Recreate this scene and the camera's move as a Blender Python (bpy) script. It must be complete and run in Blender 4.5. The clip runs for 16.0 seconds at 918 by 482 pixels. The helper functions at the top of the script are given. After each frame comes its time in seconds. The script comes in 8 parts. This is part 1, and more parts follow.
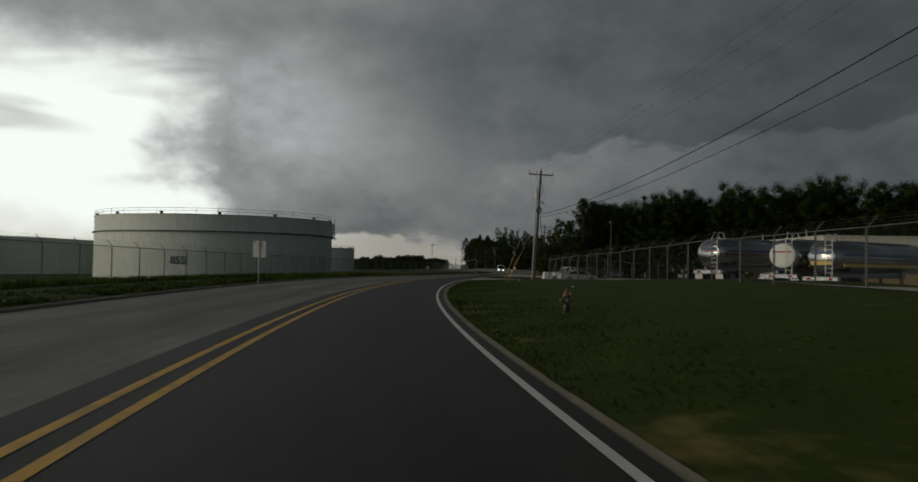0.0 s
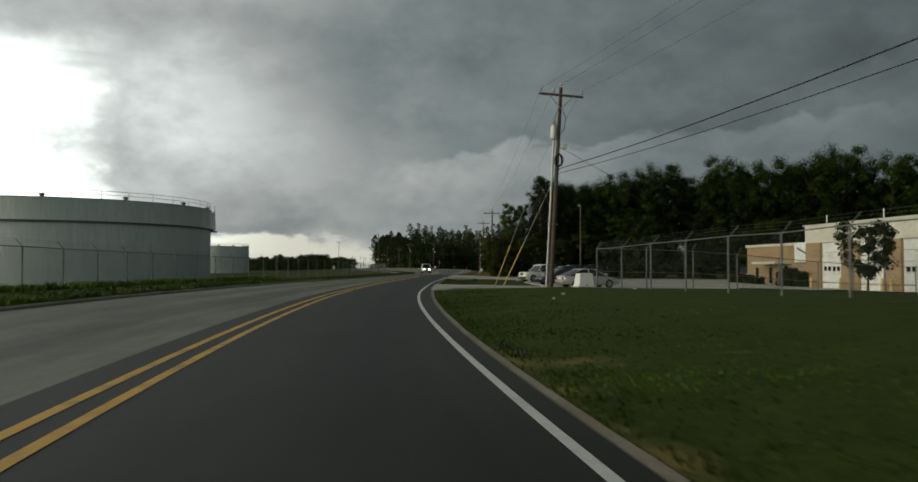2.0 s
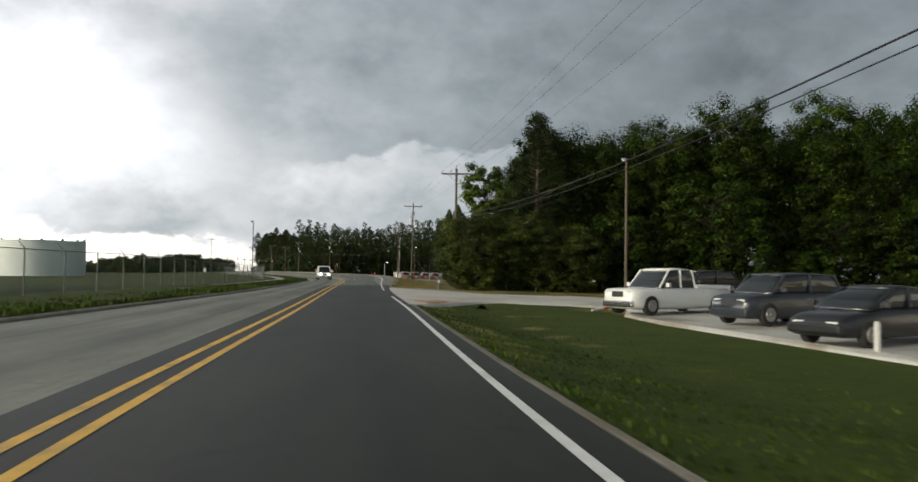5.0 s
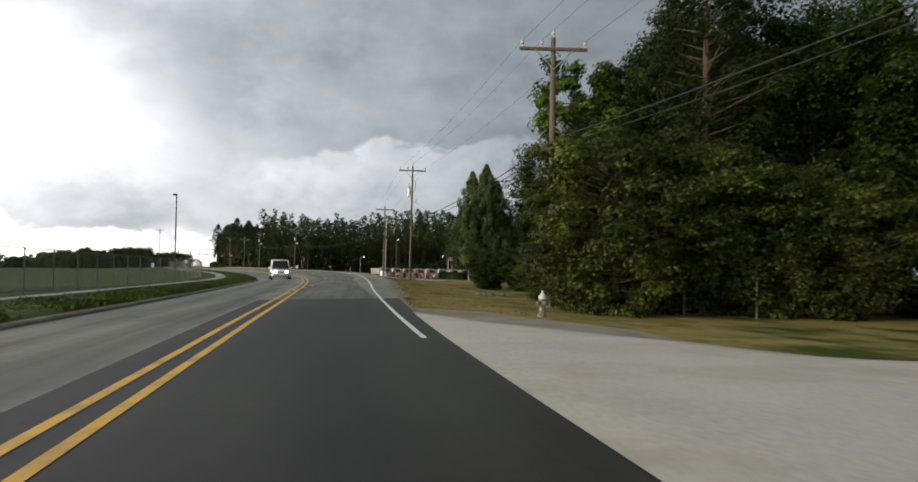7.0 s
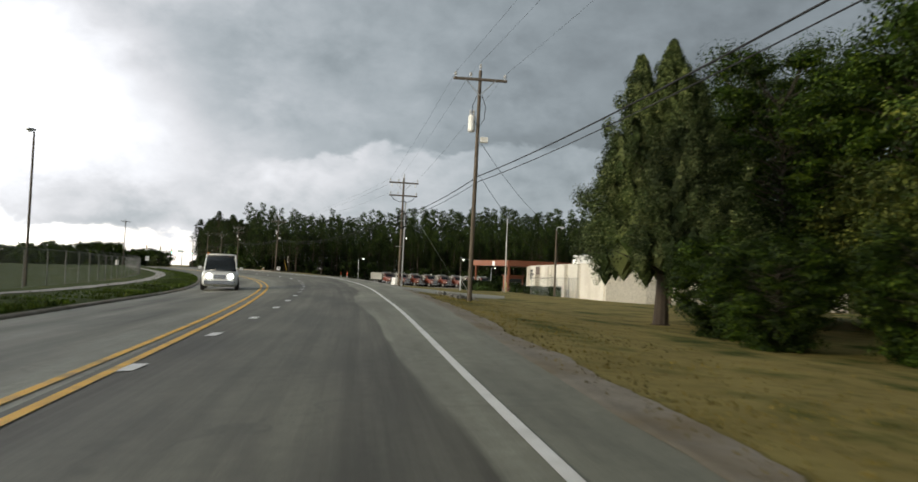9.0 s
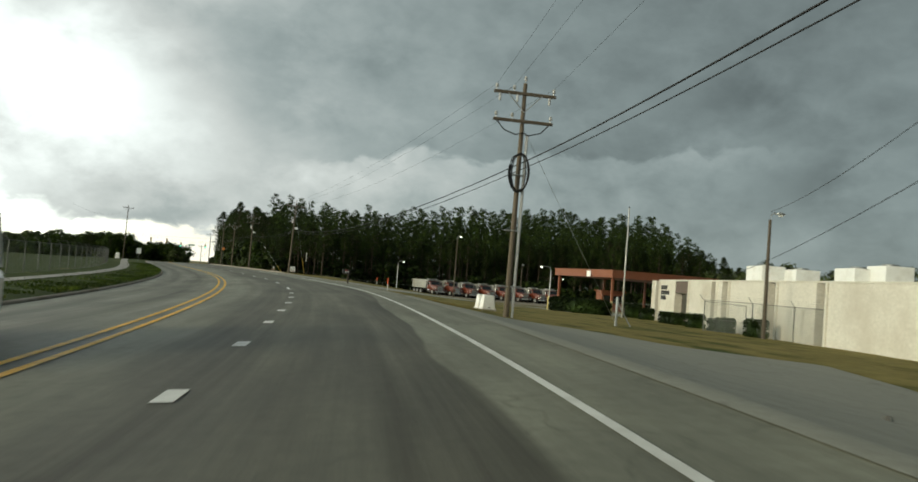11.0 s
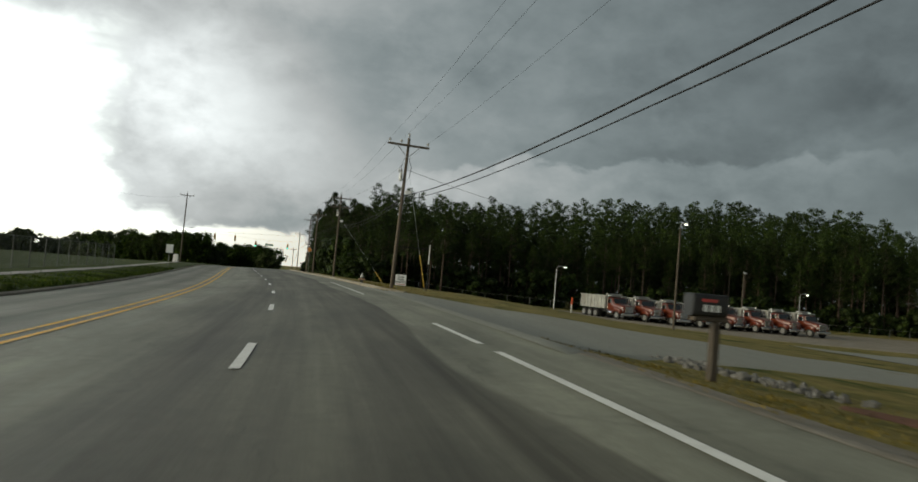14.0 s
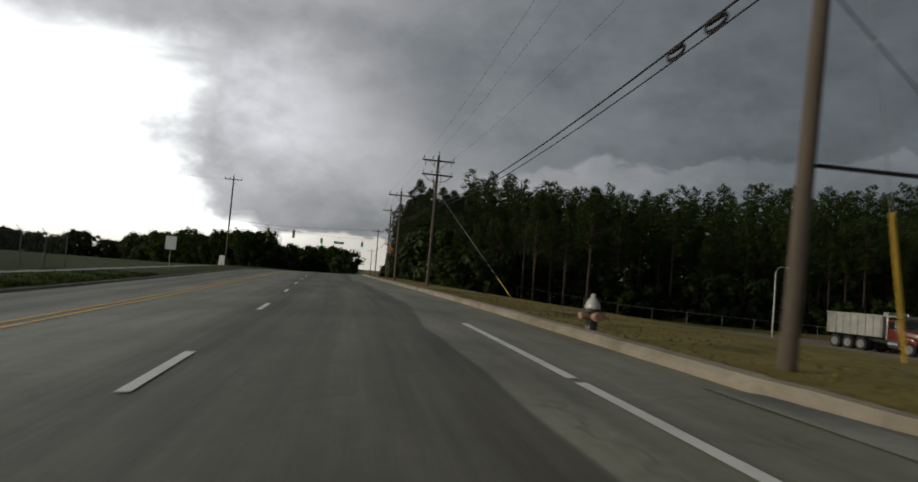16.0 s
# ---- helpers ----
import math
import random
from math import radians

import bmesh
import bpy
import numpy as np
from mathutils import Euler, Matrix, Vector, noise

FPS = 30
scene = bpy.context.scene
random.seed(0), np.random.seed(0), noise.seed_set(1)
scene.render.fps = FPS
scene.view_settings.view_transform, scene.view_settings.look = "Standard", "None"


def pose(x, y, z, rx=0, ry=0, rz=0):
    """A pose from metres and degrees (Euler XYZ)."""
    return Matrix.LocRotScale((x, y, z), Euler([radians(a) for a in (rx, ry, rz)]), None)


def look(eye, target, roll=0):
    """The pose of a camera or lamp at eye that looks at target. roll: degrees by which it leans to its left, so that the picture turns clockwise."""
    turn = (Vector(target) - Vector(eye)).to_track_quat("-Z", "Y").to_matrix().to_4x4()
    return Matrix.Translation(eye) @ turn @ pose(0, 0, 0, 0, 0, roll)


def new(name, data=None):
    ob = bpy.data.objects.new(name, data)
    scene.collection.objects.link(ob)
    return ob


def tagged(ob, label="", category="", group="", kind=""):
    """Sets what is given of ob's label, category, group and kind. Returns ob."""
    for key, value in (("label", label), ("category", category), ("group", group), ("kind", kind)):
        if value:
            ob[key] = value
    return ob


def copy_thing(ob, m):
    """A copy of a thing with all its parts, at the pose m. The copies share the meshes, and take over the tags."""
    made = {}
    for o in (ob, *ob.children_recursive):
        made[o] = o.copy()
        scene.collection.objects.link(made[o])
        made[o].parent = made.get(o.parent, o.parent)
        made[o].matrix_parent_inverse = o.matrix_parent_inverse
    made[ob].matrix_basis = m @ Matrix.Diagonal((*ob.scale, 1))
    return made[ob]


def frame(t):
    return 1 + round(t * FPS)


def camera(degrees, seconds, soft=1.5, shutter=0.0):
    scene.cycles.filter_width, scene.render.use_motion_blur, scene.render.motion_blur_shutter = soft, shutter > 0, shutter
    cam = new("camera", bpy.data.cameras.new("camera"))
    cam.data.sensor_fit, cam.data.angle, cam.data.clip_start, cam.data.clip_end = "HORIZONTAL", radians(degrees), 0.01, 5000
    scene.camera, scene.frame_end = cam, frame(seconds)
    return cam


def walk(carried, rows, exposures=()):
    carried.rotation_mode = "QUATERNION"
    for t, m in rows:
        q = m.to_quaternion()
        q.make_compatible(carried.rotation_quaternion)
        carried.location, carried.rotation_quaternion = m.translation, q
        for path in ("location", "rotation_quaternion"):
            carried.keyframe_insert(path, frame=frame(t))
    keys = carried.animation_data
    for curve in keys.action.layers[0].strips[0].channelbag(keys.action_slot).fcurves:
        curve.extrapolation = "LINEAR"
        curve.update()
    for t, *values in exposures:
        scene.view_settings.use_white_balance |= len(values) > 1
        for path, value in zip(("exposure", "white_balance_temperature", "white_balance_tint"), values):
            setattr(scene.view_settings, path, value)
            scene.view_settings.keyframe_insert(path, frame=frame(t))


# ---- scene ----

cam = camera(58.63, 16.0, soft=1.6, shutter=0.2)
PATH = [
    (0, (0.000, -7.875, 1.345), (-0.264, 2.117, 1.657), 0.85),
    (0.5, (-1.320, 1.703, 1.329), (-1.268, 11.699, 1.617), 0.45),
    (1, (-2.360, 11.270, 1.325), (-1.986, 21.259, 1.616), 0.31),
    (1.5, (-3.111, 20.764, 1.319), (-2.467, 30.738, 1.620), 0.02),
    (2, (-3.614, 30.216, 1.301), (-2.710, 40.170, 1.610), 0.11),
    (2.5, (-3.949, 39.691, 1.278), (-2.773, 49.616, 1.614), -0.11),
    (3, (-3.975, 49.207, 1.273), (-2.515, 59.095, 1.607), -0.01),
    (3.5, (-3.820, 58.761, 1.306), (-2.140, 68.614, 1.641), 0.19),
    (6, (-0.425, 105.561, 1.268), (2.065, 115.239, 1.632), 1.01),
    (6.5, (0.618, 115.023, 1.263), (3.176, 124.684, 1.584), 1.07),
    (7, (1.640, 124.559, 1.278), (4.206, 134.219, 1.605), 0.84),
    (7.5, (2.717, 134.149, 1.272), (5.293, 143.806, 1.600), 0.76),
    (8, (3.913, 143.817, 1.275), (6.544, 153.460, 1.600), 1.00),
    (8.5, (5.206, 153.411, 1.268), (7.852, 163.046, 1.662), 2.00),
    (9, (6.415, 162.965, 1.249), (9.022, 172.611, 1.650), 2.29),
    (9.2, (6.893, 166.784, 1.243), (9.475, 176.436, 1.651), 2.46),
    (11.3, (11.168, 206.193, 1.335), (13.321, 215.947, 1.802), 4.65),
    (11.5, (11.459, 209.981, 1.359), (13.537, 219.753, 1.799), 4.41),
    (12, (12.089, 219.422, 1.406), (13.888, 229.248, 1.869), 4.34),
    (12.5, (12.331, 228.748, 1.357), (13.882, 238.616, 1.826), 4.76),
    (13, (12.381, 238.203, 1.333), (13.720, 248.102, 1.793), 5.44),
    (13.5, (12.243, 247.711, 1.318), (13.384, 257.634, 1.787), 5.24),
    (14, (11.908, 257.319, 1.316), (12.848, 267.264, 1.770), 4.90),
    (14.5, (11.432, 266.992, 1.303), (12.127, 276.960, 1.698), 4.71),
    (15, (10.712, 276.720, 1.279), (11.165, 286.702, 1.683), 4.51),
    (15.5, (9.807, 286.239, 1.247), (10.034, 296.226, 1.691), 4.52),
    (16, (8.742, 295.842, 1.223), (8.716, 305.833, 1.639), 4.63),
]
# seconds, stops, kelvin, tint: the clip's camera opens up as it leaves the bright cloud
EXPOSURES = [
    (0.0, -1.76, 6500, 1), (0.5, -1.46, 6500, 1), (1.0, -1.16, 6500, -2), (1.5, -0.96, 6500, -3), (2.0, -0.8, 6500, -4), (3.0, -0.38, 6500, -5),
    (3.7, -0.12, 6450, -3), (6.0, 0.36, 6400, 6), (9.2, 0.3, 6400, 5), (11.3, -0.05, 6550, -8), (13.0, -0.28, 6500, -8), (14.5, -0.52, 6450, 1), (16.0, -0.93, 6400, 6),
]
walk(cam, [(t, look(eye, target, roll)) for t, eye, target, roll in PATH], EXPOSURES)

# ---- sky and sun: a storm front, brightest low in the west, to the left of the road ----
SUN_BEARING, SUN_HEIGHT = radians(109), radians(15)      # bearing to the left of +y
world = bpy.data.worlds.new("storm_sky")
scene.world = world
world.use_nodes = True
wn, wl = world.node_tree.nodes, world.node_tree.links
wn.clear()


def wnode(kind, **values):
    n = wn.new(kind)
    for key, value in values.items():
        n.inputs[key].default_value = value
    return n


def wmath(op, a, b=0.0, clamp=False):
    n = wn.new("ShaderNodeMath")
    n.operation, n.use_clamp = op, clamp
    for k, v in enumerate((a, b)):
        if isinstance(v, (int, float)):
            n.inputs[k].default_value = v
        else:
            wl.new(v, n.inputs[k])
    return n.outputs[0]


def wrange(v, a, b, c=0.0, d=1.0, smooth=True):
    n = wn.new("ShaderNodeMapRange")
    n.interpolation_type = "SMOOTHSTEP" if smooth else "LINEAR"
    wl.new(v, n.inputs[0])
    for k, x in enumerate((a, b, c, d)):
        n.inputs[k + 1].default_value = x
    return n.outputs[0]


def wmix(f, a, b):
    n = wn.new("ShaderNodeMix")
    n.data_type = "RGBA"
    for k, v in ((0, f), (6, a), (7, b)):
        if isinstance(v, (int, float)):
            n.inputs[k].default_value = v
        elif isinstance(v, tuple):
            n.inputs[k].default_value = (*v, 1)
        else:
            wl.new(v, n.inputs[k])
    return n.outputs[2]


ways = wn.new("ShaderNodeTexCoord").outputs["Generated"]
split = wn.new("ShaderNodeSeparateXYZ")
wl.new(ways, split.inputs[0])
up = split.outputs[2]
# bearing and height of the way, in degrees; the banks of cloud have ragged, heaped outlines
bearing = wn.new("ShaderNodeMath")
bearing.operation = "ARCTAN2"
wl.new(split.outputs[0], bearing.inputs[0])
wl.new(split.outputs[1], bearing.inputs[1])
az = wmath("MULTIPLY", bearing.outputs[0], 57.296)
el = wmath("MULTIPLY", wmath("ARCSINE", up), 57.296)
squash = wn.new("ShaderNodeVectorMath")
squash.operation = "MULTIPLY"
wl.new(ways, squash.inputs[0])
squash.inputs[1].default_value = (1.0, 1.0, 1.6)
flat = squash.outputs[0]


def clouds(scale, detail, rough, distort, shift):
    """Noise about zero, in the cloud's own flattened space."""
    move = wn.new("ShaderNodeMapping")
    move.inputs["Location"].default_value = shift
    wl.new(flat, move.inputs[0])
    n = wnode("ShaderNodeTexNoise", Scale=scale, Detail=detail, Roughness=rough, Distortion=distort)
    wl.new(move.outputs[0], n.inputs["Vector"])
    return wmath("SUBTRACT", n.outputs["Fac"], 0.5)


def summed(*terms):
    total = 0.0
    for value, gain in terms:
        total = wmath("ADD", wmath("MULTIPLY", value, gain), total)
    return total


def wcurve(v, points):
    """A piecewise curve through (x, y) points."""
    out = None
    for (x0, y0), (x1, y1) in zip(points, points[1:]):
        piece = wrange(v, x0, x1, 0.0, y1 - y0, False)
        out = piece if out is None else wmath("ADD", out, piece)
    return wmath("ADD", out, points[0][1])


broad = clouds(3.2, 3.0, 0.5, 0.2, (3.1, 1.7, 0.3))
mid = clouds(7.5, 4.0, 0.5, 0.3, (0.4, 5.2, 0.0))
heap = clouds(19.0, 4.0, 0.55, 0.3, (2.0, 0.0, 1.0))
wisp = clouds(42.0, 5.0, 0.6, 0.2, (1.0, 3.0, 0.5))
lift_a, lift_b = clouds(7.0, 4.0, 0.5, 0.3, (6.0, 2.0, 4.0)), clouds(18.0, 4.0, 0.55, 0.3, (9.0, 4.0, 2.0))
raz = summed((az, 1.0), (mid, 10.0), (heap, 5.0), (wisp, 1.0))
rel = summed((el, 1.0), (lift_a, 4.2), (lift_b, 2.6), (wisp, 0.6))


def bank(a, e, wide, tall, gain):
    """A soft bank of cloud lighter or darker than the deck, centred at bearing a and height e."""
    dx = wmath("MULTIPLY", wmath("SUBTRACT", raz, a), 1.0 / wide)
    dy = wmath("MULTIPLY", wmath("SUBTRACT", rel, e), 1.0 / tall)
    far2 = wmath("ADD", wmath("MULTIPLY", dx, dx), wmath("MULTIPLY", dy, dy))
    return wmath("ADD", wmath("MULTIPLY", wmath("POWER", 2.718, wmath("MULTIPLY", far2, -1.0)), gain), 1.0)


# the deck is thin and pale by the open west and thickens to the east and overhead
tone = wcurve(raz, [(-180, 0.44), (-95, 0.52), (-38, 1.0), (-24, 1.05), (-12, 0.98), (-6, 0.76), (-1, 0.55), (6, 0.44), (14, 0.36), (26, 0.28), (45, 0.23), (90, 0.24), (180, 0.44)])
tone = wmath("MULTIPLY", tone, wcurve(rel, [(0, 1.16), (6, 1.10), (12, 0.94), (19, 0.80), (32, 0.60), (50, 0.34)]))
for shape in ((-13.0, 9.5, 6.5, 3.8, 0.42), (-9.5, 4.2, 8.0, 2.3, -0.36), (-7.0, 5.2, 3.5, 0.9, 0.16), (-8.5, 2.6, 6.5, 0.8, -0.36), (-2.5, 12.5, 3.5, 3.0, -0.12), (-4.0, 14.5, 12.0, 1.6, -0.10), (-12.0, 16.2, 9.0, 1.5, -0.18),
              (2.0, 4.2, 4.5, 1.0, -0.12), (35.5, 8.2, 3.0, 2.6, -0.26), (29.5, 13.2, 5.0, 1.5, -0.20), (32.0, 10.4, 3.5, 1.2, 0.22), (22.0, 12.8, 5.0, 1.4, 0.12), (12.0, 12.5, 6.0, 1.5, -0.08), (4.0, 9.6, 5.0, 1.2, -0.10)):
    tone = wmath("MULTIPLY", tone, bank(*shape))
# a darker shelf that climbs to the right, with a paler strip below its edge
shelf = wmath("ADD", wmath("MULTIPLY", raz, 0.105), 6.9)
from_shelf = wmath("SUBTRACT", rel, shelf)
along = wmath("MULTIPLY", wrange(raz, 0.0, 7.0), wrange(raz, 40.0, 26.0))
below = wmath("MULTIPLY", wmath("MULTIPLY", wrange(from_shelf, 0.25, -0.35), wrange(from_shelf, -4.5, -0.2, 0.25, 1.0)), along)
above = wmath("MULTIPLY", wmath("MULTIPLY", wrange(from_shelf, -0.2, 0.3), wrange(from_shelf, 3.5, 0.0)), along)
tone = wmath("MULTIPLY", tone, wmath("ADD", wmath("MULTIPLY", below, 0.26), 1.0))
tone = wmath("MULTIPLY", tone, wmath("SUBTRACT", 1.0, wmath("MULTIPLY", above, 0.17)))
tone = wmath("MULTIPLY", tone, wmath("ADD", summed((broad, 0.75), (mid, 0.80), (heap, 0.62), (wisp, 0.22)), 1.0))
shade = wn.new("ShaderNodeVectorMath")
shade.operation = "SCALE"
# thick cloud is cold, thin cloud has a trace of rose
wl.new(wmix(wrange(tone, 0.22, 0.70), (0.90, 0.99, 1.08), (1.0, 0.975, 1.03)), shade.inputs[0])
wl.new(tone, shade.inputs["Scale"])
# open bright sky under and beyond the front
edge_az = wcurve(rel, [(-1.0, 3.0), (0.6, 1.0), (1.6, -3.0), (2.1, -9.0), (2.7, -14.5), (3.8, -18.0), (6.0, -21.0), (8.0, -21.5), (11.0, -19.5), (14.0, -18.5)])
west = wrange(wmath("SUBTRACT", raz, edge_az), 2.4, -3.0)
roof = wrange(rel, 15.5, 10.5)
streak = wn.new("ShaderNodeMapping")
streak.inputs["Scale"].default_value = (1.0, 1.0, 3.6)
wl.new(flat, streak.inputs[0])
veil = wnode("ShaderNodeTexNoise", Scale=4.0, Detail=2.5, Roughness=0.45, Distortion=0.8)
wl.new(streak.outputs[0], veil.inputs["Vector"])
veiled = wmath("MULTIPLY", wrange(veil.outputs["Fac"], 0.46, 0.72), wrange(rel, 4.5, 7.5, 0.0, 0.62))
gap = wmath("MULTIPLY", wmath("MULTIPLY", west, roof), wmath("MULTIPLY", wrange(az, -166, -138), wmath("SUBTRACT", 1.0, veiled)))
# warmer and paler close to the horizon
glow = wmix(wrange(rel, 4.0, 0.5), (3.5, 3.5, 3.5), (2.3, 2.14, 1.9))
glow = wmix(wrange(az, -19.0, -5.0), glow, (1.25, 1.14, 1.05))
lit = wmix(gap, shade.outputs[0], glow)
sunward = (-math.sin(SUN_BEARING) * math.cos(SUN_HEIGHT), math.cos(SUN_BEARING) * math.cos(SUN_HEIGHT), math.sin(SUN_HEIGHT))
# clear sky above the deck, seen nowhere but through it
clear = wn.new("ShaderNodeTexSky")
clear.sky_type, clear.sun_disc = "NISHITA", False
clear.sun_elevation, clear.sun_rotation = SUN_HEIGHT, -SUN_BEARING
clear_dim = wn.new("ShaderNodeBackground")
clear_dim.inputs["Strength"].default_value = 0.05
wl.new(clear.outputs[0], clear_dim.inputs[0])
deck_light = wn.new("ShaderNodeBackground")
deck_light.inputs["Strength"].default_value = 1.0
wl.new(lit, deck_light.inputs[0])
both = wn.new("ShaderNodeMixShader")
both.inputs[0].default_value = 0.93
wl.new(clear_dim.outputs[0], both.inputs[1])
wl.new(deck_light.outputs[0], both.inputs[2])
out = wn.new("ShaderNodeOutputWorld")
wl.new(both.outputs[0], out.inputs[0])

sun = new("sun", bpy.data.lights.new("sun", "SUN"))
sun.data.energy, sun.data.angle, sun.data.color = 2.4, radians(22), (1.0, 0.84, 0.62)
sun.matrix_world = look(Vector(sunward) * 100, (0, 0, 0))

# ---- materials ----
def material(name):
    m = bpy.data.materials.new(name)
    m.use_nodes = True
    return m, m.node_tree.nodes, m.node_tree.links, m.node_tree.nodes["Principled BSDF"]


def ramp(nodes, links, fac, stops):
    r = nodes.new("ShaderNodeValToRGB")
    while len(r.color_ramp.elements) < len(stops):
        r.color_ramp.elements.new(0.5)
    for e, (at, c) in zip(r.color_ramp.elements, stops):
        e.position, e.color = at, (*c, 1)
    links.new(fac, r.inputs[0])
    return r.outputs[0]


def noise_at(nodes, links, vector, scale, detail=4.0, rough=0.55, stretch=None):
    if stretch:
        mp = nodes.new("ShaderNodeMapping")
        mp.inputs["Scale"].default_value = stretch
        links.new(vector, mp.inputs[0])
        vector = mp.outputs[0]
    n = nodes.new("ShaderNodeTexNoise")
    n.inputs["Scale"].default_value, n.inputs["Detail"].default_value, n.inputs["Roughness"].default_value = scale, detail, rough
    links.new(vector, n.inputs["Vector"])
    return n.outputs["Fac"]


def mixed(nodes, links, fac, a, b, blend="MIX"):
    n = nodes.new("ShaderNodeMix")
    n.data_type, n.blend_type = "RGBA", blend
    for k, v in ((0, fac), (6, a), (7, b)):
        if isinstance(v, (int, float)):
            n.inputs[k].default_value = v
        elif isinstance(v, tuple):
            n.inputs[k].default_value = (*v, 1)
        else:
            links.new(v, n.inputs[k])
    return n.outputs[2]


def bumped(nodes, links, bsdf, height, strength=0.3, distance=0.02):
    b = nodes.new("ShaderNodeBump")
    b.inputs["Strength"].default_value, b.inputs["Distance"].default_value = strength, distance
    links.new(height, b.inputs["Height"])
    links.new(b.outputs[0], bsdf.inputs["Normal"])


def surface(name, c1, c2, scale=4.0, rough=0.7, metal=0.0, fine=30.0, bump=0.2, stretch=None, grime=None, per_object=0.0, spec=0.5):
    """A two-scale painted, wooden, stone or metal surface: c1 to c2 in blotches, finer grain, relief, and grime in patches."""
    m, nodes, links, b = material(name)
    at = nodes.new("ShaderNodeTexCoord").outputs["Object"]
    wide = noise_at(nodes, links, at, scale, 4.0, 0.55, stretch)
    grain = noise_at(nodes, links, at, fine, 5.0, 0.6, stretch)
    colour = ramp(nodes, links, wide, ((0.32, c1), (0.68, c2)))
    colour = mixed(nodes, links, 0.35, colour, ramp(nodes, links, grain, ((0.3, tuple(v * 0.6 for v in c1)), (0.7, tuple(min(1, v * 1.25) for v in c2)))))
    if grime:
        patch = ramp(nodes, links, noise_at(nodes, links, at, scale * 0.45, 6.0, 0.65, stretch), ((0.48, (0, 0, 0)), (0.68, (1, 1, 1))))
        colour = mixed(nodes, links, patch, colour, grime)
    if per_object:
        rnd = nodes.new("ShaderNodeObjectInfo").outputs["Random"]
        hs = nodes.new("ShaderNodeHueSaturation")
        mr = nodes.new("ShaderNodeMapRange")
        mr.inputs[3].default_value, mr.inputs[4].default_value = 1 - per_object, 1 + per_object
        links.new(rnd, mr.inputs[0])
        links.new(mr.outputs[0], hs.inputs["Value"])
        links.new(colour, hs.inputs["Color"])
        colour = hs.outputs[0]
    links.new(colour, b.inputs["Base Color"])
    b.inputs["Roughness"].default_value, b.inputs["Metallic"].default_value = rough, metal
    b.inputs["Specular IOR Level"].default_value = spec
    if bump:
        bumped(nodes, links, b, grain, bump, 0.01)
    return m


def leafy(name, dark, light, tips, rough=0.55):
    """Foliage: each leaf clump has its own green, with some light passing through."""
    m, nodes, links, b = material(name)
    geo = nodes.new("ShaderNodeNewGeometry")
    rnd = nodes.new("ShaderNodeObjectInfo").outputs["Random"]
    at = nodes.new("ShaderNodeTexCoord").outputs["Object"]
    colour = ramp(nodes, links, geo.outputs["Random Per Island"], ((0.0, dark), (0.6, light), (1.0, tips)))
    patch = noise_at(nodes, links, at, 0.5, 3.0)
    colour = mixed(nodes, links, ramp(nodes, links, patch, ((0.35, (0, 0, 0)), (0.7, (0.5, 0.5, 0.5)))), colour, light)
    hs = nodes.new("ShaderNodeHueSaturation")
    mr = nodes.new("ShaderNodeMapRange")
    mr.inputs[3].default_value, mr.inputs[4].default_value = 0.7, 1.3
    links.new(rnd, mr.inputs[0])
    links.new(mr.outputs[0], hs.inputs["Value"])
    links.new(colour, hs.inputs["Color"])
    # random dark and bright blotches over sprays stand in for shaded gaps between them
    gap_shade = ramp(nodes, links, noise_at(nodes, links, at, 0.8, 4.0, 0.6), ((0.36, (0.42, 0.45, 0.42)), (0.62, (1.15, 1.1, 0.9))))
    toned = mixed(nodes, links, 1.0, hs.outputs[0], gap_shade, "MULTIPLY")
    # wider blotches put light and dark into whole boughs
    bough_shade = ramp(nodes, links, noise_at(nodes, links, at, 0.24, 3.0, 0.5), ((0.38, (0.62, 0.60, 0.58)), (0.62, (1.45, 1.36, 1.1))))
    toned = mixed(nodes, links, 1.0, toned, bough_shade, "MULTIPLY")
    links.new(toned, b.inputs["Base Color"])
    b.inputs["Roughness"].default_value = rough
    b.inputs["Specular IOR Level"].default_value = 0.12
    thin = nodes.new("ShaderNodeBsdfTranslucent")
    links.new(toned, thin.inputs[0])
    mix = nodes.new("ShaderNodeMixShader")
    mix.inputs[0].default_value = 0.15
    links.new(b.outputs[0], mix.inputs[1])
    links.new(thin.outputs[0], mix.inputs[2])
    links.new(mix.outputs[0], nodes["Material Output"].inputs[0])
    return m


def glass(name, tint):
    m, nodes, links, b = material(name)
    b.inputs["Base Color"].default_value = (*tint, 1)
    b.inputs["Roughness"].default_value, b.inputs["Specular IOR Level"].default_value = 0.05, 0.8
    return m


def glowing(name, colour, strength):
    m, nodes, links, b = material(name)
    b.inputs["Base Color"].default_value = (*colour, 1)
    b.inputs["Emission Color"].default_value = (*colour, 1)
    b.inputs["Emission Strength"].default_value = strength
    return m


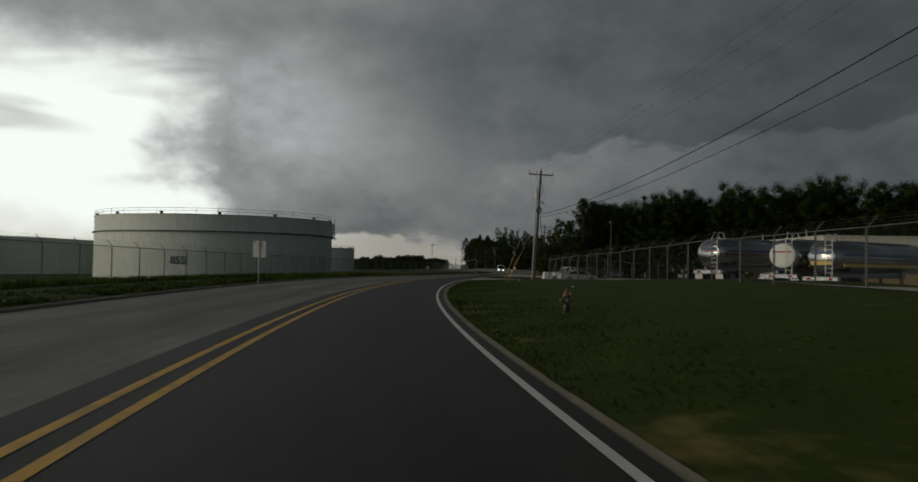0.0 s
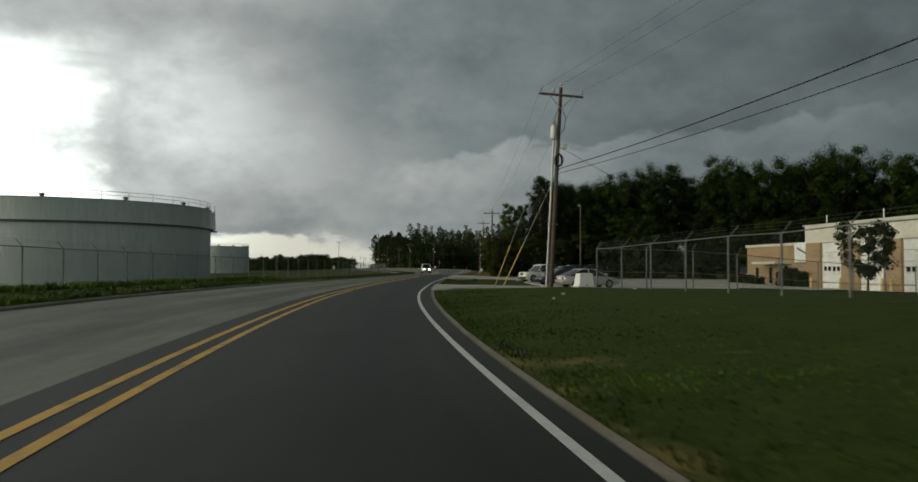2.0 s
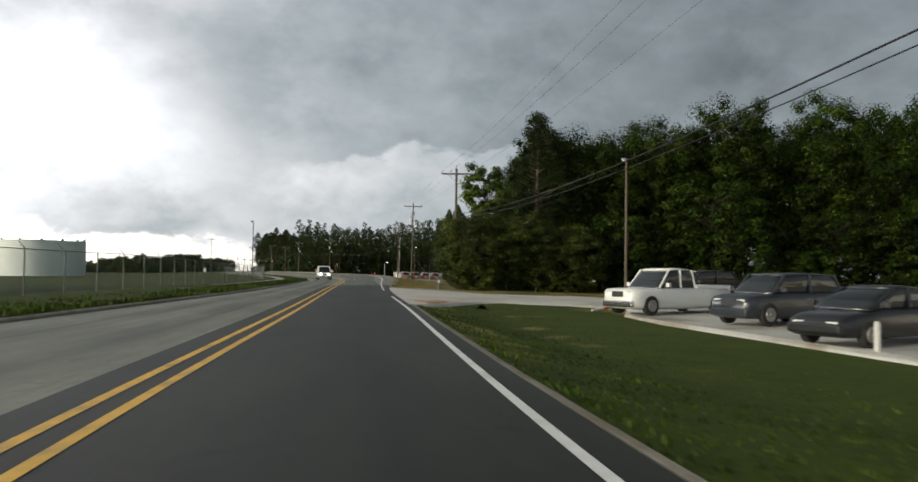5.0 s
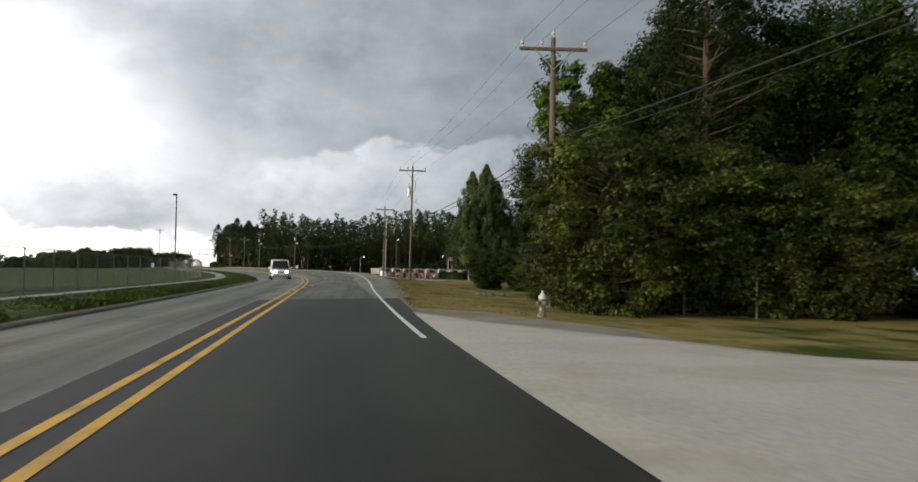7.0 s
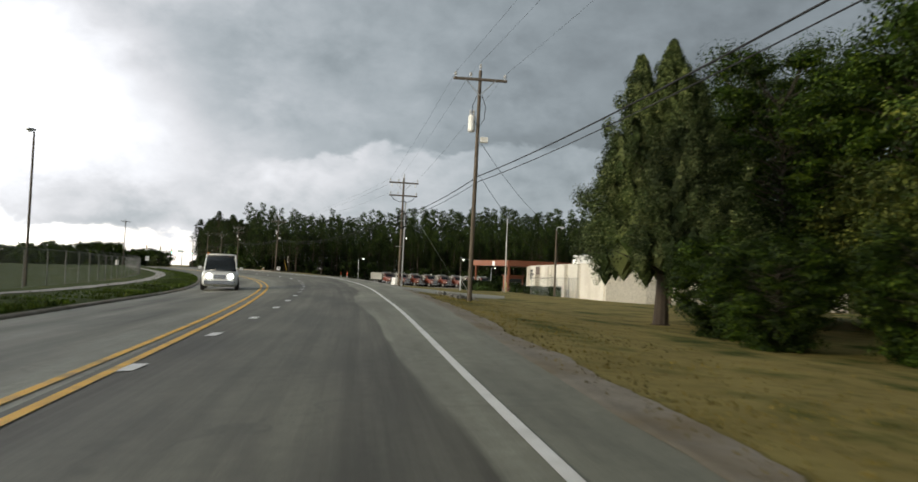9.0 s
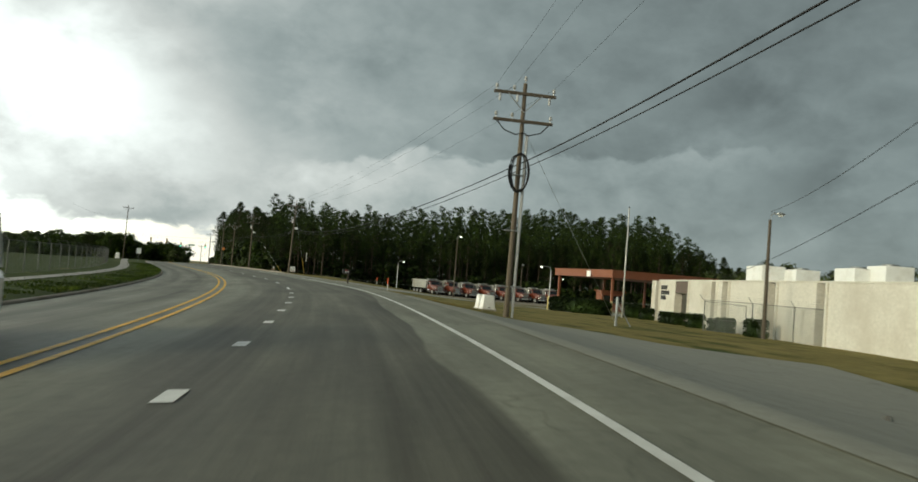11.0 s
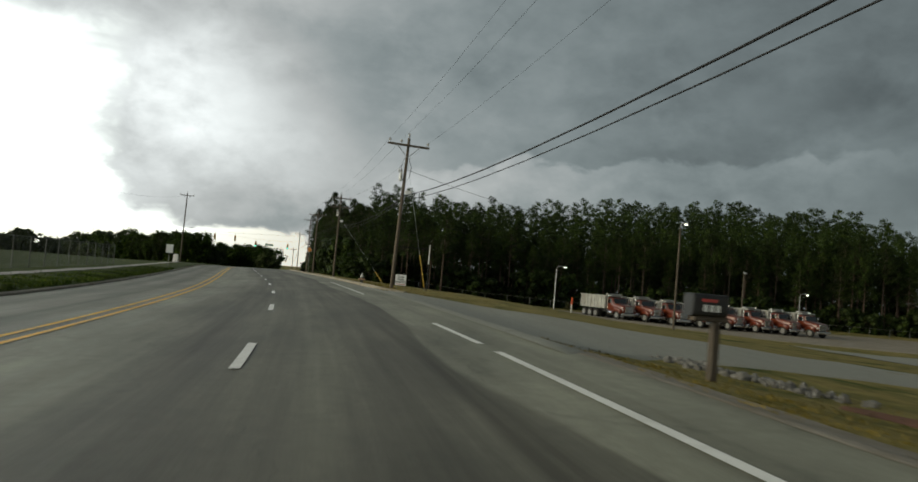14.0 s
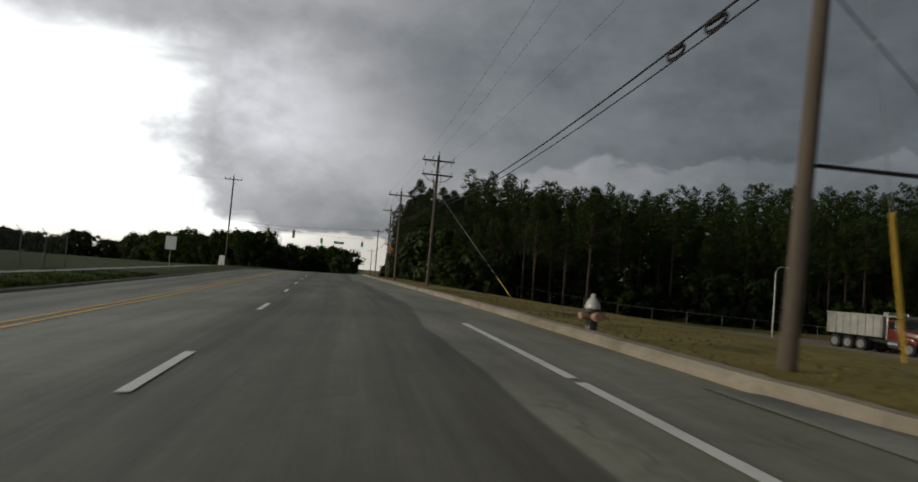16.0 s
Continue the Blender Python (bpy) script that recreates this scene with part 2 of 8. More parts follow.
def asphalt(name, base, pale, streak, tracks=()):
    """Rolled asphalt; its UV map holds metres across and along, so wheel tracks run with the lanes."""
    m, nodes, links, b = material(name)
    uv = nodes.new("ShaderNodeTexCoord").outputs["UV"]
    wide = noise_at(nodes, links, uv, 0.35, 5.0, 0.6, (1.0, 0.25, 1.0))
    fine = noise_at(nodes, links, uv, 55.0, 3.0, 0.7)
    along = noise_at(nodes, links, uv, 1.0, 5.0, 0.6, (2.2, 0.03, 1.0))
    colour = ramp(nodes, links, wide, ((0.3, base), (0.7, pale)))
    colour = mixed(nodes, links, ramp(nodes, links, along, ((0.42, (0, 0, 0)), (0.62, (0.75, 0.75, 0.75)))), colour, streak)
    worn = noise_at(nodes, links, uv, 5.0, 6.0, 0.7)
    colour = mixed(nodes, links, 0.42, colour, ramp(nodes, links, worn, ((0.3, tuple(v * 0.5 for v in base)), (0.7, tuple(v * 1.35 for v in pale)))))
    colour = mixed(nodes, links, 0.4, colour, ramp(nodes, links, fine, ((0.3, tuple(v * 0.45 for v in base)), (0.7, tuple(v * 1.5 for v in pale)))))
    if tracks:
        # rubber and oil darken the wheel paths: metres from the edge line on the near side, shares of the width on the far one
        lanes = nodes.new("ShaderNodeUVMap")
        lanes.uv_map = "Lanes"
        spread = nodes.new("ShaderNodeSeparateXYZ")
        links.new(lanes.outputs[0], spread.inputs[0])
        sway = nodes.new("ShaderNodeMath")
        sway.operation = "MULTIPLY_ADD"
        links.new(noise_at(nodes, links, uv, 1.0, 3.0, 0.5, (0.35, 0.035, 1.0)), sway.inputs[0])
        sway.inputs[1].default_value = 0.14
        links.new(spread.outputs[0], sway.inputs[2])
        dark = ramp(nodes, links, sway.outputs[0], [(at + 0.07, (v, v, v)) for at, v in tracks])
        breakup = ramp(nodes, links, noise_at(nodes, links, uv, 1.0, 6.0, 0.65, (3.2, 0.05, 1.0)), ((0.30, (0.45, 0.45, 0.45)), (0.66, (1, 1, 1))))
        colour = mixed(nodes, links, mixed(nodes, links, 1.0, dark, breakup, "MULTIPLY"), colour, streak)
        # patches of oil and polished stone
        blot = ramp(nodes, links, noise_at(nodes, links, uv, 1.0, 5.0, 0.6, (0.7, 0.16, 1.0)), ((0.36, (0.74, 0.74, 0.74)), (0.66, (1.18, 1.18, 1.16))))
        colour = mixed(nodes, links, 1.0, colour, blot, "MULTIPLY")
    cracks = nodes.new("ShaderNodeTexVoronoi")
    cracks.feature = "DISTANCE_TO_EDGE"
    cracks.inputs["Scale"].default_value = 0.28
    warp = nodes.new("ShaderNodeVectorMath")
    links.new(uv, warp.inputs[0])
    wob = nodes.new("ShaderNodeTexNoise")
    wob.inputs["Scale"].default_value = 1.3
    links.new(uv, wob.inputs["Vector"])
    links.new(wob.outputs["Color"], warp.inputs[1])
    links.new(warp.outputs[0], cracks.inputs["Vector"])
    line = ramp(nodes, links, cracks.outputs["Distance"], ((0.0, (0.55, 0.55, 0.55)), (0.006, (0, 0, 0))))
    colour = mixed(nodes, links, line, colour, tuple(v * 0.4 for v in base))
    links.new(colour, b.inputs["Base Color"])
    b.inputs["Roughness"].default_value = 0.66
    b.inputs["Specular IOR Level"].default_value = 0.30
    bumped(nodes, links, b, fine, 0.25, 0.006)
    return m


ASPHALT_NEW = asphalt("dark_asphalt", (0.025, 0.026, 0.021), (0.040, 0.040, 0.033), (0.015, 0.015, 0.013), ((0.0, 0.15), (0.52, 0.1), (0.58, 0.0), (0.66, 0.65), (0.74, 0.15), (0.82, 0.1), (0.885, 0.85), (0.95, 0.25), (1.0, 0.0)))
ASPHALT_OLD = asphalt("weathered_asphalt", (0.205, 0.208, 0.165), (0.285, 0.286, 0.232), (0.062, 0.057, 0.044), ((0.0, 0.0), (0.07, 0.12), (0.15, 0.85), (0.22, 0.2), (0.34, 0.9), (0.41, 0.1), (0.48, 0.0), (0.52, 0.0), (0.67, 0.02), (0.715, 0.35), (0.755, 0.95), (0.80, 0.70), (0.845, 0.62), (0.89, 0.80), (0.925, 1.0), (0.95, 0.5), (0.965, 0.0)))
ASPHALT_PLAIN = asphalt("worn_grey_asphalt", (0.29, 0.285, 0.24), (0.375, 0.37, 0.315), (0.22, 0.215, 0.18))
YELLOW = surface("yellow_road_paint", (0.80, 0.42, 0.012), (0.90, 0.51, 0.022), 3.0, 0.6, 0, 40.0, 0.3, grime=(0.42, 0.26, 0.05))
WHITE_LINE = surface("white_road_paint", (0.86, 0.86, 0.84), (0.92, 0.92, 0.90), 3.0, 0.6, 0, 40.0, 0.3, grime=(0.68, 0.68, 0.65))
CONCRETE = surface("weathered_concrete", (0.33, 0.31, 0.28), (0.45, 0.43, 0.39), 1.2, 0.85, 0, 25.0, 0.3, grime=(0.22, 0.20, 0.17))
DRIVE_CONCRETE = surface("pale_drive_concrete", (0.46, 0.445, 0.405), (0.58, 0.56, 0.52), 0.5, 0.9, 0, 14.0, 0.4, grime=(0.38, 0.33, 0.27))
GRAVEL = surface("pale_gravel", (0.44, 0.43, 0.40), (0.58, 0.57, 0.53), 0.7, 0.95, 0, 22.0, 0.9, grime=(0.28, 0.24, 0.19))
CLAY = surface("dark_red_clay", (0.14, 0.048, 0.02), (0.22, 0.09, 0.04), 1.6, 0.95, 0, 20.0, 0.6)
DUST = surface("clay_dusted_grit", (0.44, 0.36, 0.28), (0.54, 0.50, 0.44), 1.4, 0.95, 0, 18.0, 0.6)
DIRT = surface("orange_clay", (0.36, 0.17, 0.075), (0.46, 0.31, 0.19), 1.6, 0.95, 0, 20.0, 0.6, grime=(0.42, 0.36, 0.29))
WOOD_POLE = surface("weathered_pole_wood", (0.068, 0.054, 0.040), (0.13, 0.104, 0.078), 1.5, 0.85, 0, 12.0, 0.5, stretch=(6, 6, 0.5), per_object=0.25)
GALVANISED = surface("galvanised_steel", (0.36, 0.37, 0.38), (0.48, 0.49, 0.50), 3.0, 0.45, 0.8, 30.0, 0.1)
DULL_STEEL = surface("dull_grey_steel", (0.22, 0.23, 0.23), (0.32, 0.33, 0.33), 3.0, 0.5, 0.6, 30.0, 0.1)
FENCE_STEEL = surface("weathered_fence_steel", (0.11, 0.112, 0.106), (0.18, 0.182, 0.176), 3.0, 0.6, 0.3, 30.0, 0.1)
CABLE = surface("black_cable", (0.014, 0.014, 0.015), (0.026, 0.026, 0.028), 5.0, 0.75, 0, 40.0, 0.0, spec=0.25)
PORCELAIN = surface("grey_porcelain", (0.42, 0.42, 0.43), (0.55, 0.55, 0.56), 8.0, 0.25, 0, 40.0, 0.0)
TANK_WHITE = surface("weathered_white_tank_paint", (0.75, 0.81, 0.77), (0.82, 0.87, 0.83), 0.12, 0.55, 0, 3.0, 0.05, stretch=(1, 1, 0.15), grime=(0.60, 0.65, 0.61))
TANK_TRIM = surface("dark_tank_trim", (0.10, 0.11, 0.10), (0.17, 0.18, 0.17), 1.0, 0.6, 0.2, 10.0, 0.1)
BARK = surface("dark_bark", (0.030, 0.023, 0.018), (0.062, 0.048, 0.036), 2.0, 0.95, 0, 12.0, 0.8, stretch=(4, 4, 0.6))
PINE_BARK = surface("pine_bark", (0.045, 0.032, 0.025), (0.095, 0.065, 0.046), 1.5, 0.95, 0, 8.0, 0.8, stretch=(4, 4, 0.8), per_object=0.3)
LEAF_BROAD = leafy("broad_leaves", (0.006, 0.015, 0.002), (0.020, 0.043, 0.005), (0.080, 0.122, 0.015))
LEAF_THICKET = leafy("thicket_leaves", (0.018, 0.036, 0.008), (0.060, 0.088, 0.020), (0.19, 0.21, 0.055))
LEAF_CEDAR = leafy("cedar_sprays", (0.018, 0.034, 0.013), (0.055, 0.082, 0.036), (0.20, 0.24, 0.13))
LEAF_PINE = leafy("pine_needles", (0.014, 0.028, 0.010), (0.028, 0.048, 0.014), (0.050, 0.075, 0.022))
# far leaves are paler: distance haze is put into their colour
LEAF_FAR_HAZE = leafy("hazed_far_leaves", (0.042, 0.066, 0.032), (0.072, 0.102, 0.05), (0.11, 0.145, 0.07))
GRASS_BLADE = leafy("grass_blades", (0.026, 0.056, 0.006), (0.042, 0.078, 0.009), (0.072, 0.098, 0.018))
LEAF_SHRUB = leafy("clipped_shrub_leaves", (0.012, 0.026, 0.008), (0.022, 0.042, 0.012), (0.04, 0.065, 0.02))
WHITE_PAINT = surface("white_paint", (0.74, 0.74, 0.72), (0.82, 0.82, 0.80), 2.0, 0.5, 0, 25.0, 0.05, grime=(0.62, 0.61, 0.57))
BLACK = surface("black_plastic", (0.012, 0.012, 0.013), (0.025, 0.025, 0.026), 3.0, 0.5, 0, 30.0, 0.1)

# ---- helpers for building ----
def part(name, bm, mat, parent=None, label="", smooth=False):
    me = bpy.data.meshes.new(name)
    bm.to_mesh(me)
    bm.free()
    me.materials.append(mat)
    if smooth:
        me.polygons.foreach_set("use_smooth", [True] * len(me.polygons))
    ob = new(name, me)
    ob.parent = parent
    if label:
        ob["label"] = label
    return ob


def thing(name, at=(0, 0, 0), turn=0.0, label="", category="", group="", kind=""):
    ob = new(name)
    ob.matrix_basis = pose(*at, 0, 0, turn)
    return tagged(ob, label, category, group, kind)


def block(bm, x0, y0, z0, x1, y1, z1, bevel=0.0):
    """A box with softened edges, added to bm."""
    b2 = bmesh.new()
    bmesh.ops.create_cube(b2, size=1.0)
    for v in b2.verts:
        v.co = ((x0 + x1) / 2 + v.co.x * (x1 - x0), (y0 + y1) / 2 + v.co.y * (y1 - y0), (z0 + z1) / 2 + v.co.z * (z1 - z0))
    if bevel:
        bmesh.ops.bevel(b2, geom=b2.edges[:], offset=bevel, segments=2, affect="EDGES", profile=0.5)
    join(bm, b2)
    return bm


def join(bm, other):
    me = bpy.data.meshes.new("tmp")
    other.to_mesh(me)
    other.free()
    bm.from_mesh(me)
    bpy.data.meshes.remove(me)
    return bm


def tube(bm, points, radius, sides=8, cap=True):
    """A round bar along points; radius may be one number or one for each point."""
    pts = [Vector(p) for p in points]
    rs = radius if isinstance(radius, (list, tuple)) else [radius] * len(pts)
    rings = []
    for i, p in enumerate(pts):
        d = (pts[min(i + 1, len(pts) - 1)] - pts[max(i - 1, 0)]).normalized()
        side = d.cross(Vector((0, 0, 1)) if abs(d.z) < 0.95 else Vector((1, 0, 0))).normalized()
        top = side.cross(d)
        rings.append([bm.verts.new(p + (side * math.cos(a) + top * math.sin(a)) * rs[i]) for a in (math.tau * k / sides for k in range(sides))])
    for a, b in zip(rings, rings[1:]):
        for k in range(sides):
            bm.faces.new((a[k], a[(k + 1) % sides], b[(k + 1) % sides], b[k]))
    if cap:
        bm.faces.new(rings[0][::-1])
        bm.faces.new(rings[-1])
    return bm


def turned(bm, profile, sides=24, at=(0, 0, 0)):
    """A body turned about z from (radius, height) pairs."""
    rings = []
    for r, z in profile:
        rings.append([bm.verts.new((at[0] + r * math.cos(math.tau * k / sides), at[1] + r * math.sin(math.tau * k / sides), at[2] + z)) for k in range(sides)])
    for a, b in zip(rings, rings[1:]):
        for k in range(sides):
            bm.faces.new((a[k], a[(k + 1) % sides], b[(k + 1) % sides], b[k]))
    bm.faces.new(rings[0][::-1])
    bm.faces.new(rings[-1])
    return bm


# ---- the road's plan: x of each line at stations 25 m apart along y ----
STATIONS = [-60 + 25 * k for k in range(19)]


def line_of(values):
    """A smooth line x(y) through values at the stations."""
    def at(y):
        u = (y - STATIONS[0]) / 25
        if u >= len(values) - 1:
            return values[-1] + 0.72 * (values[-1] - values[-2]) * (u - len(values) + 1)
        i = int(max(0, min(len(values) - 2, math.floor(u))))
        f = u - i
        p0, p1, p2, p3 = (values[max(0, min(len(values) - 1, i + k))] for k in (-1, 0, 1, 2))
        if i == 0:
            p0 = 2 * p1 - p2
        if i == len(values) - 2:
            p3 = 2 * p2 - p1
        return 0.5 * (2 * p1 + (p2 - p0) * f + (2 * p0 - 5 * p1 + 4 * p2 - p3) * f * f + (3 * p1 - p0 - 3 * p2 + p3) * f ** 3)
    return at


edge_line = line_of([13.35, 6.93, 2.18, -0.91, -2.35, -2.17, -0.28, 2.40, 4.96, 8.08, 11.59, 14.41, 15.56, 14.30, 11.86, 8.78, 4.9, 0.9, -3.0])
centre_line = line_of([8.50, 2.49, -1.98, -4.91, -6.33, -6.02, -4.15, -1.40, 1.29, 3.96, 6.33, 7.57, 7.62, 6.29, 3.63, -0.10, -4.2, -8.2, -12.1])
left_line = line_of([4.9, -2.4, -8.0, -11.4, -13.25, -12.85, -10.8, -6.8, -2.9, -0.6, 1.1, 2.2, 1.8, 0.6, -1.75, -5.4, -9.6, -13.8, -17.8])
right_line = line_of([13.94, 7.36, 2.52, -0.59, -1.96, -1.57, 0.23, 2.76, 5.49, 9.06, 13.2, 16.2, 16.9, 15.65, 13.5, 10.2, 6.2, 2.2, -1.7])
lane_line = line_of([12, 5, 0, -3, -4.5, -4.2, -2.4, 0.3, 1.0, 3.9, 7.74, 10.29, 11.53, 10.4, 7.65, 3.95, -0.2, -4.3, -8.2])
drive_line = line_of([12.0, 5.0, 0.0, -2.65, -3.95, -3.35, -1.5, 0.6, 3.45, 6.65, 9.45, 11.8, 12.35, 11.5, 9.4, 5.9, 1.7, -2.4, -6.4])


def linear(y, ys, vs):
    for a, b, p, q in zip(ys, ys[1:], vs, vs[1:]):
        if y <= b:
            f = max(0.0, (y - a) / (b - a))
            return p + (q - p) * f
    return vs[-1]


def narrowed(line):
    """Past the thicket the road rises a little and draws in."""
    return lambda y: drive_line(y) + (line(y) - drive_line(y)) * linear(y, (160, 185, 215), (1.0, 0.955, 0.865))


edge_line, centre_line, left_line, right_line, lane_line = (narrowed(q) for q in (edge_line, centre_line, left_line, right_line, lane_line))


def rise(y):
    return linear(y, (160, 185, 215), (0.0, 0.06, 0.18))


def crest(y):
    """The road falls away past the crossing."""
    return 0.0 if y < 385 else -0.00016 * (y - 385) ** 2 if y < 460 else -0.9 - 0.024 * (y - 460)


def road_z(x, y):
    """The road leans into its bends."""
    lean = linear(y, (-10, 60, 100, 145, 165, 206, 240, 285, 340, 400, 460), (-0.014, -0.014, 0, 0.004, 0.024, 0.062, 0.072, 0.064, 0.055, 0.03, 0.0))
    return lean * (x - drive_line(y)) + rise(y) + crest(y)


OFFS = (0.0, 3.0, 7.0, 14.0, 25.0, 45.0, 90.0)
RIGHT_BANK = ((-60, (0.15, 0.5, 1.0, 0.0, -0.6, -0.6)), (30, (0.12, 0.45, 1.0, 0.0, -0.6, -0.8)), (62, (0.1, 0.38, 0.4, -0.4, -0.8, -1.0)),
              (74, (0.06, 0.2, 0.05, -0.5, -0.85, -1.0)), (82, (-0.03, -0.1, -0.4, -0.6, -0.9, -1.0)), (90, (-0.06, -0.2, -0.45, -0.6, -0.9, -1.0)), (97, (-0.45, -0.5, -0.42, -0.6, -0.9, -1.0)),
              (112, (-0.55, -0.5, -0.4, -0.5, -0.9, -1.0)), (120, (-0.3, -0.35, -0.35, -0.45, -0.7, -0.8)), (124, (-0.06, -0.15, -0.3, -0.4, -0.6, -0.6)), (140, (-0.06, -0.15, -0.3, -0.4, -0.5, -0.5)),
              (160, (-0.1, -0.2, -0.3, -0.3, -0.4, -0.4)), (200, (0.0, -0.25, -0.3, -0.45, -0.7, -0.7)), (235, (0.0, -0.2, -0.4, -0.8, -1.0, -1.0)), (262, (0.05, -0.5, -0.6, -0.95, -1.1, -1.1)),
              (275, (-0.05, -0.25, -0.65, -1.05, -1.3, -1.4)), (288, (0.1, -0.05, -0.6, -1.3, -1.7, -2.0)), (305, (0.4, 0.35, -0.3, -1.4, -2.1, -2.2)), (335, (0.3, 0.2, -0.5, -1.6, -2.2, -2.2)),
              (365, (0.2, 0.1, -0.7, -1.7, -2.2, -2.2)), (420, (0.0, -0.1, -0.8, -1.7, -2.2, -2.2)), (470, (-1.0, -1.1, -1.4, -1.8, -2.3, -2.3)))


def ground_z(x, y):
    left, right = left_line(y), right_line(y)
    if left <= x <= right:
        return road_z(x, y)
    if x > right:
        u, z0 = x - right, road_z(right, y) - 0.03
        rows = RIGHT_BANK
        ys = [r[0] for r in rows]
        prof = [z0] + [linear(y, ys, [r[1][k] for r in rows]) for k in range(6)]
        z = linear(u, OFFS, prof)
        f = min(1.0, u / 2.0)
        return z + 0.05 * f * noise.noise((x * 0.35, y * 0.35, 0)) + (crest(y) if y > 470 else 0)
    v, z0 = left - x, road_z(left, y) + 0.13
    far = linear(y, (-60, 60, 200, 260, 400), (-1.9, -1.9, -1.6, -1.4, -1.2))
    z = linear(v, (0.0, 0.5, 2.5, 7.0, 20.0, 45.0), (z0, z0, z0 + 0.06, z0 - 0.1, (z0 + far) / 2, far)) if v < 45 else far
    return z + 0.04 * min(1.0, v / 1.5) * noise.noise((x * 0.4, y * 0.4, 3))


def lane_share(x, y, far_side):
    """0 at the far kerb, 0.5 at the centre line; beyond it, 1 is 0.6 m outside the edge line and 0.5 is 9 m inside it."""
    yy = max(-60, min(470, y))
    if far_side:
        return 0.5 * (x - left_line(yy)) / (centre_line(yy) - left_line(yy))
    return 0.96 + 0.05 * (x - edge_line(yy))


def sheet(name, ys, columns, mat, lift=0.0, kind="structure", label="", height=ground_z, far_side=0, category=""):
    """A strip along the road: columns(y) gives the x of each column."""
    bm = bmesh.new()
    layer = bm.loops.layers.uv.new("UVMap")
    lanes = bm.loops.layers.uv.new("Lanes")
    rows = [[bm.verts.new((x, y, height(x, y) + lift)) for x in columns(y)] for y in ys]
    for a, b in zip(rows, rows[1:]):
        for k in range(len(a) - 1):
            f = bm.faces.new((a[k], a[k + 1], b[k + 1], b[k]))
            for loop in f.loops:
                x, y, _ = loop.vert.co
                loop[layer].uv = (x - edge_line(y), y)
                loop[lanes].uv = (lane_share(x, y, k < far_side), y)
    bmesh.ops.recalc_face_normals(bm, faces=bm.faces[:])
    ob = part(name, bm, mat, smooth=True)
    return tagged(ob, label, category, kind=kind)


def steps(a, b, d):
    n = max(1, round((b - a) / d))
    return [a + (b - a) * k / n for k in range(n + 1)]


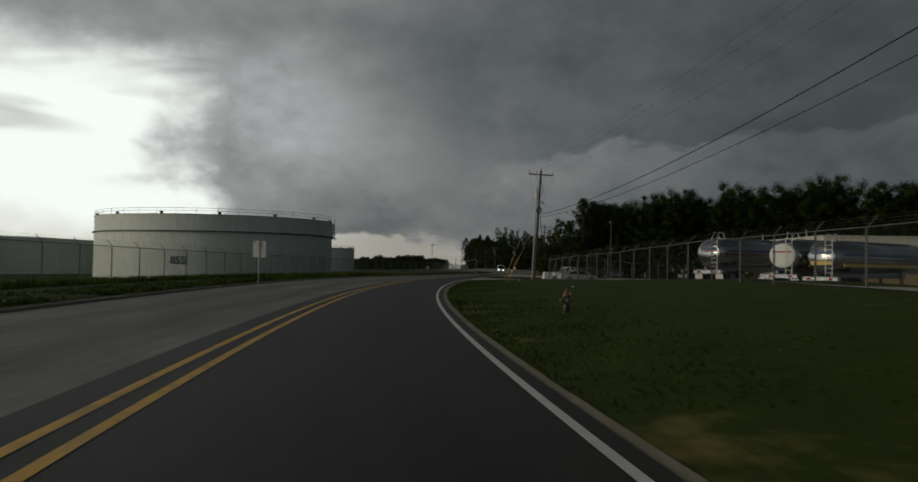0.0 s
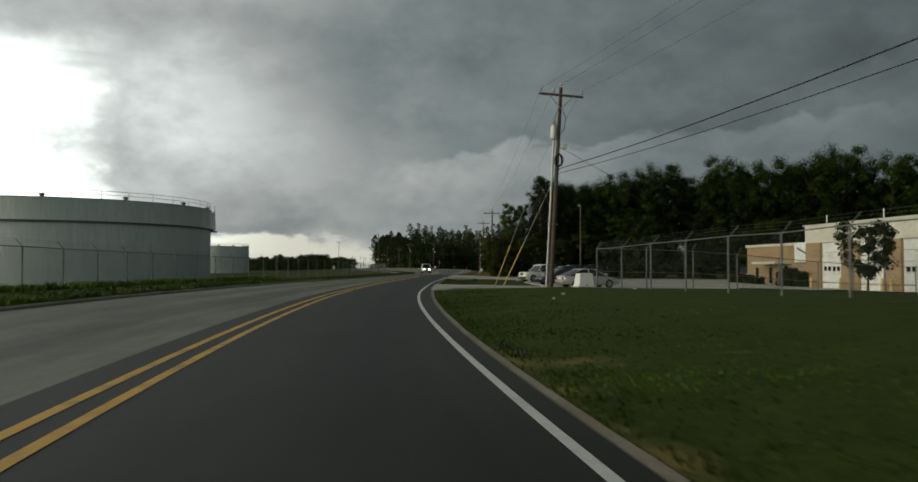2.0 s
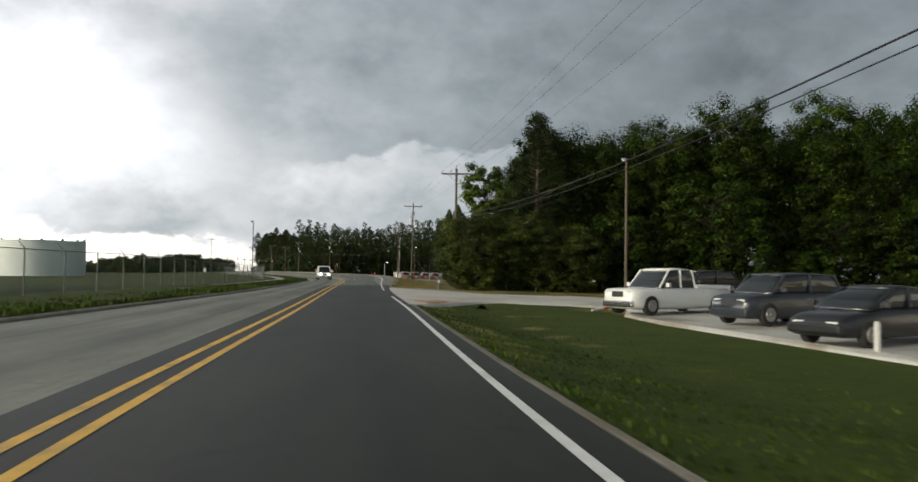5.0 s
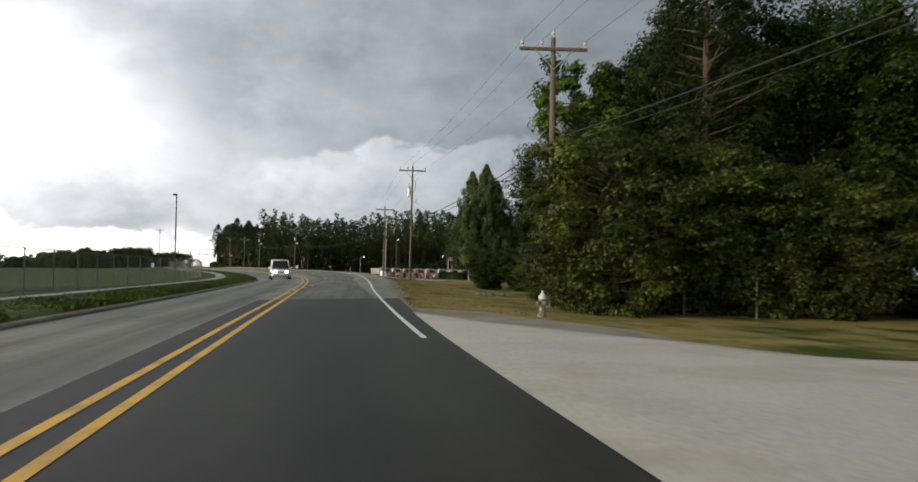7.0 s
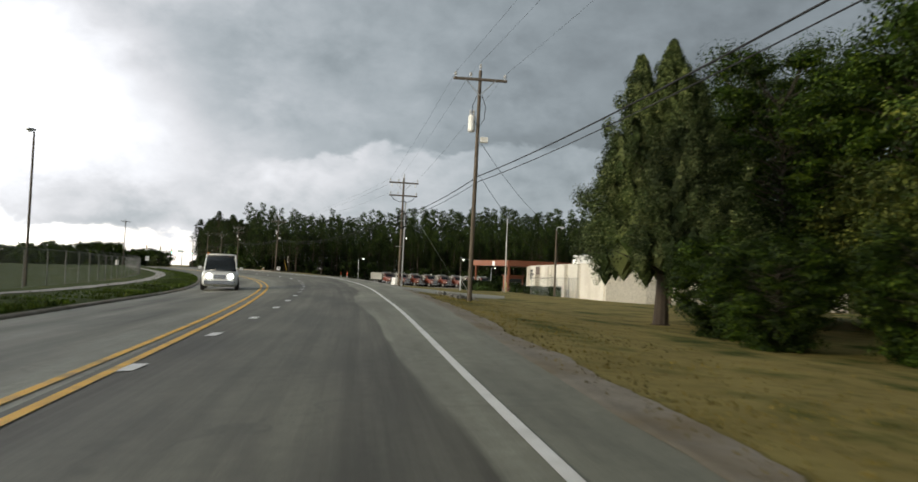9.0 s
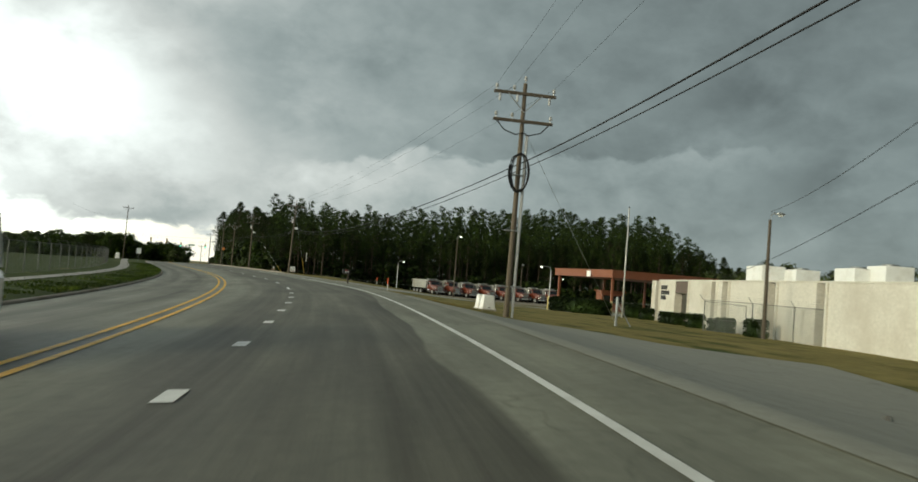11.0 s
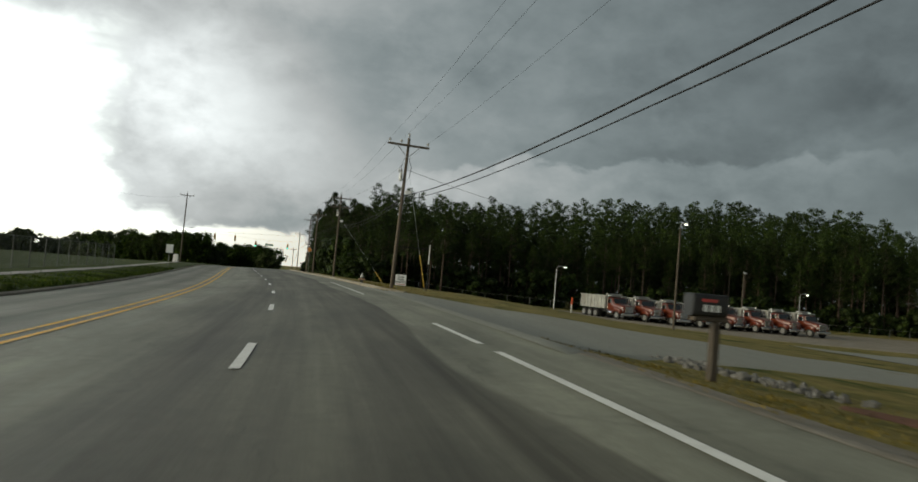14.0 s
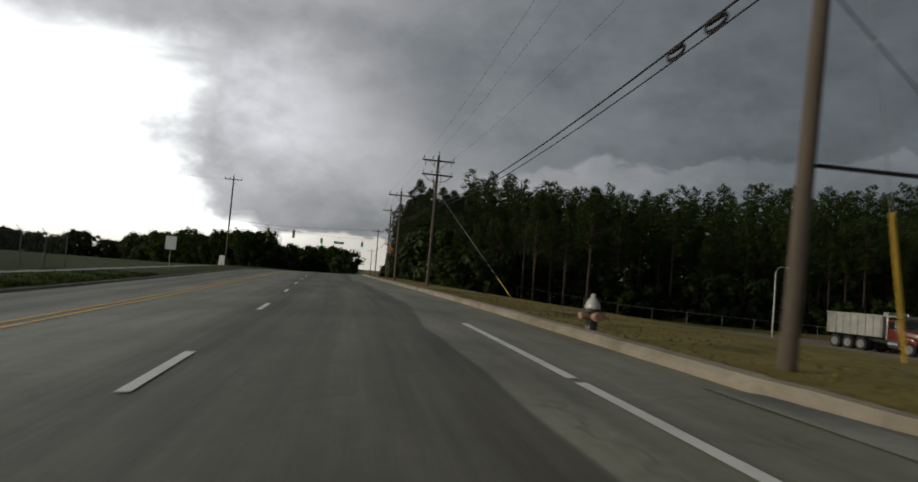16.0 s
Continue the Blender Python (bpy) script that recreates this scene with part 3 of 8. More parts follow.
# ---- ground: one sheet out to the horizon, finer by the road ----
def ground_material():
    m, nodes, links, b = material("mown_grass")
    at = nodes.new("ShaderNodeTexCoord").outputs["Object"]
    wide = noise_at(nodes, links, at, 0.09, 5.0, 0.6)
    mid = noise_at(nodes, links, at, 0.7, 5.0, 0.65)
    fine = noise_at(nodes, links, at, 9.0, 4.0, 0.7)
    green = ramp(nodes, links, mid, ((0.3, (0.022, 0.045, 0.003)), (0.7, (0.056, 0.082, 0.007))))
    sep = nodes.new("ShaderNodeSeparateXYZ")
    links.new(at, sep.inputs[0])
    # the verge has dried out from the second drive onwards
    dry = nodes.new("ShaderNodeMapRange")
    links.new(sep.outputs[1], dry.inputs[0])
    for k, v in enumerate((100.0, 146.0, 0.0, 0.60)):
        dry.inputs[k + 1].default_value = v
    add = nodes.new("ShaderNodeMath")
    add.operation = "MULTIPLY_ADD"
    links.new(wide, add.inputs[0])
    add.inputs[1].default_value = 0.9
    links.new(dry.outputs[0], add.inputs[2])
    # a dried strip along the road's edge
    uv = nodes.new("ShaderNodeTexCoord").outputs["UV"]
    off = nodes.new("ShaderNodeSeparateXYZ")
    links.new(uv, off.inputs[0])
    verge = nodes.new("ShaderNodeMapRange")
    verge.interpolation_type = "SMOOTHSTEP"
    links.new(off.outputs[0], verge.inputs[0])
    for k, v in enumerate((2.6, 0.4, 0.0, 0.30)):
        verge.inputs[k + 1].default_value = v
    side = nodes.new("ShaderNodeMath")
    side.operation = "GREATER_THAN"
    links.new(off.outputs[0], side.inputs[0])
    side.inputs[1].default_value = 0.0
    both = nodes.new("ShaderNodeMath")
    both.operation = "MULTIPLY_ADD"
    links.new(verge.outputs[0], both.inputs[0])
    links.new(side.outputs[0], both.inputs[1])
    links.new(add.outputs[0], both.inputs[2])
    # worn and greener patches a few metres across
    patchy = nodes.new("ShaderNodeMath")
    patchy.operation = "MULTIPLY_ADD"
    links.new(noise_at(nodes, links, at, 0.38, 5.0, 0.65), patchy.inputs[0])
    patchy.inputs[1].default_value = 1.5
    links.new(both.outputs[0], patchy.inputs[2])
    both = nodes.new("ShaderNodeMath")
    both.operation = "SUBTRACT"
    # mowing runs lie along the road
    runs = nodes.new("ShaderNodeMath")
    runs.operation = "MULTIPLY_ADD"
    links.new(noise_at(nodes, links, uv, 1.0, 3.0, 0.5, (0.9, 0.03, 1.0)), runs.inputs[0])
    runs.inputs[1].default_value = 0.8
    links.new(patchy.outputs[0], runs.inputs[2])
    links.new(runs.outputs[0], both.inputs[0])
    both.inputs[1].default_value = 1.27
    # the field side stays green
    field = nodes.new("ShaderNodeMapRange")
    links.new(off.outputs[0], field.inputs[0])
    for k, v in enumerate((-9.0, -5.0, -0.50, 0.0)):
        field.inputs[k + 1].default_value = v
    green_side = nodes.new("ShaderNodeMath")
    links.new(both.outputs[0], green_side.inputs[0])
    links.new(field.outputs[0], green_side.inputs[1])
    both = green_side
    straw = ramp(nodes, links, both.outputs[0], ((0.60, (0, 0, 0)), (0.93, (0.95, 0.95, 0.95))))
    colour = mixed(nodes, links, straw, green, ramp(nodes, links, mid, ((0.3, (0.27, 0.205, 0.070)), (0.7, (0.44, 0.35, 0.13)))))
    colour = mixed(nodes, links, 0.28, colour, ramp(nodes, links, fine, ((0.32, (0.014, 0.026, 0.004)), (0.7, (0.12, 0.135, 0.022)))))
    clump = noise_at(nodes, links, at, 2.4, 5.0, 0.7)
    colour = mixed(nodes, links, ramp(nodes, links, clump, ((0.28, (0.4, 0.4, 0.4)), (0.5, (0, 0, 0)))), colour, (0.025, 0.045, 0.007))
    bare = ramp(nodes, links, noise_at(nodes, links, at, 0.28, 6.0, 0.7), ((0.66, (0, 0, 0)), (0.76, (0.35, 0.35, 0.35))))
    colour = mixed(nodes, links, bare, colour, (0.20, 0.12, 0.06))
    # long fresh grass on the strip beside the field kerb
    fresh = nodes.new("ShaderNodeMapRange")
    links.new(off.outputs[0], fresh.inputs[0])
    for k, v in enumerate((-4.6, -3.2, 0.0, 0.7)):
        fresh.inputs[k + 1].default_value = v
    strip = nodes.new("ShaderNodeMath")
    strip.operation = "MULTIPLY"
    across = nodes.new("ShaderNodeMath")
    across.operation = "LESS_THAN"
    links.new(off.outputs[0], across.inputs[0])
    across.inputs[1].default_value = 0.0
    links.new(fresh.outputs[0], strip.inputs[0])
    links.new(across.outputs[0], strip.inputs[1])
    colour = mixed(nodes, links, strip.outputs[0], colour, ramp(nodes, links, mid, ((0.3, (0.055, 0.10, 0.015)), (0.7, (0.12, 0.165, 0.03)))))
    links.new(colour, b.inputs["Base Color"])
    b.inputs["Roughness"].default_value = 0.95
    b.inputs["Specular IOR Level"].default_value = 0.15
    bumped(nodes, links, b, fine, 0.5, 0.04)
    return m


GRASS = ground_material()
Y_ROWS = [-1500, -800, -400, -200, -100] + steps(-60, 470, 1.5) + [480, 500, 530, 570, 640, 760, 950, 1300, 2000, 3500]
FAR_LEFT = (-3000, -1500, -800, -420, -250, -160, -110, -80)
FAR_RIGHT = (120, 150, 200, 300, 480, 800, 1500, 3000)


def ground_columns(y):
    yy = max(-60, min(470, y))
    l, r = left_line(yy), right_line(yy)
    near_left = [l - v for v in (55, 42, 32, 24, 18, 13, 9.5, 7, 5.2, 3.8, 2.6, 1.6, 0.9, 0.45, 0.0)]
    near_right = [r + u for u in (0.0, 0.35, 0.8, 1.4, 2.2, 3.0, 4.0, 5.0, 6.0, 7.0, 8.5, 10, 12, 14, 17, 20, 25, 30, 37, 45, 60, 75, 90)]
    return [*FAR_LEFT, *near_left, *[l + (r - l) * k / 6 for k in range(1, 6)], *near_right, *FAR_RIGHT]


def ground_under(x, y):
    yy = max(-60, min(470, y))
    z = ground_z(x, yy) + (crest(y) - crest(470) if y > 470 else 0) * (1 if y < 760 else 0)
    if y >= 760:
        z = -8.0
    if left_line(yy) + 0.02 < x < right_line(yy) - 0.02:
        z -= 0.12
    return z


ground = sheet("ground", Y_ROWS, ground_columns, GRASS, 0.0, label="mown roadside grass, green then drying to straw", height=ground_under, category="grass")

# ---- road, markings, kerbs ----
ROAD_YS = steps(-60, 640, 2.0)


def road_under(x, y):
    yy = max(-60, min(470, y))
    return road_z(x, yy) + (crest(y) - crest(470) if y > 470 else 0)


def across(a, b, n):
    return lambda y: [a(y) + (b(y) - a(y)) * k / n for k in range(n + 1)]


road = sheet("road", ROAD_YS, lambda y: across(left_line, centre_line, 8)(y) + across(centre_line, right_line, 8)(y)[1:], ASPHALT_OLD, 0.0, far_side=8, label="weathered grey asphalt road with dark wheel tracks", height=road_under, category="road")
fresh = sheet("road_overlay", steps(-60, 156.6, 2.0), lambda y: [centre_line(y) - 0.75 + (right_line(y) - 0.05 - centre_line(y) + 0.75) * k / 6 for k in range(7)], ASPHALT_NEW, 0.005,
              label="newer dark asphalt overlay ending at a straight joint", height=road_under, category="road")


def strip(name, ys, middle, width, mat, lift=0.011, label="", parent=None):
    ob = sheet(name, ys, lambda y: [middle(y) - width / 2, middle(y) + width / 2], mat, lift, label=label, height=road_under, category="road marking")
    return ob


for side in (-0.19, 0.19):
    strip("yellow_line", steps(-60, 600, 2.0), lambda y, s=side: centre_line(y) + s, 0.13, YELLOW, label="solid yellow centre line, one of a worn double pair")
for a, b in ((-60, 31.9), (32.2, 124.4), (124.6, 127.0), (138.9, 157.0), (157.0, 228.7), (229.0, 268.6), (269.8, 274.4), (291.5, 303.4), (303.7, 311.2)):
    strip("white_edge_line", steps(a, b, 1.5), edge_line, 0.115, WHITE_LINE, label="solid white edge line, worn and slightly broken")
# lane dashes: short worn ones first, then full length
for k in range(15):
    y = 168.25 + 4.95 * k - 0.25 * max(0, k - 10)
    strip("lane_dash", [y, y + 0.75], lane_line, 0.2, WHITE_LINE, label="short worn white lane mark")
for k in range(14):
    y = 242.6 + 11.95 * k
    strip("lane_dash", steps(y, y + 3.05, 0.8), lane_line, 0.13, WHITE_LINE, label="white dashed lane line mark")
# the two carriageway halves have a sealed seam between them
# kerbs
KERB = surface("dirty_kerb_concrete", (0.24, 0.205, 0.155), (0.35, 0.31, 0.25), 1.4, 0.9, 0, 20.0, 0.4, grime=(0.17, 0.14, 0.09))


def kerb(name, ys, edge, sign, label, tall=1.0):
    """Kerb stones with a rounded shoulder, laid end to end along an edge line; sign is the side away from the road."""
    home = thing(name, label=label, category="kerb", kind="structure")
    prof = ((0.0, -0.15), (0.0, 0.05), (0.04, 0.09), (0.15, 0.10), (0.2, 0.08), (0.2, -0.15))
    for a, b in zip(ys, ys[1:]):
        bm = bmesh.new()
        ends = []
        for y in (a + 0.008, (a + b) / 2, b - 0.008):
            x = edge(y)
            ends.append([bm.verts.new((x + sign * u * tall, y, road_under(x, y) + z * tall)) for u, z in prof])
        for p, q in zip(ends, ends[1:]):
            for k in range(len(prof)):
                bm.faces.new((p[k], p[(k + 1) % 6], q[(k + 1) % 6], q[k]))
        bm.faces.new(ends[0][::-1])
        bm.faces.new(ends[-1])
        bmesh.ops.recalc_face_normals(bm, faces=bm.faces[:])
        part("kerb_stone", bm, KERB, home)
    return home


SHOULDER = surface("dirt_and_gravel", (0.20, 0.175, 0.135), (0.34, 0.30, 0.245), 1.1, 0.95, 0, 18.0, 0.9, grime=(0.20, 0.155, 0.09))
kerb("kerb_left", steps(-30, 400, 3.05), left_line, -1, "weathered concrete kerb with weeds along its back")
kerb("kerb_right", steps(303.2, 400, 3.05), lambda y: right_line(y) + 0.05, 1, "weathered concrete kerb along the grass verge", 1.45)
# the kerb curls off the road along the gate drive and dies out
kerb_return = thing("kerb_return", label="weathered concrete kerb curling round the corner of the drive", category="kerb", kind="structure")
curl = [(0.05, 303.2), (0.30, 301.6), (0.75, 300.2), (1.4, 298.9)]
for (u0, y0), (u1, y1) in zip(curl, curl[1:]):
    p, q = Vector((right_line(y0) + u0, y0, 0)), Vector((right_line(y1) + u1, y1, 0))
    out = Vector((p.y - q.y, q.x - p.x, 0)).normalized()
    bm = bmesh.new()
    ends = []
    for f in (0.004, 0.5, 0.996):
        c = p.lerp(q, f)
        low = linear(c.y, (298.9, 302.5), (0.3, 1.45))
        ends.append([bm.verts.new((c.x + out.x * w, c.y + out.y * w, ground_z(c.x, c.y) + 0.03 + z * (low if z > 0 else 1))) for w, z in ((0.0, -0.15), (0.0, 0.05), (0.04, 0.09), (0.15, 0.10), (0.2, 0.08), (0.2, -0.15))])
    for a, b in zip(ends, ends[1:]):
        for k in range(6):
            bm.faces.new((a[k], a[(k + 1) % 6], b[(k + 1) % 6], b[k]))
    bm.faces.new(ends[0][::-1])
    bm.faces.new(ends[-1])
    bmesh.ops.recalc_face_normals(bm, faces=bm.faces[:])
    part("kerb_stone", bm, KERB, kerb_return)
sheet("pavement_left", steps(150, 400, 2.0), lambda y: [left_line(y) - 4.9, left_line(y) - 3.7], CONCRETE, 0.03, label="narrow pale concrete footpath behind the verge", category="footpath")


# ---- drives, yards and bare ground ----
def patch(name, us, low, high, mat, lift, label, n=10, category="drive", beside=True):
    """A paved patch that follows the ground, u metres off the road's edge (or at x = u): it reaches from low(u) to high(u) along y."""
    bm = bmesh.new()
    layer = bm.loops.layers.uv.new("UVMap")
    rows = []
    for u in us:
        a, b = low(u), high(u)
        ks = [(a - 0.35, -0.08)] + [(a + (b - a) * k / n, lift) for k in range(n + 1)] + [(b + 0.35, -0.08)]
        row = []
        for y, up in ks:
            x = right_line(y) + u if beside else u
            if beside and u < 0.06:
                # meets the road's edge flush
                row.append(bm.verts.new((x, y, road_under(x, y) + (0.014 if up > 0 else -0.05))))
            else:
                row.append(bm.verts.new((x, y, ground_under(x, y) + up)))
        rows.append(row)
    for p, q in zip(rows, rows[1:]):
        for k in range(n + 2):
            f = bm.faces.new((p[k], q[k], q[k + 1], p[k + 1]))
            for loop in f.loops:
                loop[layer].uv = (loop.vert.co.x, loop.vert.co.y)
    bmesh.ops.recalc_face_normals(bm, faces=bm.faces[:])
    return tagged(part(name, bm, mat, smooth=True), label, category, kind="structure")


def curve(xs, vs):
    return lambda x: linear(x, xs, vs) + 0.16 * noise.noise((x * 0.9, vs[0], 0)) + 0.08 * noise.noise((x * 3.1, vs[0], 4))


LIFT = 0.05
patch("drive_gravel", [-0.12, 0.05] + steps(0.3, 15, 0.6), curve((0, 1, 2.5, 6, 15), (75.2, 76.6, 78.6, 80.0, 78)), curve((0, 2, 4, 8, 15), (89.2, 88.4, 87.8, 90.5, 97)), GRAVEL, LIFT, "pale gravel drive apron with loose stones at its edge")
patch("parking_lot", steps(9.6, 76, 1.6), curve((9.6, 12, 16, 30, 76), (90.5, 84, 76, 66, 60)), curve((9.6, 11, 16, 30, 76), (92, 116, 126, 136, 134)), GRAVEL, LIFT + 0.02, "pale worn gravel and asphalt parking lot", 30, "parking lot", False)
patch("drive_second", [-0.12, 0.05] + steps(0.3, 16, 0.6), curve((0, 0.9, 2.1, 3.2, 4.3, 5.2, 7.4, 8.6, 11, 16), (118.0, 118.6, 120.8, 122.5, 123.3, 122.9, 122.5, 121.6, 119, 114)), curve((0, 1, 3, 6, 16), (147.0, 144.5, 140.3, 135.5, 133.5)), DRIVE_CONCRETE, LIFT + 0.01, "broad pale concrete drive beside the grass ditch", 24)
patch("truck_yard", steps(11.5, 76, 2.2), curve((11.5, 76), (-40, -40)), curve((11.5, 20, 34, 76), (64.0, 68.5, 76, 62)), GRAVEL, LIFT - 0.02, "pale gravel truck yard behind a chain-link fence", 40, "yard", False)
patch("drive_third", [-0.3, 0.05] + steps(0.4, 9.4, 0.6), curve((0, 3, 6, 8, 9.4), (203.5, 206.5, 210.0, 214.5, 219.6)), curve((0, 1, 2.5, 4.7, 7.6, 9.4), (234.0, 232.0, 229.8, 226.6, 221.8, 220.4)), ASPHALT_PLAIN, 0.022, "grey asphalt apron widening off the road", 20)
patch("drive_gate", [-0.3, 0.05] + steps(0.4, 32, 0.7), curve((0, 0.6, 1.5, 4, 10, 32), (268.5, 270.5, 272.5, 275.0, 277.0, 281.5)), curve((0, 0.3, 0.75, 1.4, 2.2, 3.0, 4.7, 6.8, 16, 32), (303.2, 301.4, 300.0, 298.7, 297.0, 295.3, 292.2, 289.9, 289.4, 290.8)), ASPHALT_PLAIN, 0.022, "grey asphalt gate drive sweeping off the road", 18)
patch("truck_lot", steps(33, 100, 2.0), curve((33, 46, 60, 100), (349.0, 338, 332, 325)), curve((33, 100), (372, 368)), SHOULDER, LIFT, "dusty gravel lot where dump trucks stand in a row", 14, "yard", False)
patch("gate_yard", steps(46, 100, 2.0), curve((46, 100), (279, 270)), curve((46, 100), (322, 322)), ASPHALT_PLAIN, LIFT - 0.01, "grey asphalt yard behind the gate canopy", 14, "yard", False)


def shoulder_z(x, y):
    return road_under(x, y) + 0.006 if x < right_line(y) + 0.03 else ground_z(x, y) + 0.035


def crumbled(y, wide, seed):
    """A ragged edge, wide metres off the road's edge on average."""
    return wide * (1 + 0.45 * noise.noise((y * 0.25, seed, 0)) + 0.25 * noise.noise((y * 0.8, seed, 3)) + 0.14 * noise.noise((y * 2.6, seed, 6)))


for a, b in ((158, 203.5), (233.5, 271)):
    sheet("gravel_shoulder", steps(a, b, 0.22), lambda y: [right_line(y) - crumbled(y, 0.1, 9), right_line(y) + 0.02, right_line(y) + 0.04, right_line(y) + 0.05 + crumbled(y, 0.2, 2), right_line(y) + 0.07 + crumbled(y, 0.46, 2)], SHOULDER, 0.0, label="thin gravel shoulder crumbling into dry grass", category="shoulder", height=shoulder_z)
for a, b in ((-40, 75), (89, 121)):
    sheet("grit_edge", steps(a, b, 0.25), lambda y: [right_line(y) - crumbled(y, 0.03, 9), right_line(y) + 0.02, right_line(y) + 0.04, right_line(y) + 0.045 + crumbled(y, 0.05, 2)], SHOULDER, 0.0, label="worn dirt and grit along the asphalt edge", category="shoulder", height=shoulder_z)
patch("bare_dirt", steps(0.1, 4.6, 0.5), curve((0, 2, 4.6), (147.3, 142.4, 137.6)), curve((0, 2, 4.6), (149.5, 148.2, 141.2)), SHOULDER, LIFT - 0.015, "bare sandy dirt where the drive meets dry grass", 10, "dirt")
patch("ditch_clay", steps(3.9, 5.6, 0.3), curve((3.9, 4.6, 5.6), (267.2, 266.6, 266.8)), curve((3.9, 4.6, 5.6), (268.6, 269.6, 268.2)), CLAY, 0.012, "bare red clay washed out in the ditch", 6, "dirt")
patch("dusty_apron", steps(0.25, 2.5, 0.15), curve((0.25, 0.7, 1.2, 2.5), (119.7, 118.8, 119.5, 121.8)), curve((0.25, 0.7, 1.3, 2.5), (122.2, 122.6, 123.2, 123.4)), DUST, LIFT + 0.026, "dust and washed grit round the red clay", 5, "dirt")
patch("red_dirt", steps(0.3, 1.8, 0.12), curve((0.3, 0.7, 1.2, 1.8), (120.5, 119.6, 120.2, 121.6)), curve((0.3, 0.7, 1.3, 1.8), (121.2, 121.7, 122.1, 122.0)), DIRT, LIFT + 0.046, "washed red clay at the corner of the drive", 5, "dirt")


# ---- storage tanks ----
def storage_tank(name, x, y, radius, base, top, label, band=True, rail=True, stair_at=None):
    tank = thing(name, (x, y, base), 0, label, "storage tank", "white storage tanks")
    h = top - base
    n = 96
    bm = bmesh.new()
    courses = 5
    prof = []
    for k in range(courses):
        z0, z1 = h * k / courses, h * (k + 1) / courses
        prof += [(radius - 0.012 * k, z0), (radius - 0.012 * k, z1 - 0.03)]
    prof += [(radius, h), (radius * 0.5, h + radius * 0.025), (0.05, h + radius * 0.04)]
    turned(bm, prof, n)
    part("shell", bm, TANK_WHITE, tank, smooth=False)
    bm = bmesh.new()
    turned(bm, [(radius + 0.02, h - 0.1), (radius + 0.10, h - 0.1), (radius + 0.10, h), (radius + 0.02, h)], n)
    part("top_angle", bm, TANK_WHITE, tank)
    if band:
        bm = bmesh.new()
        turned(bm, [(radius + 0.02, h * 0.735), (radius + 0.34, h * 0.735), (radius + 0.34, h * 0.75), (radius + 0.02, h * 0.755)], n)
        part("wind_girder", bm, TANK_TRIM, tank, "rust-streaked girder ring")
    if rail:
        for zz in (0.55, 1.05):
            bm = bmesh.new()
            tube(bm, [((radius - 0.1) * math.cos(a), (radius - 0.1) * math.sin(a), h + zz) for a in (math.tau * (k / 64) for k in range(65))], 0.03, 5, False)
            part("hand_rail", bm, GALVANISED, tank)
        for k in range(40):
            a = math.tau * k / 40
            bm = bmesh.new()
            tube(bm, [((radius - 0.1) * math.cos(a), (radius - 0.1) * math.sin(a), h + z) for z in (0, 1.07)], 0.03, 5)
            part("rail_post", bm, GALVANISED, tank)
        for k in range(14):
            a = math.tau * k / 14 + 0.1
            c, s = math.cos(a), math.sin(a)
            bm = bmesh.new()
            turned(bm, [(0.28, 0), (0.28, 0.25), (0.42, 0.28), (0.42, 0.38), (0.1, 0.5)], 10, ((radius - 0.5) * c, (radius - 0.5) * s, h))
            part("roof_vent", bm, TANK_TRIM, tank)
    if stair_at is not None:
        for k in range(26):
            a = stair_at + 0.002 * k
            z = h * 0.735 + (h - h * 0.735) * k / 25
            bm = bmesh.new()
            c, s = math.cos(a), math.sin(a)
            tube(bm, [((radius + 0.05) * c, (radius + 0.05) * s, z), ((radius + 0.85) * c, (radius + 0.85) * s, z)], 0.05, 4)
            part("stair_tread", bm, DULL_STEEL, tank)
        for q in (0, 13, 25):
            a = stair_at + 0.002 * q
            z = h * 0.735 + (h - h * 0.735) * q / 25
            bm = bmesh.new()
            tube(bm, [((radius + 0.8) * math.cos(a), (radius + 0.8) * math.sin(a), z + w) for w in (-0.4, 1.1)], 0.035, 5)
            part("stair_post", bm, DULL_STEEL, tank)
        bm = bmesh.new()
        tube(bm, [((radius + 0.8) * math.cos(stair_at + 0.002 * q), (radius + 0.8) * math.sin(stair_at + 0.002 * q), h * 0.735 + h * 0.265 * q / 25 + 1.1) for q in range(26)], 0.035, 5)
        part("stair_rail", bm, DULL_STEEL, tank)
        bm = bmesh.new()
        a = stair_at - 0.015
        b2 = bmesh.new()
        block(b2, radius - 0.1, -0.8, h * 0.735 - 0.12, radius + 1.1, 0.8, h * 0.735 + 0.02)
        bmesh.ops.rotate(b2, verts=b2.verts[:], cent=(0, 0, 0), matrix=Matrix.Rotation(a, 3, "Z"))
        join(bm, b2)
        part("platform", bm, DULL_STEEL, tank)
    return tank


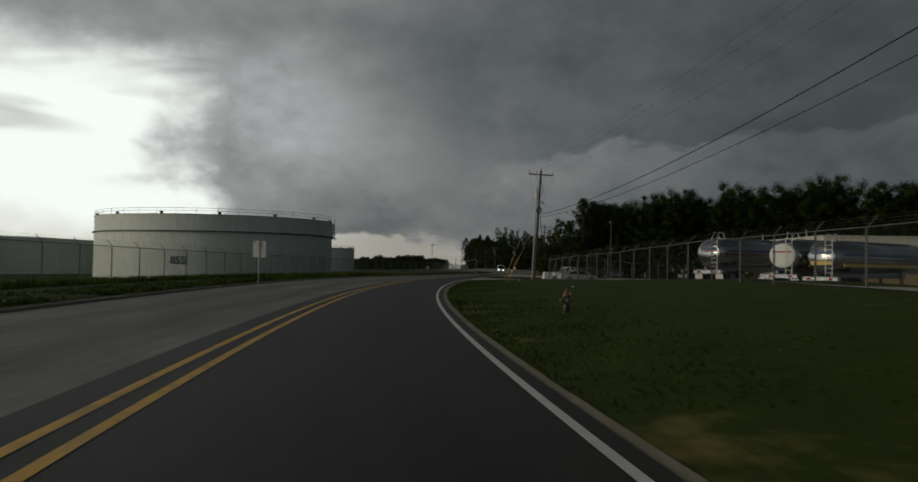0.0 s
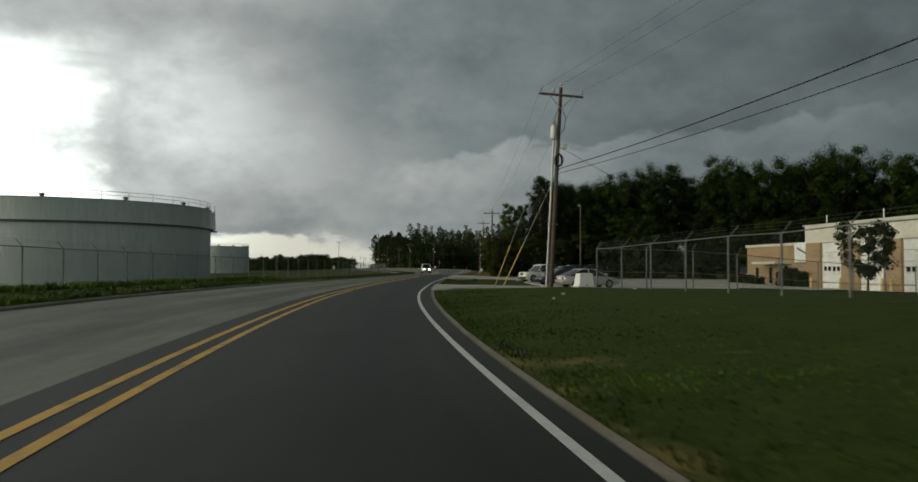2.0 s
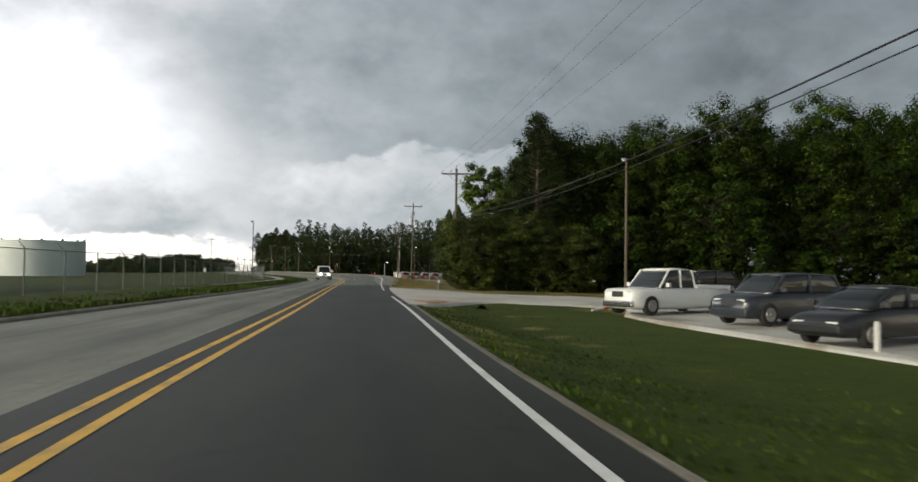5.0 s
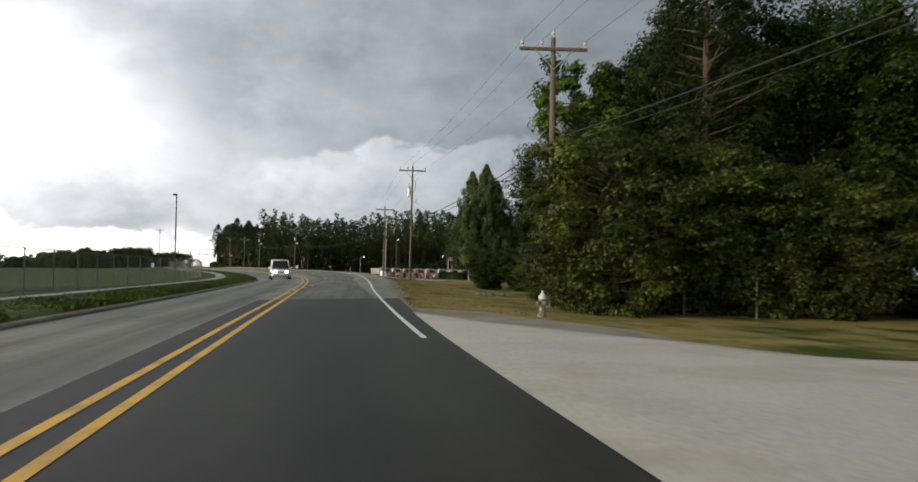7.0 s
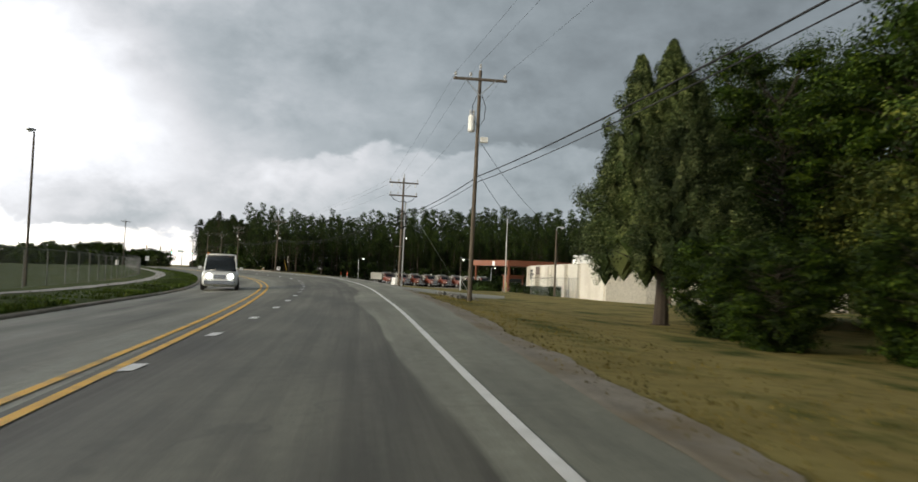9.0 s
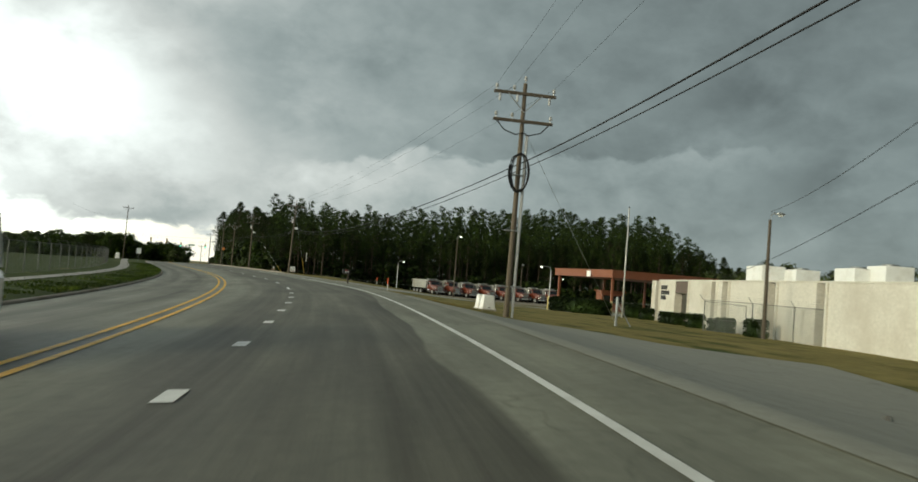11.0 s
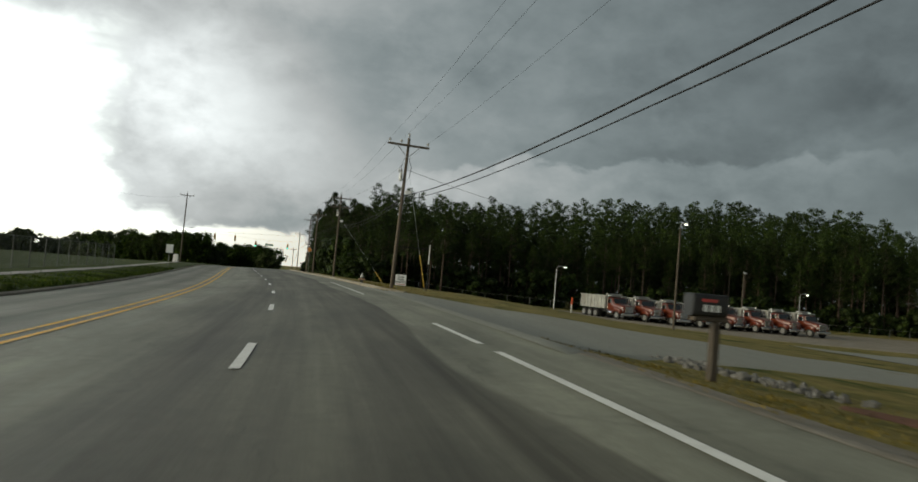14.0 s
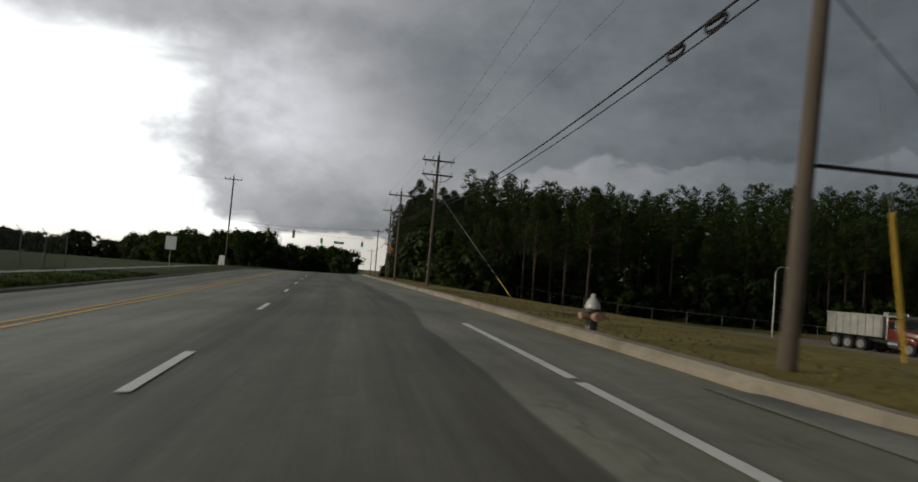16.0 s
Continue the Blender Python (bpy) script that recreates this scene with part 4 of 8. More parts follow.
def lettering(name, text, size, mat, parent, where, depth=0.02, align="LEFT", label=""):
    """Raised letters in the built-in font, turned into one mesh."""
    cu = bpy.data.curves.new("letters", "FONT")
    cu.body, cu.size, cu.extrude, cu.align_x = text, size, depth, align
    cu.offset = size * 0.022
    tmp = bpy.data.objects.new("letters", cu)
    scene.collection.objects.link(tmp)
    me = bpy.data.meshes.new_from_object(tmp.evaluated_get(bpy.context.evaluated_depsgraph_get()))
    bpy.data.objects.remove(tmp)
    me.materials.clear()
    me.materials.append(mat)
    ob = new(name, me)
    ob.parent = parent
    ob.matrix_basis = where
    if label:
        ob["label"] = label
    return ob


tank_a = storage_tank("storage_tank", -55.1, 161.9, 23.7, -2.0, 10.2, "huge weathered white storage tank with a girder ring and roof rail", stair_at=0.30)
a = math.atan2(137.6 - 161.9, -54.5 + 55.1)
lettering("tank_number", "855", 1.9, TANK_TRIM, tank_a, pose(23.75 * math.cos(a), 23.75 * math.sin(a), 3.1, 90, 0, math.degrees(a) + 90), align="CENTER", label="dark painted tank number")
storage_tank("storage_tank", -64.3, 329.4, 12.0, -1.6, 8.1, "plain white storage tank farther along the field", False, True)
storage_tank("storage_tank", -112.0, 180.0, 21.0, -2.0, 6.2, "pale grey storage tank behind the large one", False, False)


# ---- utility poles and wires ----
def crossarm(parent, z, half, pins, braces=True, name="crossarm"):
    bm = bmesh.new()
    block(bm, -half, -0.17, z - 0.06, half, -0.06, z + 0.06, 0.012)
    arm = part(name, bm, WOOD_POLE, parent)
    for x in pins:
        bm = bmesh.new()
        turned(bm, [(0.02, 0.06), (0.02, 0.14), (0.06, 0.16), (0.075, 0.2), (0.05, 0.24), (0.065, 0.27), (0.03, 0.31)], 10, (x, -0.115, z))
        part("insulator", bm, PORCELAIN, arm)
    if braces:
        for s in (-1, 1):
            bm = bmesh.new()
            tube(bm, [(s * half * 0.55, -0.175, z - 0.04), (0.0, -0.16, z - 0.75)], 0.022, 5)
            part("brace", bm, GALVANISED, arm)
    return arm


def utility_pole(x, y, height, turn=0.0, lean=(0.0, 0.0), base=None, arms=1, conduit=False, transformer=False, coil=None, label="", radius=0.135):
    z0 = ground_z(x, y) if base is None else base
    pole = thing("utility_pole", (x, y, z0 - 0.02), 0, label, "utility pole", "roadside utility poles")
    pole.matrix_basis = Matrix.Translation((x, y, z0 - 0.02)) @ Matrix.Rotation(math.radians(lean[0]), 4, "Y") @ Matrix.Rotation(math.radians(lean[1]), 4, "X") @ Matrix.Rotation(math.radians(turn), 4, "Z")
    bm = bmesh.new()
    tube(bm, [(0, 0, -0.3), (0, 0, height * 0.5), (0, 0, height)], [radius, radius * 0.86, radius * 0.68], 14)
    part("shaft", bm, WOOD_POLE, pole)
    bm = bmesh.new()
    turned(bm, [(0.02, 0), (0.02, 0.1), (0.06, 0.13), (0.07, 0.18), (0.04, 0.22), (0.06, 0.26), (0.02, 0.3)], 10, (0, 0, height))
    part("insulator", bm, PORCELAIN, pole)
    if arms:
        crossarm(pole, height - 0.45, 1.25, (-1.15, -0.45, 1.15))
    if arms > 1:
        low = crossarm(pole, height - 1.55, 1.2, (-1.1, -0.45, 1.1), False, "lower_crossarm")
        for px in (-1.0, -0.3, 1.0):
            bm = bmesh.new()
            tube(bm, [(px, -0.12, height - 0.52), (px, -0.12, height - 0.8)], 0.05, 8)
            part("cutout", bm, PORCELAIN, low)
        for px in (-1.05, 1.05):
            bm = bmesh.new()
            tube(bm, [(px, -0.12, height - 1.6), (px * 0.7, -0.14, height - 1.95), (px * 0.25, -0.14, height - 2.1), (0.02, -0.14, height - 2.0)], 0.025, 6)
            part("jumper", bm, CABLE, low)
    if conduit:
        bm = bmesh.new()
        tube(bm, [(-0.24 * conduit, 0.02, -0.3), (-0.24 * conduit, 0.02, height * 0.78)], 0.06, 10)
        part("conduit", bm, PORCELAIN, pole, "grey metal riser conduit")
        for zz in (1.2, 3.4, 5.6):
            bm = bmesh.new()
            block(bm, -0.34, -0.1, zz, 0.2, 0.12, zz + 0.05)
            part("strap", bm, DULL_STEEL, pole)
    if transformer:
        bm = bmesh.new()
        g = float(transformer)
        turned(bm, [(0.05, 0), (0.155 * g, 0.04), (0.165 * g, 0.1), (0.165 * g, 0.72 * g), (0.14 * g, 0.78 * g), (0.05, 0.82 * g)], 16, (-0.12 - 0.17 * g, 0.0, height - 2.1 - 0.8 * g))
        can = part("transformer", bm, WHITE_PAINT, pole, "pale grey transformer can", True)
        for px in (-0.36, -0.22):
            bm = bmesh.new()
            turned(bm, [(0.03, 0), (0.06, 0.05), (0.03, 0.1), (0.06, 0.15), (0.02, 0.25)], 8, (px, 0, height - 2.1))
            part("bushing", bm, PORCELAIN, can)
        for s in (-1, 1):
            bm = bmesh.new()
            tube(bm, [(0.12 * s, -0.12, height - 1.2), (0.3 * s, -0.14, height - 1.7), (0.26 * s, -0.13, height - 2.3), (0.06 * s, -0.1, height - 2.6)], 0.018, 5)
            part("lead", bm, CABLE, pole)
        bm = bmesh.new()
        block(bm, 0.14, -0.12, height - 3.35, 0.5, 0.1, height - 3.1, 0.02)
        part("bracket_box", bm, WHITE_PAINT, pole)
    if coil:
        zc, rc = coil
        for k in range(6):
            bm = bmesh.new()
            ox = random.uniform(-0.05, 0.05)
            tube(bm, [(ox + (rc * 0.42 + 0.02 * k) * math.cos(q), -0.22 - 0.02 * k, zc + (rc + random.uniform(-0.04, 0.04)) * math.sin(q)) for q in (math.tau * j / 20 for j in range(21))], 0.022, 6, False)
            part("cable_coil", bm, CABLE, pole)
    return pole


# place, height, turn, lean, arms, fittings
POLES = [
    dict(x=14.0, y=-2.0, height=11.0, turn=8, label="weathered wooden utility pole with crossarm"),
    dict(x=5.4, y=74.2, height=10.95, turn=5, lean=(3.0, 0.6), base=0.2, conduit=1, transformer=True, coil=(6.9, 0.32), label="leaning wooden utility pole with conduit and transformer"),
    dict(x=12.5, y=152.4, height=9.9, turn=-12, label="wooden utility pole with one crossarm beside the thicket"),
    dict(x=16.75, y=199.0, height=10.7, radius=0.11, turn=-10, lean=(0.6, 0.0), transformer=True, label="tall grey wooden utility pole with a transformer can"),
    dict(x=19.75, y=231.4, height=9.3, radius=0.115, turn=-5, lean=(0.5, 0.0), arms=2, conduit=-1, coil=(5.7, 0.75), label="wooden utility pole with two crossarms and a coil of black cable"),
    dict(x=12.72, y=305.6, height=8.9, turn=8, lean=(1.8, 0.0), transformer=0.62, label="leaning wooden utility pole with crossarm and transformer", base=0.45, radius=0.115),
    dict(x=6.4, y=358.8, height=10.2, turn=8, lean=(0.6, 0.0), arms=2, transformer=0.7, label="wooden utility pole with two crossarms beside the pines", base=0.15),
    dict(x=2.4, y=377.5, height=9.0, turn=8, label="wooden utility pole with crossarm beside the pines"),
    dict(x=-2.4, y=421.8, height=10.8, turn=8, label="wooden utility pole with crossarm beyond the crossing"),
    dict(x=-9.0, y=470.0, height=10.6, turn=8, label="distant wooden utility pole"),
    dict(x=-16.0, y=525.0, height=10.6, turn=8, label="distant wooden utility pole"),
]
pole_objects = [utility_pole(**p) for p in POLES]


def wire_between(name, a, b, sag, radius, label, ab=14):
    p, q = Vector(a), Vector(b)
    bm = bmesh.new()
    pts = []
    for k in range(ab + 1):
        f = k / ab
        w = p.lerp(q, f)
        w.z -= 4 * sag * f * (1 - f)
        pts.append(w)
    tube(bm, pts, radius, 5)
    return tagged(part(name, bm, CABLE), label, "cable", "overhead wires")


def on_pole(i, x, z):
    return pole_objects[i].matrix_basis @ Vector((x, -0.12, z))


COMM = [9.1, 6.5, 6.2, 5.8, 6.15, 5.5, 6.5, 6.0, 6.8, 6.6, 6.6]
MAIN = [0, 1, 2, 3, 4, 5, 6, 7, 8, 9, 10]
for i, j in zip(MAIN, MAIN[1:]):
    hi, hj = POLES[i]["height"], POLES[j]["height"]
    span = (pole_objects[i].location - pole_objects[j].location).length
    for px in (-1.15, -0.45, 1.15):
        wire_between("power_wire", on_pole(i, px, hi - 0.15), on_pole(j, px, hj - 0.15), 0.00016 * span * span, 0.0045, "thin bare power wire between utility poles")
    for drop, r in ((0.0, 0.022), (0.26, 0.015)):
        wire_between("telephone_cable", on_pole(i, 0.16, COMM[i] - drop * (3.6 if i == 0 else 1)), on_pole(j, 0.16, COMM[j] - drop), 0.00022 * span * span, r, "thick black telephone cable between utility poles")
# service drops to the buildings
wire_between("service_wire", on_pole(1, 0.2, 7.6), (38.0, 112.0, 3.6), 0.9, 0.012, "thin black service wire to the tan building")
wire_between("service_wire", on_pole(3, 0.1, 7.4), (38.4, 242.5, 6.6), 0.8, 0.012, "thin black service wire across the grass")
wire_between("service_wire", on_pole(3, 0.1, 5.9), (46.0, 262.0, 2.9), 0.8, 0.012, "thin black service wire across the grass")
wire_between("service_wire", on_pole(5, 0.1, 7.0), (40.4, 333.6, 7.4), 1.0, 0.012, "thin black service wire to the lamp pole")
wire_between("service_wire", on_pole(5, 0.1, 4.5), (69.0, 364.0, 2.4), 1.6, 0.012, "thin black wire sagging past the pines")


# slack loops of cable lashed to the telephone cable beyond the leaning pole
def cable_loop(i, j, f):
    p, q = on_pole(i, 0.16, COMM[i]), on_pole(j, 0.16, COMM[j])
    way = (q - p).normalized()
    at = p.lerp(q, f)
    at.z -= 4 * 0.00022 * (q - p).length_squared * f * (1 - f) + 0.04
    home = thing("cable_loop", tuple(at), 0, "black slack loop lashed under the telephone cable", "cable", "cable loops")
    for r in (0.13, 0.10):
        bm = bmesh.new()
        tube(bm, [way * (0.42 * math.cos(a)) + Vector((0, 0, r * math.sin(a) - r * 0.6)) for a in (math.tau * k / 18 for k in range(19))], 0.022, 6, False)
        part("loop", bm, CABLE, home)
    bm = bmesh.new()
    tube(bm, [way * -0.3, way * 0.3], 0.05, 8)
    part("splice_case", bm, CABLE, home)


cable_loop(5, 6, 0.1)
cable_loop(5, 6, 0.068)


# ---- trees ----
def leaves(verts, faces, centre, spread, count, size, rng, flat=0.6, droop=0.0):
    """Adds bent leaf sprays round a clump's centre."""
    for _ in range(count):
        d = Vector((rng.gauss(0, 1), rng.gauss(0, 1), rng.gauss(0, 1)))
        d = d.normalized() * (rng.random() ** 0.4)
        p = Vector(centre) + Vector((d.x * spread[0], d.y * spread[1], d.z * spread[2]))
        out = (d + Vector((0, 0, 0.35 - droop))).normalized()
        side = out.cross(Vector((rng.uniform(-1, 1), rng.uniform(-1, 1), rng.uniform(-0.3, 1)))).normalized()
        fwd = side.cross(out).normalized() * (1 if rng.random() < 0.5 else -1)
        s = size * rng.uniform(0.6, 1.35)
        i = len(verts)
        verts += [p - fwd * s * 0.6, p + side * s * flat + out * s * 0.08, p + fwd * s * 0.8 - out * s * 0.18, p - side * s * flat + out * s * 0.08]
        faces += [(i, i + 1, i + 2), (i, i + 2, i + 3)]


def shade_core(verts, faces, centre, spread):
    """An added block hidden in a clump: a lumpy octahedron that shuts light out."""
    i, c = len(verts), Vector(centre)
    for d in ((1, 0, 0), (-1, 0, 0), (0, 1, 0), (0, -1, 0), (0, 0, 1), (0, 0, -1)):
        verts.append(c + Vector((d[0] * spread[0], d[1] * spread[1], d[2] * spread[2])))
    for x in (0, 1):
        for y in (2, 3):
            for z in (4, 5):
                faces.append((i + x, i + y, i + z))


def leaf_mesh(name, verts, faces, mat, parent):
    me = bpy.data.meshes.new(name)
    me.from_pydata([tuple(v) for v in verts], [], faces)
    me.materials.append(mat)
    ob = new(name, me)
    ob.parent = parent
    return ob


def broad_tree(name, seed, height, width, mat, label, clumps=52, per=180, low=0.22, size=0.27, trunk=0.22, bark=None, flat=0.72, clump=(0.13, 0.23)):
    rng = random.Random(seed)
    tree = thing(name, label=label, category="tree", group="broadleaf trees")
    bm = bmesh.new()
    lean = Vector((rng.uniform(-0.05, 0.05), rng.uniform(-0.05, 0.05), 1))
    tube(bm, [lean * (height * f) for f in (-0.02, 0.15, 0.4, 0.65, 0.85)], [trunk * 1.3, trunk, trunk * 0.75, trunk * 0.45, trunk * 0.2], 8)
    verts, faces = [], []
    for k in range(clumps):
        f = low + (1 - low) * (k + 0.5) / clumps
        reach = width * 0.5 * math.sin(math.pi * min(1, 0.18 + 0.82 * (1 - (f - low) / (1 - low)) ** 0.8)) ** 0.7 if f > low else width * 0.4
        reach *= rng.uniform(0.55, 1.12)
        a = k * 2.399 + rng.uniform(-0.4, 0.4)
        c = Vector((math.cos(a) * reach, math.sin(a) * reach, height * (f + rng.uniform(-0.03, 0.03))))
        tube(bm, [lean * (height * f * 0.82), lean * (height * f * 0.82) * 0.5 + c * 0.5 + Vector((0, 0, -0.15)), c], [trunk * 0.32, trunk * 0.2, trunk * 0.08], 4)
        r = width * rng.uniform(*clump)
        leaves(verts, faces, c, (r, r, r * flat), per * 2 // 3 if f < 0.72 else per, size, rng, 0.5)
        leaves(verts, faces, c * 0.94 + lean * (height * f * 0.06), (r * 0.62, r * 0.62, r * flat * 0.62), per // 3, size, rng, 0.5)
        if f < 0.93:
            inner = c * 0.86 + lean * (height * f * 0.14)
            shade_core(verts, faces, inner, (r * 0.52, r * 0.52, r * flat * 0.5))
    part("trunk", bm, bark or BARK, tree)
    leaf_mesh("crown", verts, faces, mat, tree)
    return tree


def cedar_tree(name, seed, height, width, label):
    """A cedar with several pointed leaders: upright tufts of fine sprays over added light-blocking cores."""
    rng = random.Random(seed)
    tree = thing(name, label=label, category="tree")
    bm = bmesh.new()
    tube(bm, [(0, 0, -0.2), (0.03, 0, 1.2), (0, 0.05, height * 0.5), (0, 0, height * 0.96)], [0.30, 0.22, 0.13, 0.03], 10)
    for k in range(5):
        a = k * 1.26 + 0.4
        tube(bm, [(0, 0, 0.12), (math.cos(a) * 0.24, math.sin(a) * 0.24, 0.02), (math.cos(a) * 0.5, math.sin(a) * 0.5, -0.08)], [0.13, 0.10, 0.04], 6)
    verts, faces = [], []
    # leaders: across, along, foot, tip and girth, as shares of the width and height
    leaders = ((0.03, 0.0, 0.16, 1.0, 1.0, 380), (-0.12, 0.03, 0.24, 0.94, 0.74, 170), (0.14, -0.05, 0.22, 0.86, 0.74, 160), (0.02, -0.14, 0.22, 0.80, 0.72, 140), (-0.04, 0.15, 0.22, 0.82, 0.7, 120))
    for lx, ly, foot, tip, girth, tufts in leaders:
        for k in range(tufts):
            f = (k + 0.5) / tufts
            z = height * (foot + (tip - foot) * f)
            reach = width * 0.5 * girth * (1 - f) ** 0.92 * min(1.0, 0.80 + 2.2 * f) * (1 - 0.55 * rng.random()) * (1.0 + 0.22 * math.sin(7 * k * 0.37) * math.sin(k * 0.11))
            a = k * 2.399 + rng.uniform(-0.3, 0.3)
            c = Vector((lx * width + math.cos(a) * reach, ly * width + math.sin(a) * reach, z + reach * 0.10))
            if k % 5 == 0:
                tube(bm, [(lx * width * f, ly * width * f, z - 0.25), c * 0.9 + Vector((0, 0, 0.1 * z))], [0.045, 0.012], 4)
            r = 0.17 + 0.21 * (1 - f) * rng.uniform(0.8, 1.2)
            leaves(verts, faces, c, (r * 1.1, r * 1.1, r * 1.7), 165, 0.072, rng, 0.34)
            if reach < width * 0.5 * girth * (1 - f) ** 0.92 * 0.8:
                shade_core(verts, faces, c * 0.9 + Vector((0, 0, 0.1 * z)), (r * 0.9, r * 0.9, r * 1.4))
    # the crown's inside, filled with added blocks round the trunk
    for k in range(110):
        f = (k + 0.5) / 110
        reach = width * 0.27 * (1 - f) ** 0.9 * rng.random() ** 0.5
        a = k * 2.399
        c = Vector((math.cos(a) * reach, math.sin(a) * reach, height * (0.21 + 0.68 * f)))
        r = 0.25 + 0.5 * (1 - f)
        shade_core(verts, faces, c, (r * 0.8, r * 0.8, r * 0.9))
    part("trunk", bm, BARK, tree)
    leaf_mesh("crown", verts, faces, LEAF_CEDAR, tree)
    return tree


def pine_tree(name, seed, height, width, label, per=150, clumps=64, low=0.5):
    rng = random.Random(seed)
    tree = thing(name, label=label, category="tree", group="tall pines")
    bm = bmesh.new()
    bend = rng.uniform(-0.25, 0.25)
    tube(bm, [(0, 0, -0.5), (bend * 0.4, 0, height * 0.35), (bend, 0, height * 0.7), (bend, 0, height * 0.97)], [0.2, 0.165, 0.11, 0.03], 7)
    verts, faces = [], []
    for k in range(clumps):
        f = (k + 0.5) / clumps
        z = height * (low + (1 - low) * f)
        reach = width * 0.54 * (1 - f) ** 0.62 * rng.uniform(0.3, 1.1)
        a = k * 2.399 + rng.uniform(-0.6, 0.6)
        c = Vector((bend + math.cos(a) * reach, math.sin(a) * reach, z + 0.25 * reach))
        tube(bm, [(bend, 0, z - 0.2), c], [0.045, 0.015], 4)
        spread = 0.95 - 0.27 * f
        leaves(verts, faces, c, (spread, spread, spread * 0.66), per, 0.135 if per > 60 else 0.30, rng, 0.3)
        if f < 0.8 and reach < width * 0.3:
            shade_core(verts, faces, c, (spread * 0.4, spread * 0.4, spread * 0.3))
    for k in range(3):
        z = height * rng.uniform(0.25, low)
        a = rng.uniform(0, 6.28)
        tube(bm, [(bend * 0.5, 0, z), (bend * 0.5 + math.cos(a) * 0.9, math.sin(a) * 0.9, z + 0.1)], [0.03, 0.01], 4)
    part("trunk", bm, PINE_BARK, tree)
    leaf_mesh("crown", verts, faces, LEAF_PINE, tree)
    return tree


rng = random.Random(5)


def plant(protos, spots, scale=(0.85, 1.15), sink=0.1, zmin=None):
    """Copies of the prototypes at spots; the first of each prototype stands at its own spot."""
    used = set()
    for k, (x, y, *more) in enumerate(spots):
        pr = protos[k % len(protos)] if not more else protos[more[0]]
        s = rng.uniform(*scale)
        z = ground_under(x, y) - sink
        m = Matrix.LocRotScale((x, y, z), Euler((0, 0, rng.uniform(0, 6.28))), (1, 1, 1))
        if pr.name not in used and not pr.get("placed"):
            pr["placed"] = 1
            pr.matrix_basis = m @ Matrix.Diagonal((s, s, s, 1))
        else:
            c = copy_thing(pr, m)
            c.scale = (s, s, s * rng.uniform(0.94, 1.06))


broads = [broad_tree("broadleaf_tree", 11 + k, h, w, LEAF_BROAD, lab, 84, 230, 0.2, 0.17, flat=0.85, clump=(0.12, 0.2)) for k, (h, w, lab) in enumerate(
    ((19, 10, "tall broadleaf tree in full dark summer leaf"), (17, 11, "wide broadleaf tree in full dark summer leaf"), (20.5, 9, "slender tall broadleaf tree in summer leaf"), (15, 9.5, "rounded broadleaf tree in dark summer leaf")))]
# darker broad leaf here stands in for shade at the wood's foot
bushes = [broad_tree("thicket_bush", 31 + k, h, w, LEAF_BROAD, lab, 70, 190, 0.04, 0.15, 0.1, flat=0.5, clump=(0.12, 0.2)) for k, (h, w, lab) in enumerate(
    ((6.5, 6.5, "dense wild thicket bush with vines"), (5.0, 6.0, "low dense thicket bush at the wood's edge"), (8.5, 6.5, "tall vine-covered thicket bush")))]
# wood behind the parking lot, and its corner by the road
wood = []
for row, (dy, n) in enumerate(((0, 22), (5, 20), (11, 18))):
    for k in range(n):
        f = k / (n - 1)
        x = 26.5 + 94 * f + rng.uniform(-1.5, 1.5)
        y = 156 - 18 * f + dy + rng.uniform(-1.2, 1.2)
        wood.append((x, y))
wood += [(30, 172), (34, 178), (29, 181), (38, 184), (44, 178), (33.5, 187), (41, 190), (48, 186)]
for x, y in wood:
    grow = 0.84 + 0.001 * max(0.0, x - 22)
    plant(broads, [(x, y, rng.randrange(4))], (grow * 0.9, grow * 1.06))
edge = [(13.2, 148.6), (16.4, 150.2), (18.9, 149.2), (21.2, 148.4), (17.4, 153.4), (18.4, 158.0), (20.3, 164.0), (22.0, 170.0), (24.0, 176.0), (26.5, 181.0), (29.0, 186.0), (21.5, 153.0), (24.5, 160.0), (26.5, 169.0), (30, 176), (33.0, 189.5), (38, 192), (44, 193)]
for k in range(26):
    edge.append((26 + 3.4 * k + rng.uniform(-0.8, 0.8), 149.0 - 0.62 * k + rng.uniform(-0.7, 0.7)))
# paler leaf for the sunlit edge; sun is partly put into its colour
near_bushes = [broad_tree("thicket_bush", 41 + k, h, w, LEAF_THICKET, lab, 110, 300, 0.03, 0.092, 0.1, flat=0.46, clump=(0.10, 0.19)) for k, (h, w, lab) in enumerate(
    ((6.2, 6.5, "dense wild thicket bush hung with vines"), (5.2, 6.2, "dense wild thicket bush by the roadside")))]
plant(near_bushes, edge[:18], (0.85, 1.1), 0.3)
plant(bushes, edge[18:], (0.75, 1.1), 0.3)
# lawn bushes also take the dark leaf, with tree shade put into the colour
lawn_bushes = [broad_tree("lawn_bush", 45, 5.6, 6.2, LEAF_BROAD, "dense bush under the trees by the lawn, leaves darkened for shade", 110, 260, 0.03, 0.1, 0.1, flat=0.46, clump=(0.10, 0.19))]
plant(lawn_bushes, [(18.4, 179.2), (20.0, 176.4), (19.4, 182.6), (21.0, 171.5), (20.6, 167.0), (22.4, 184.6)], (0.42, 0.54), 0.3)
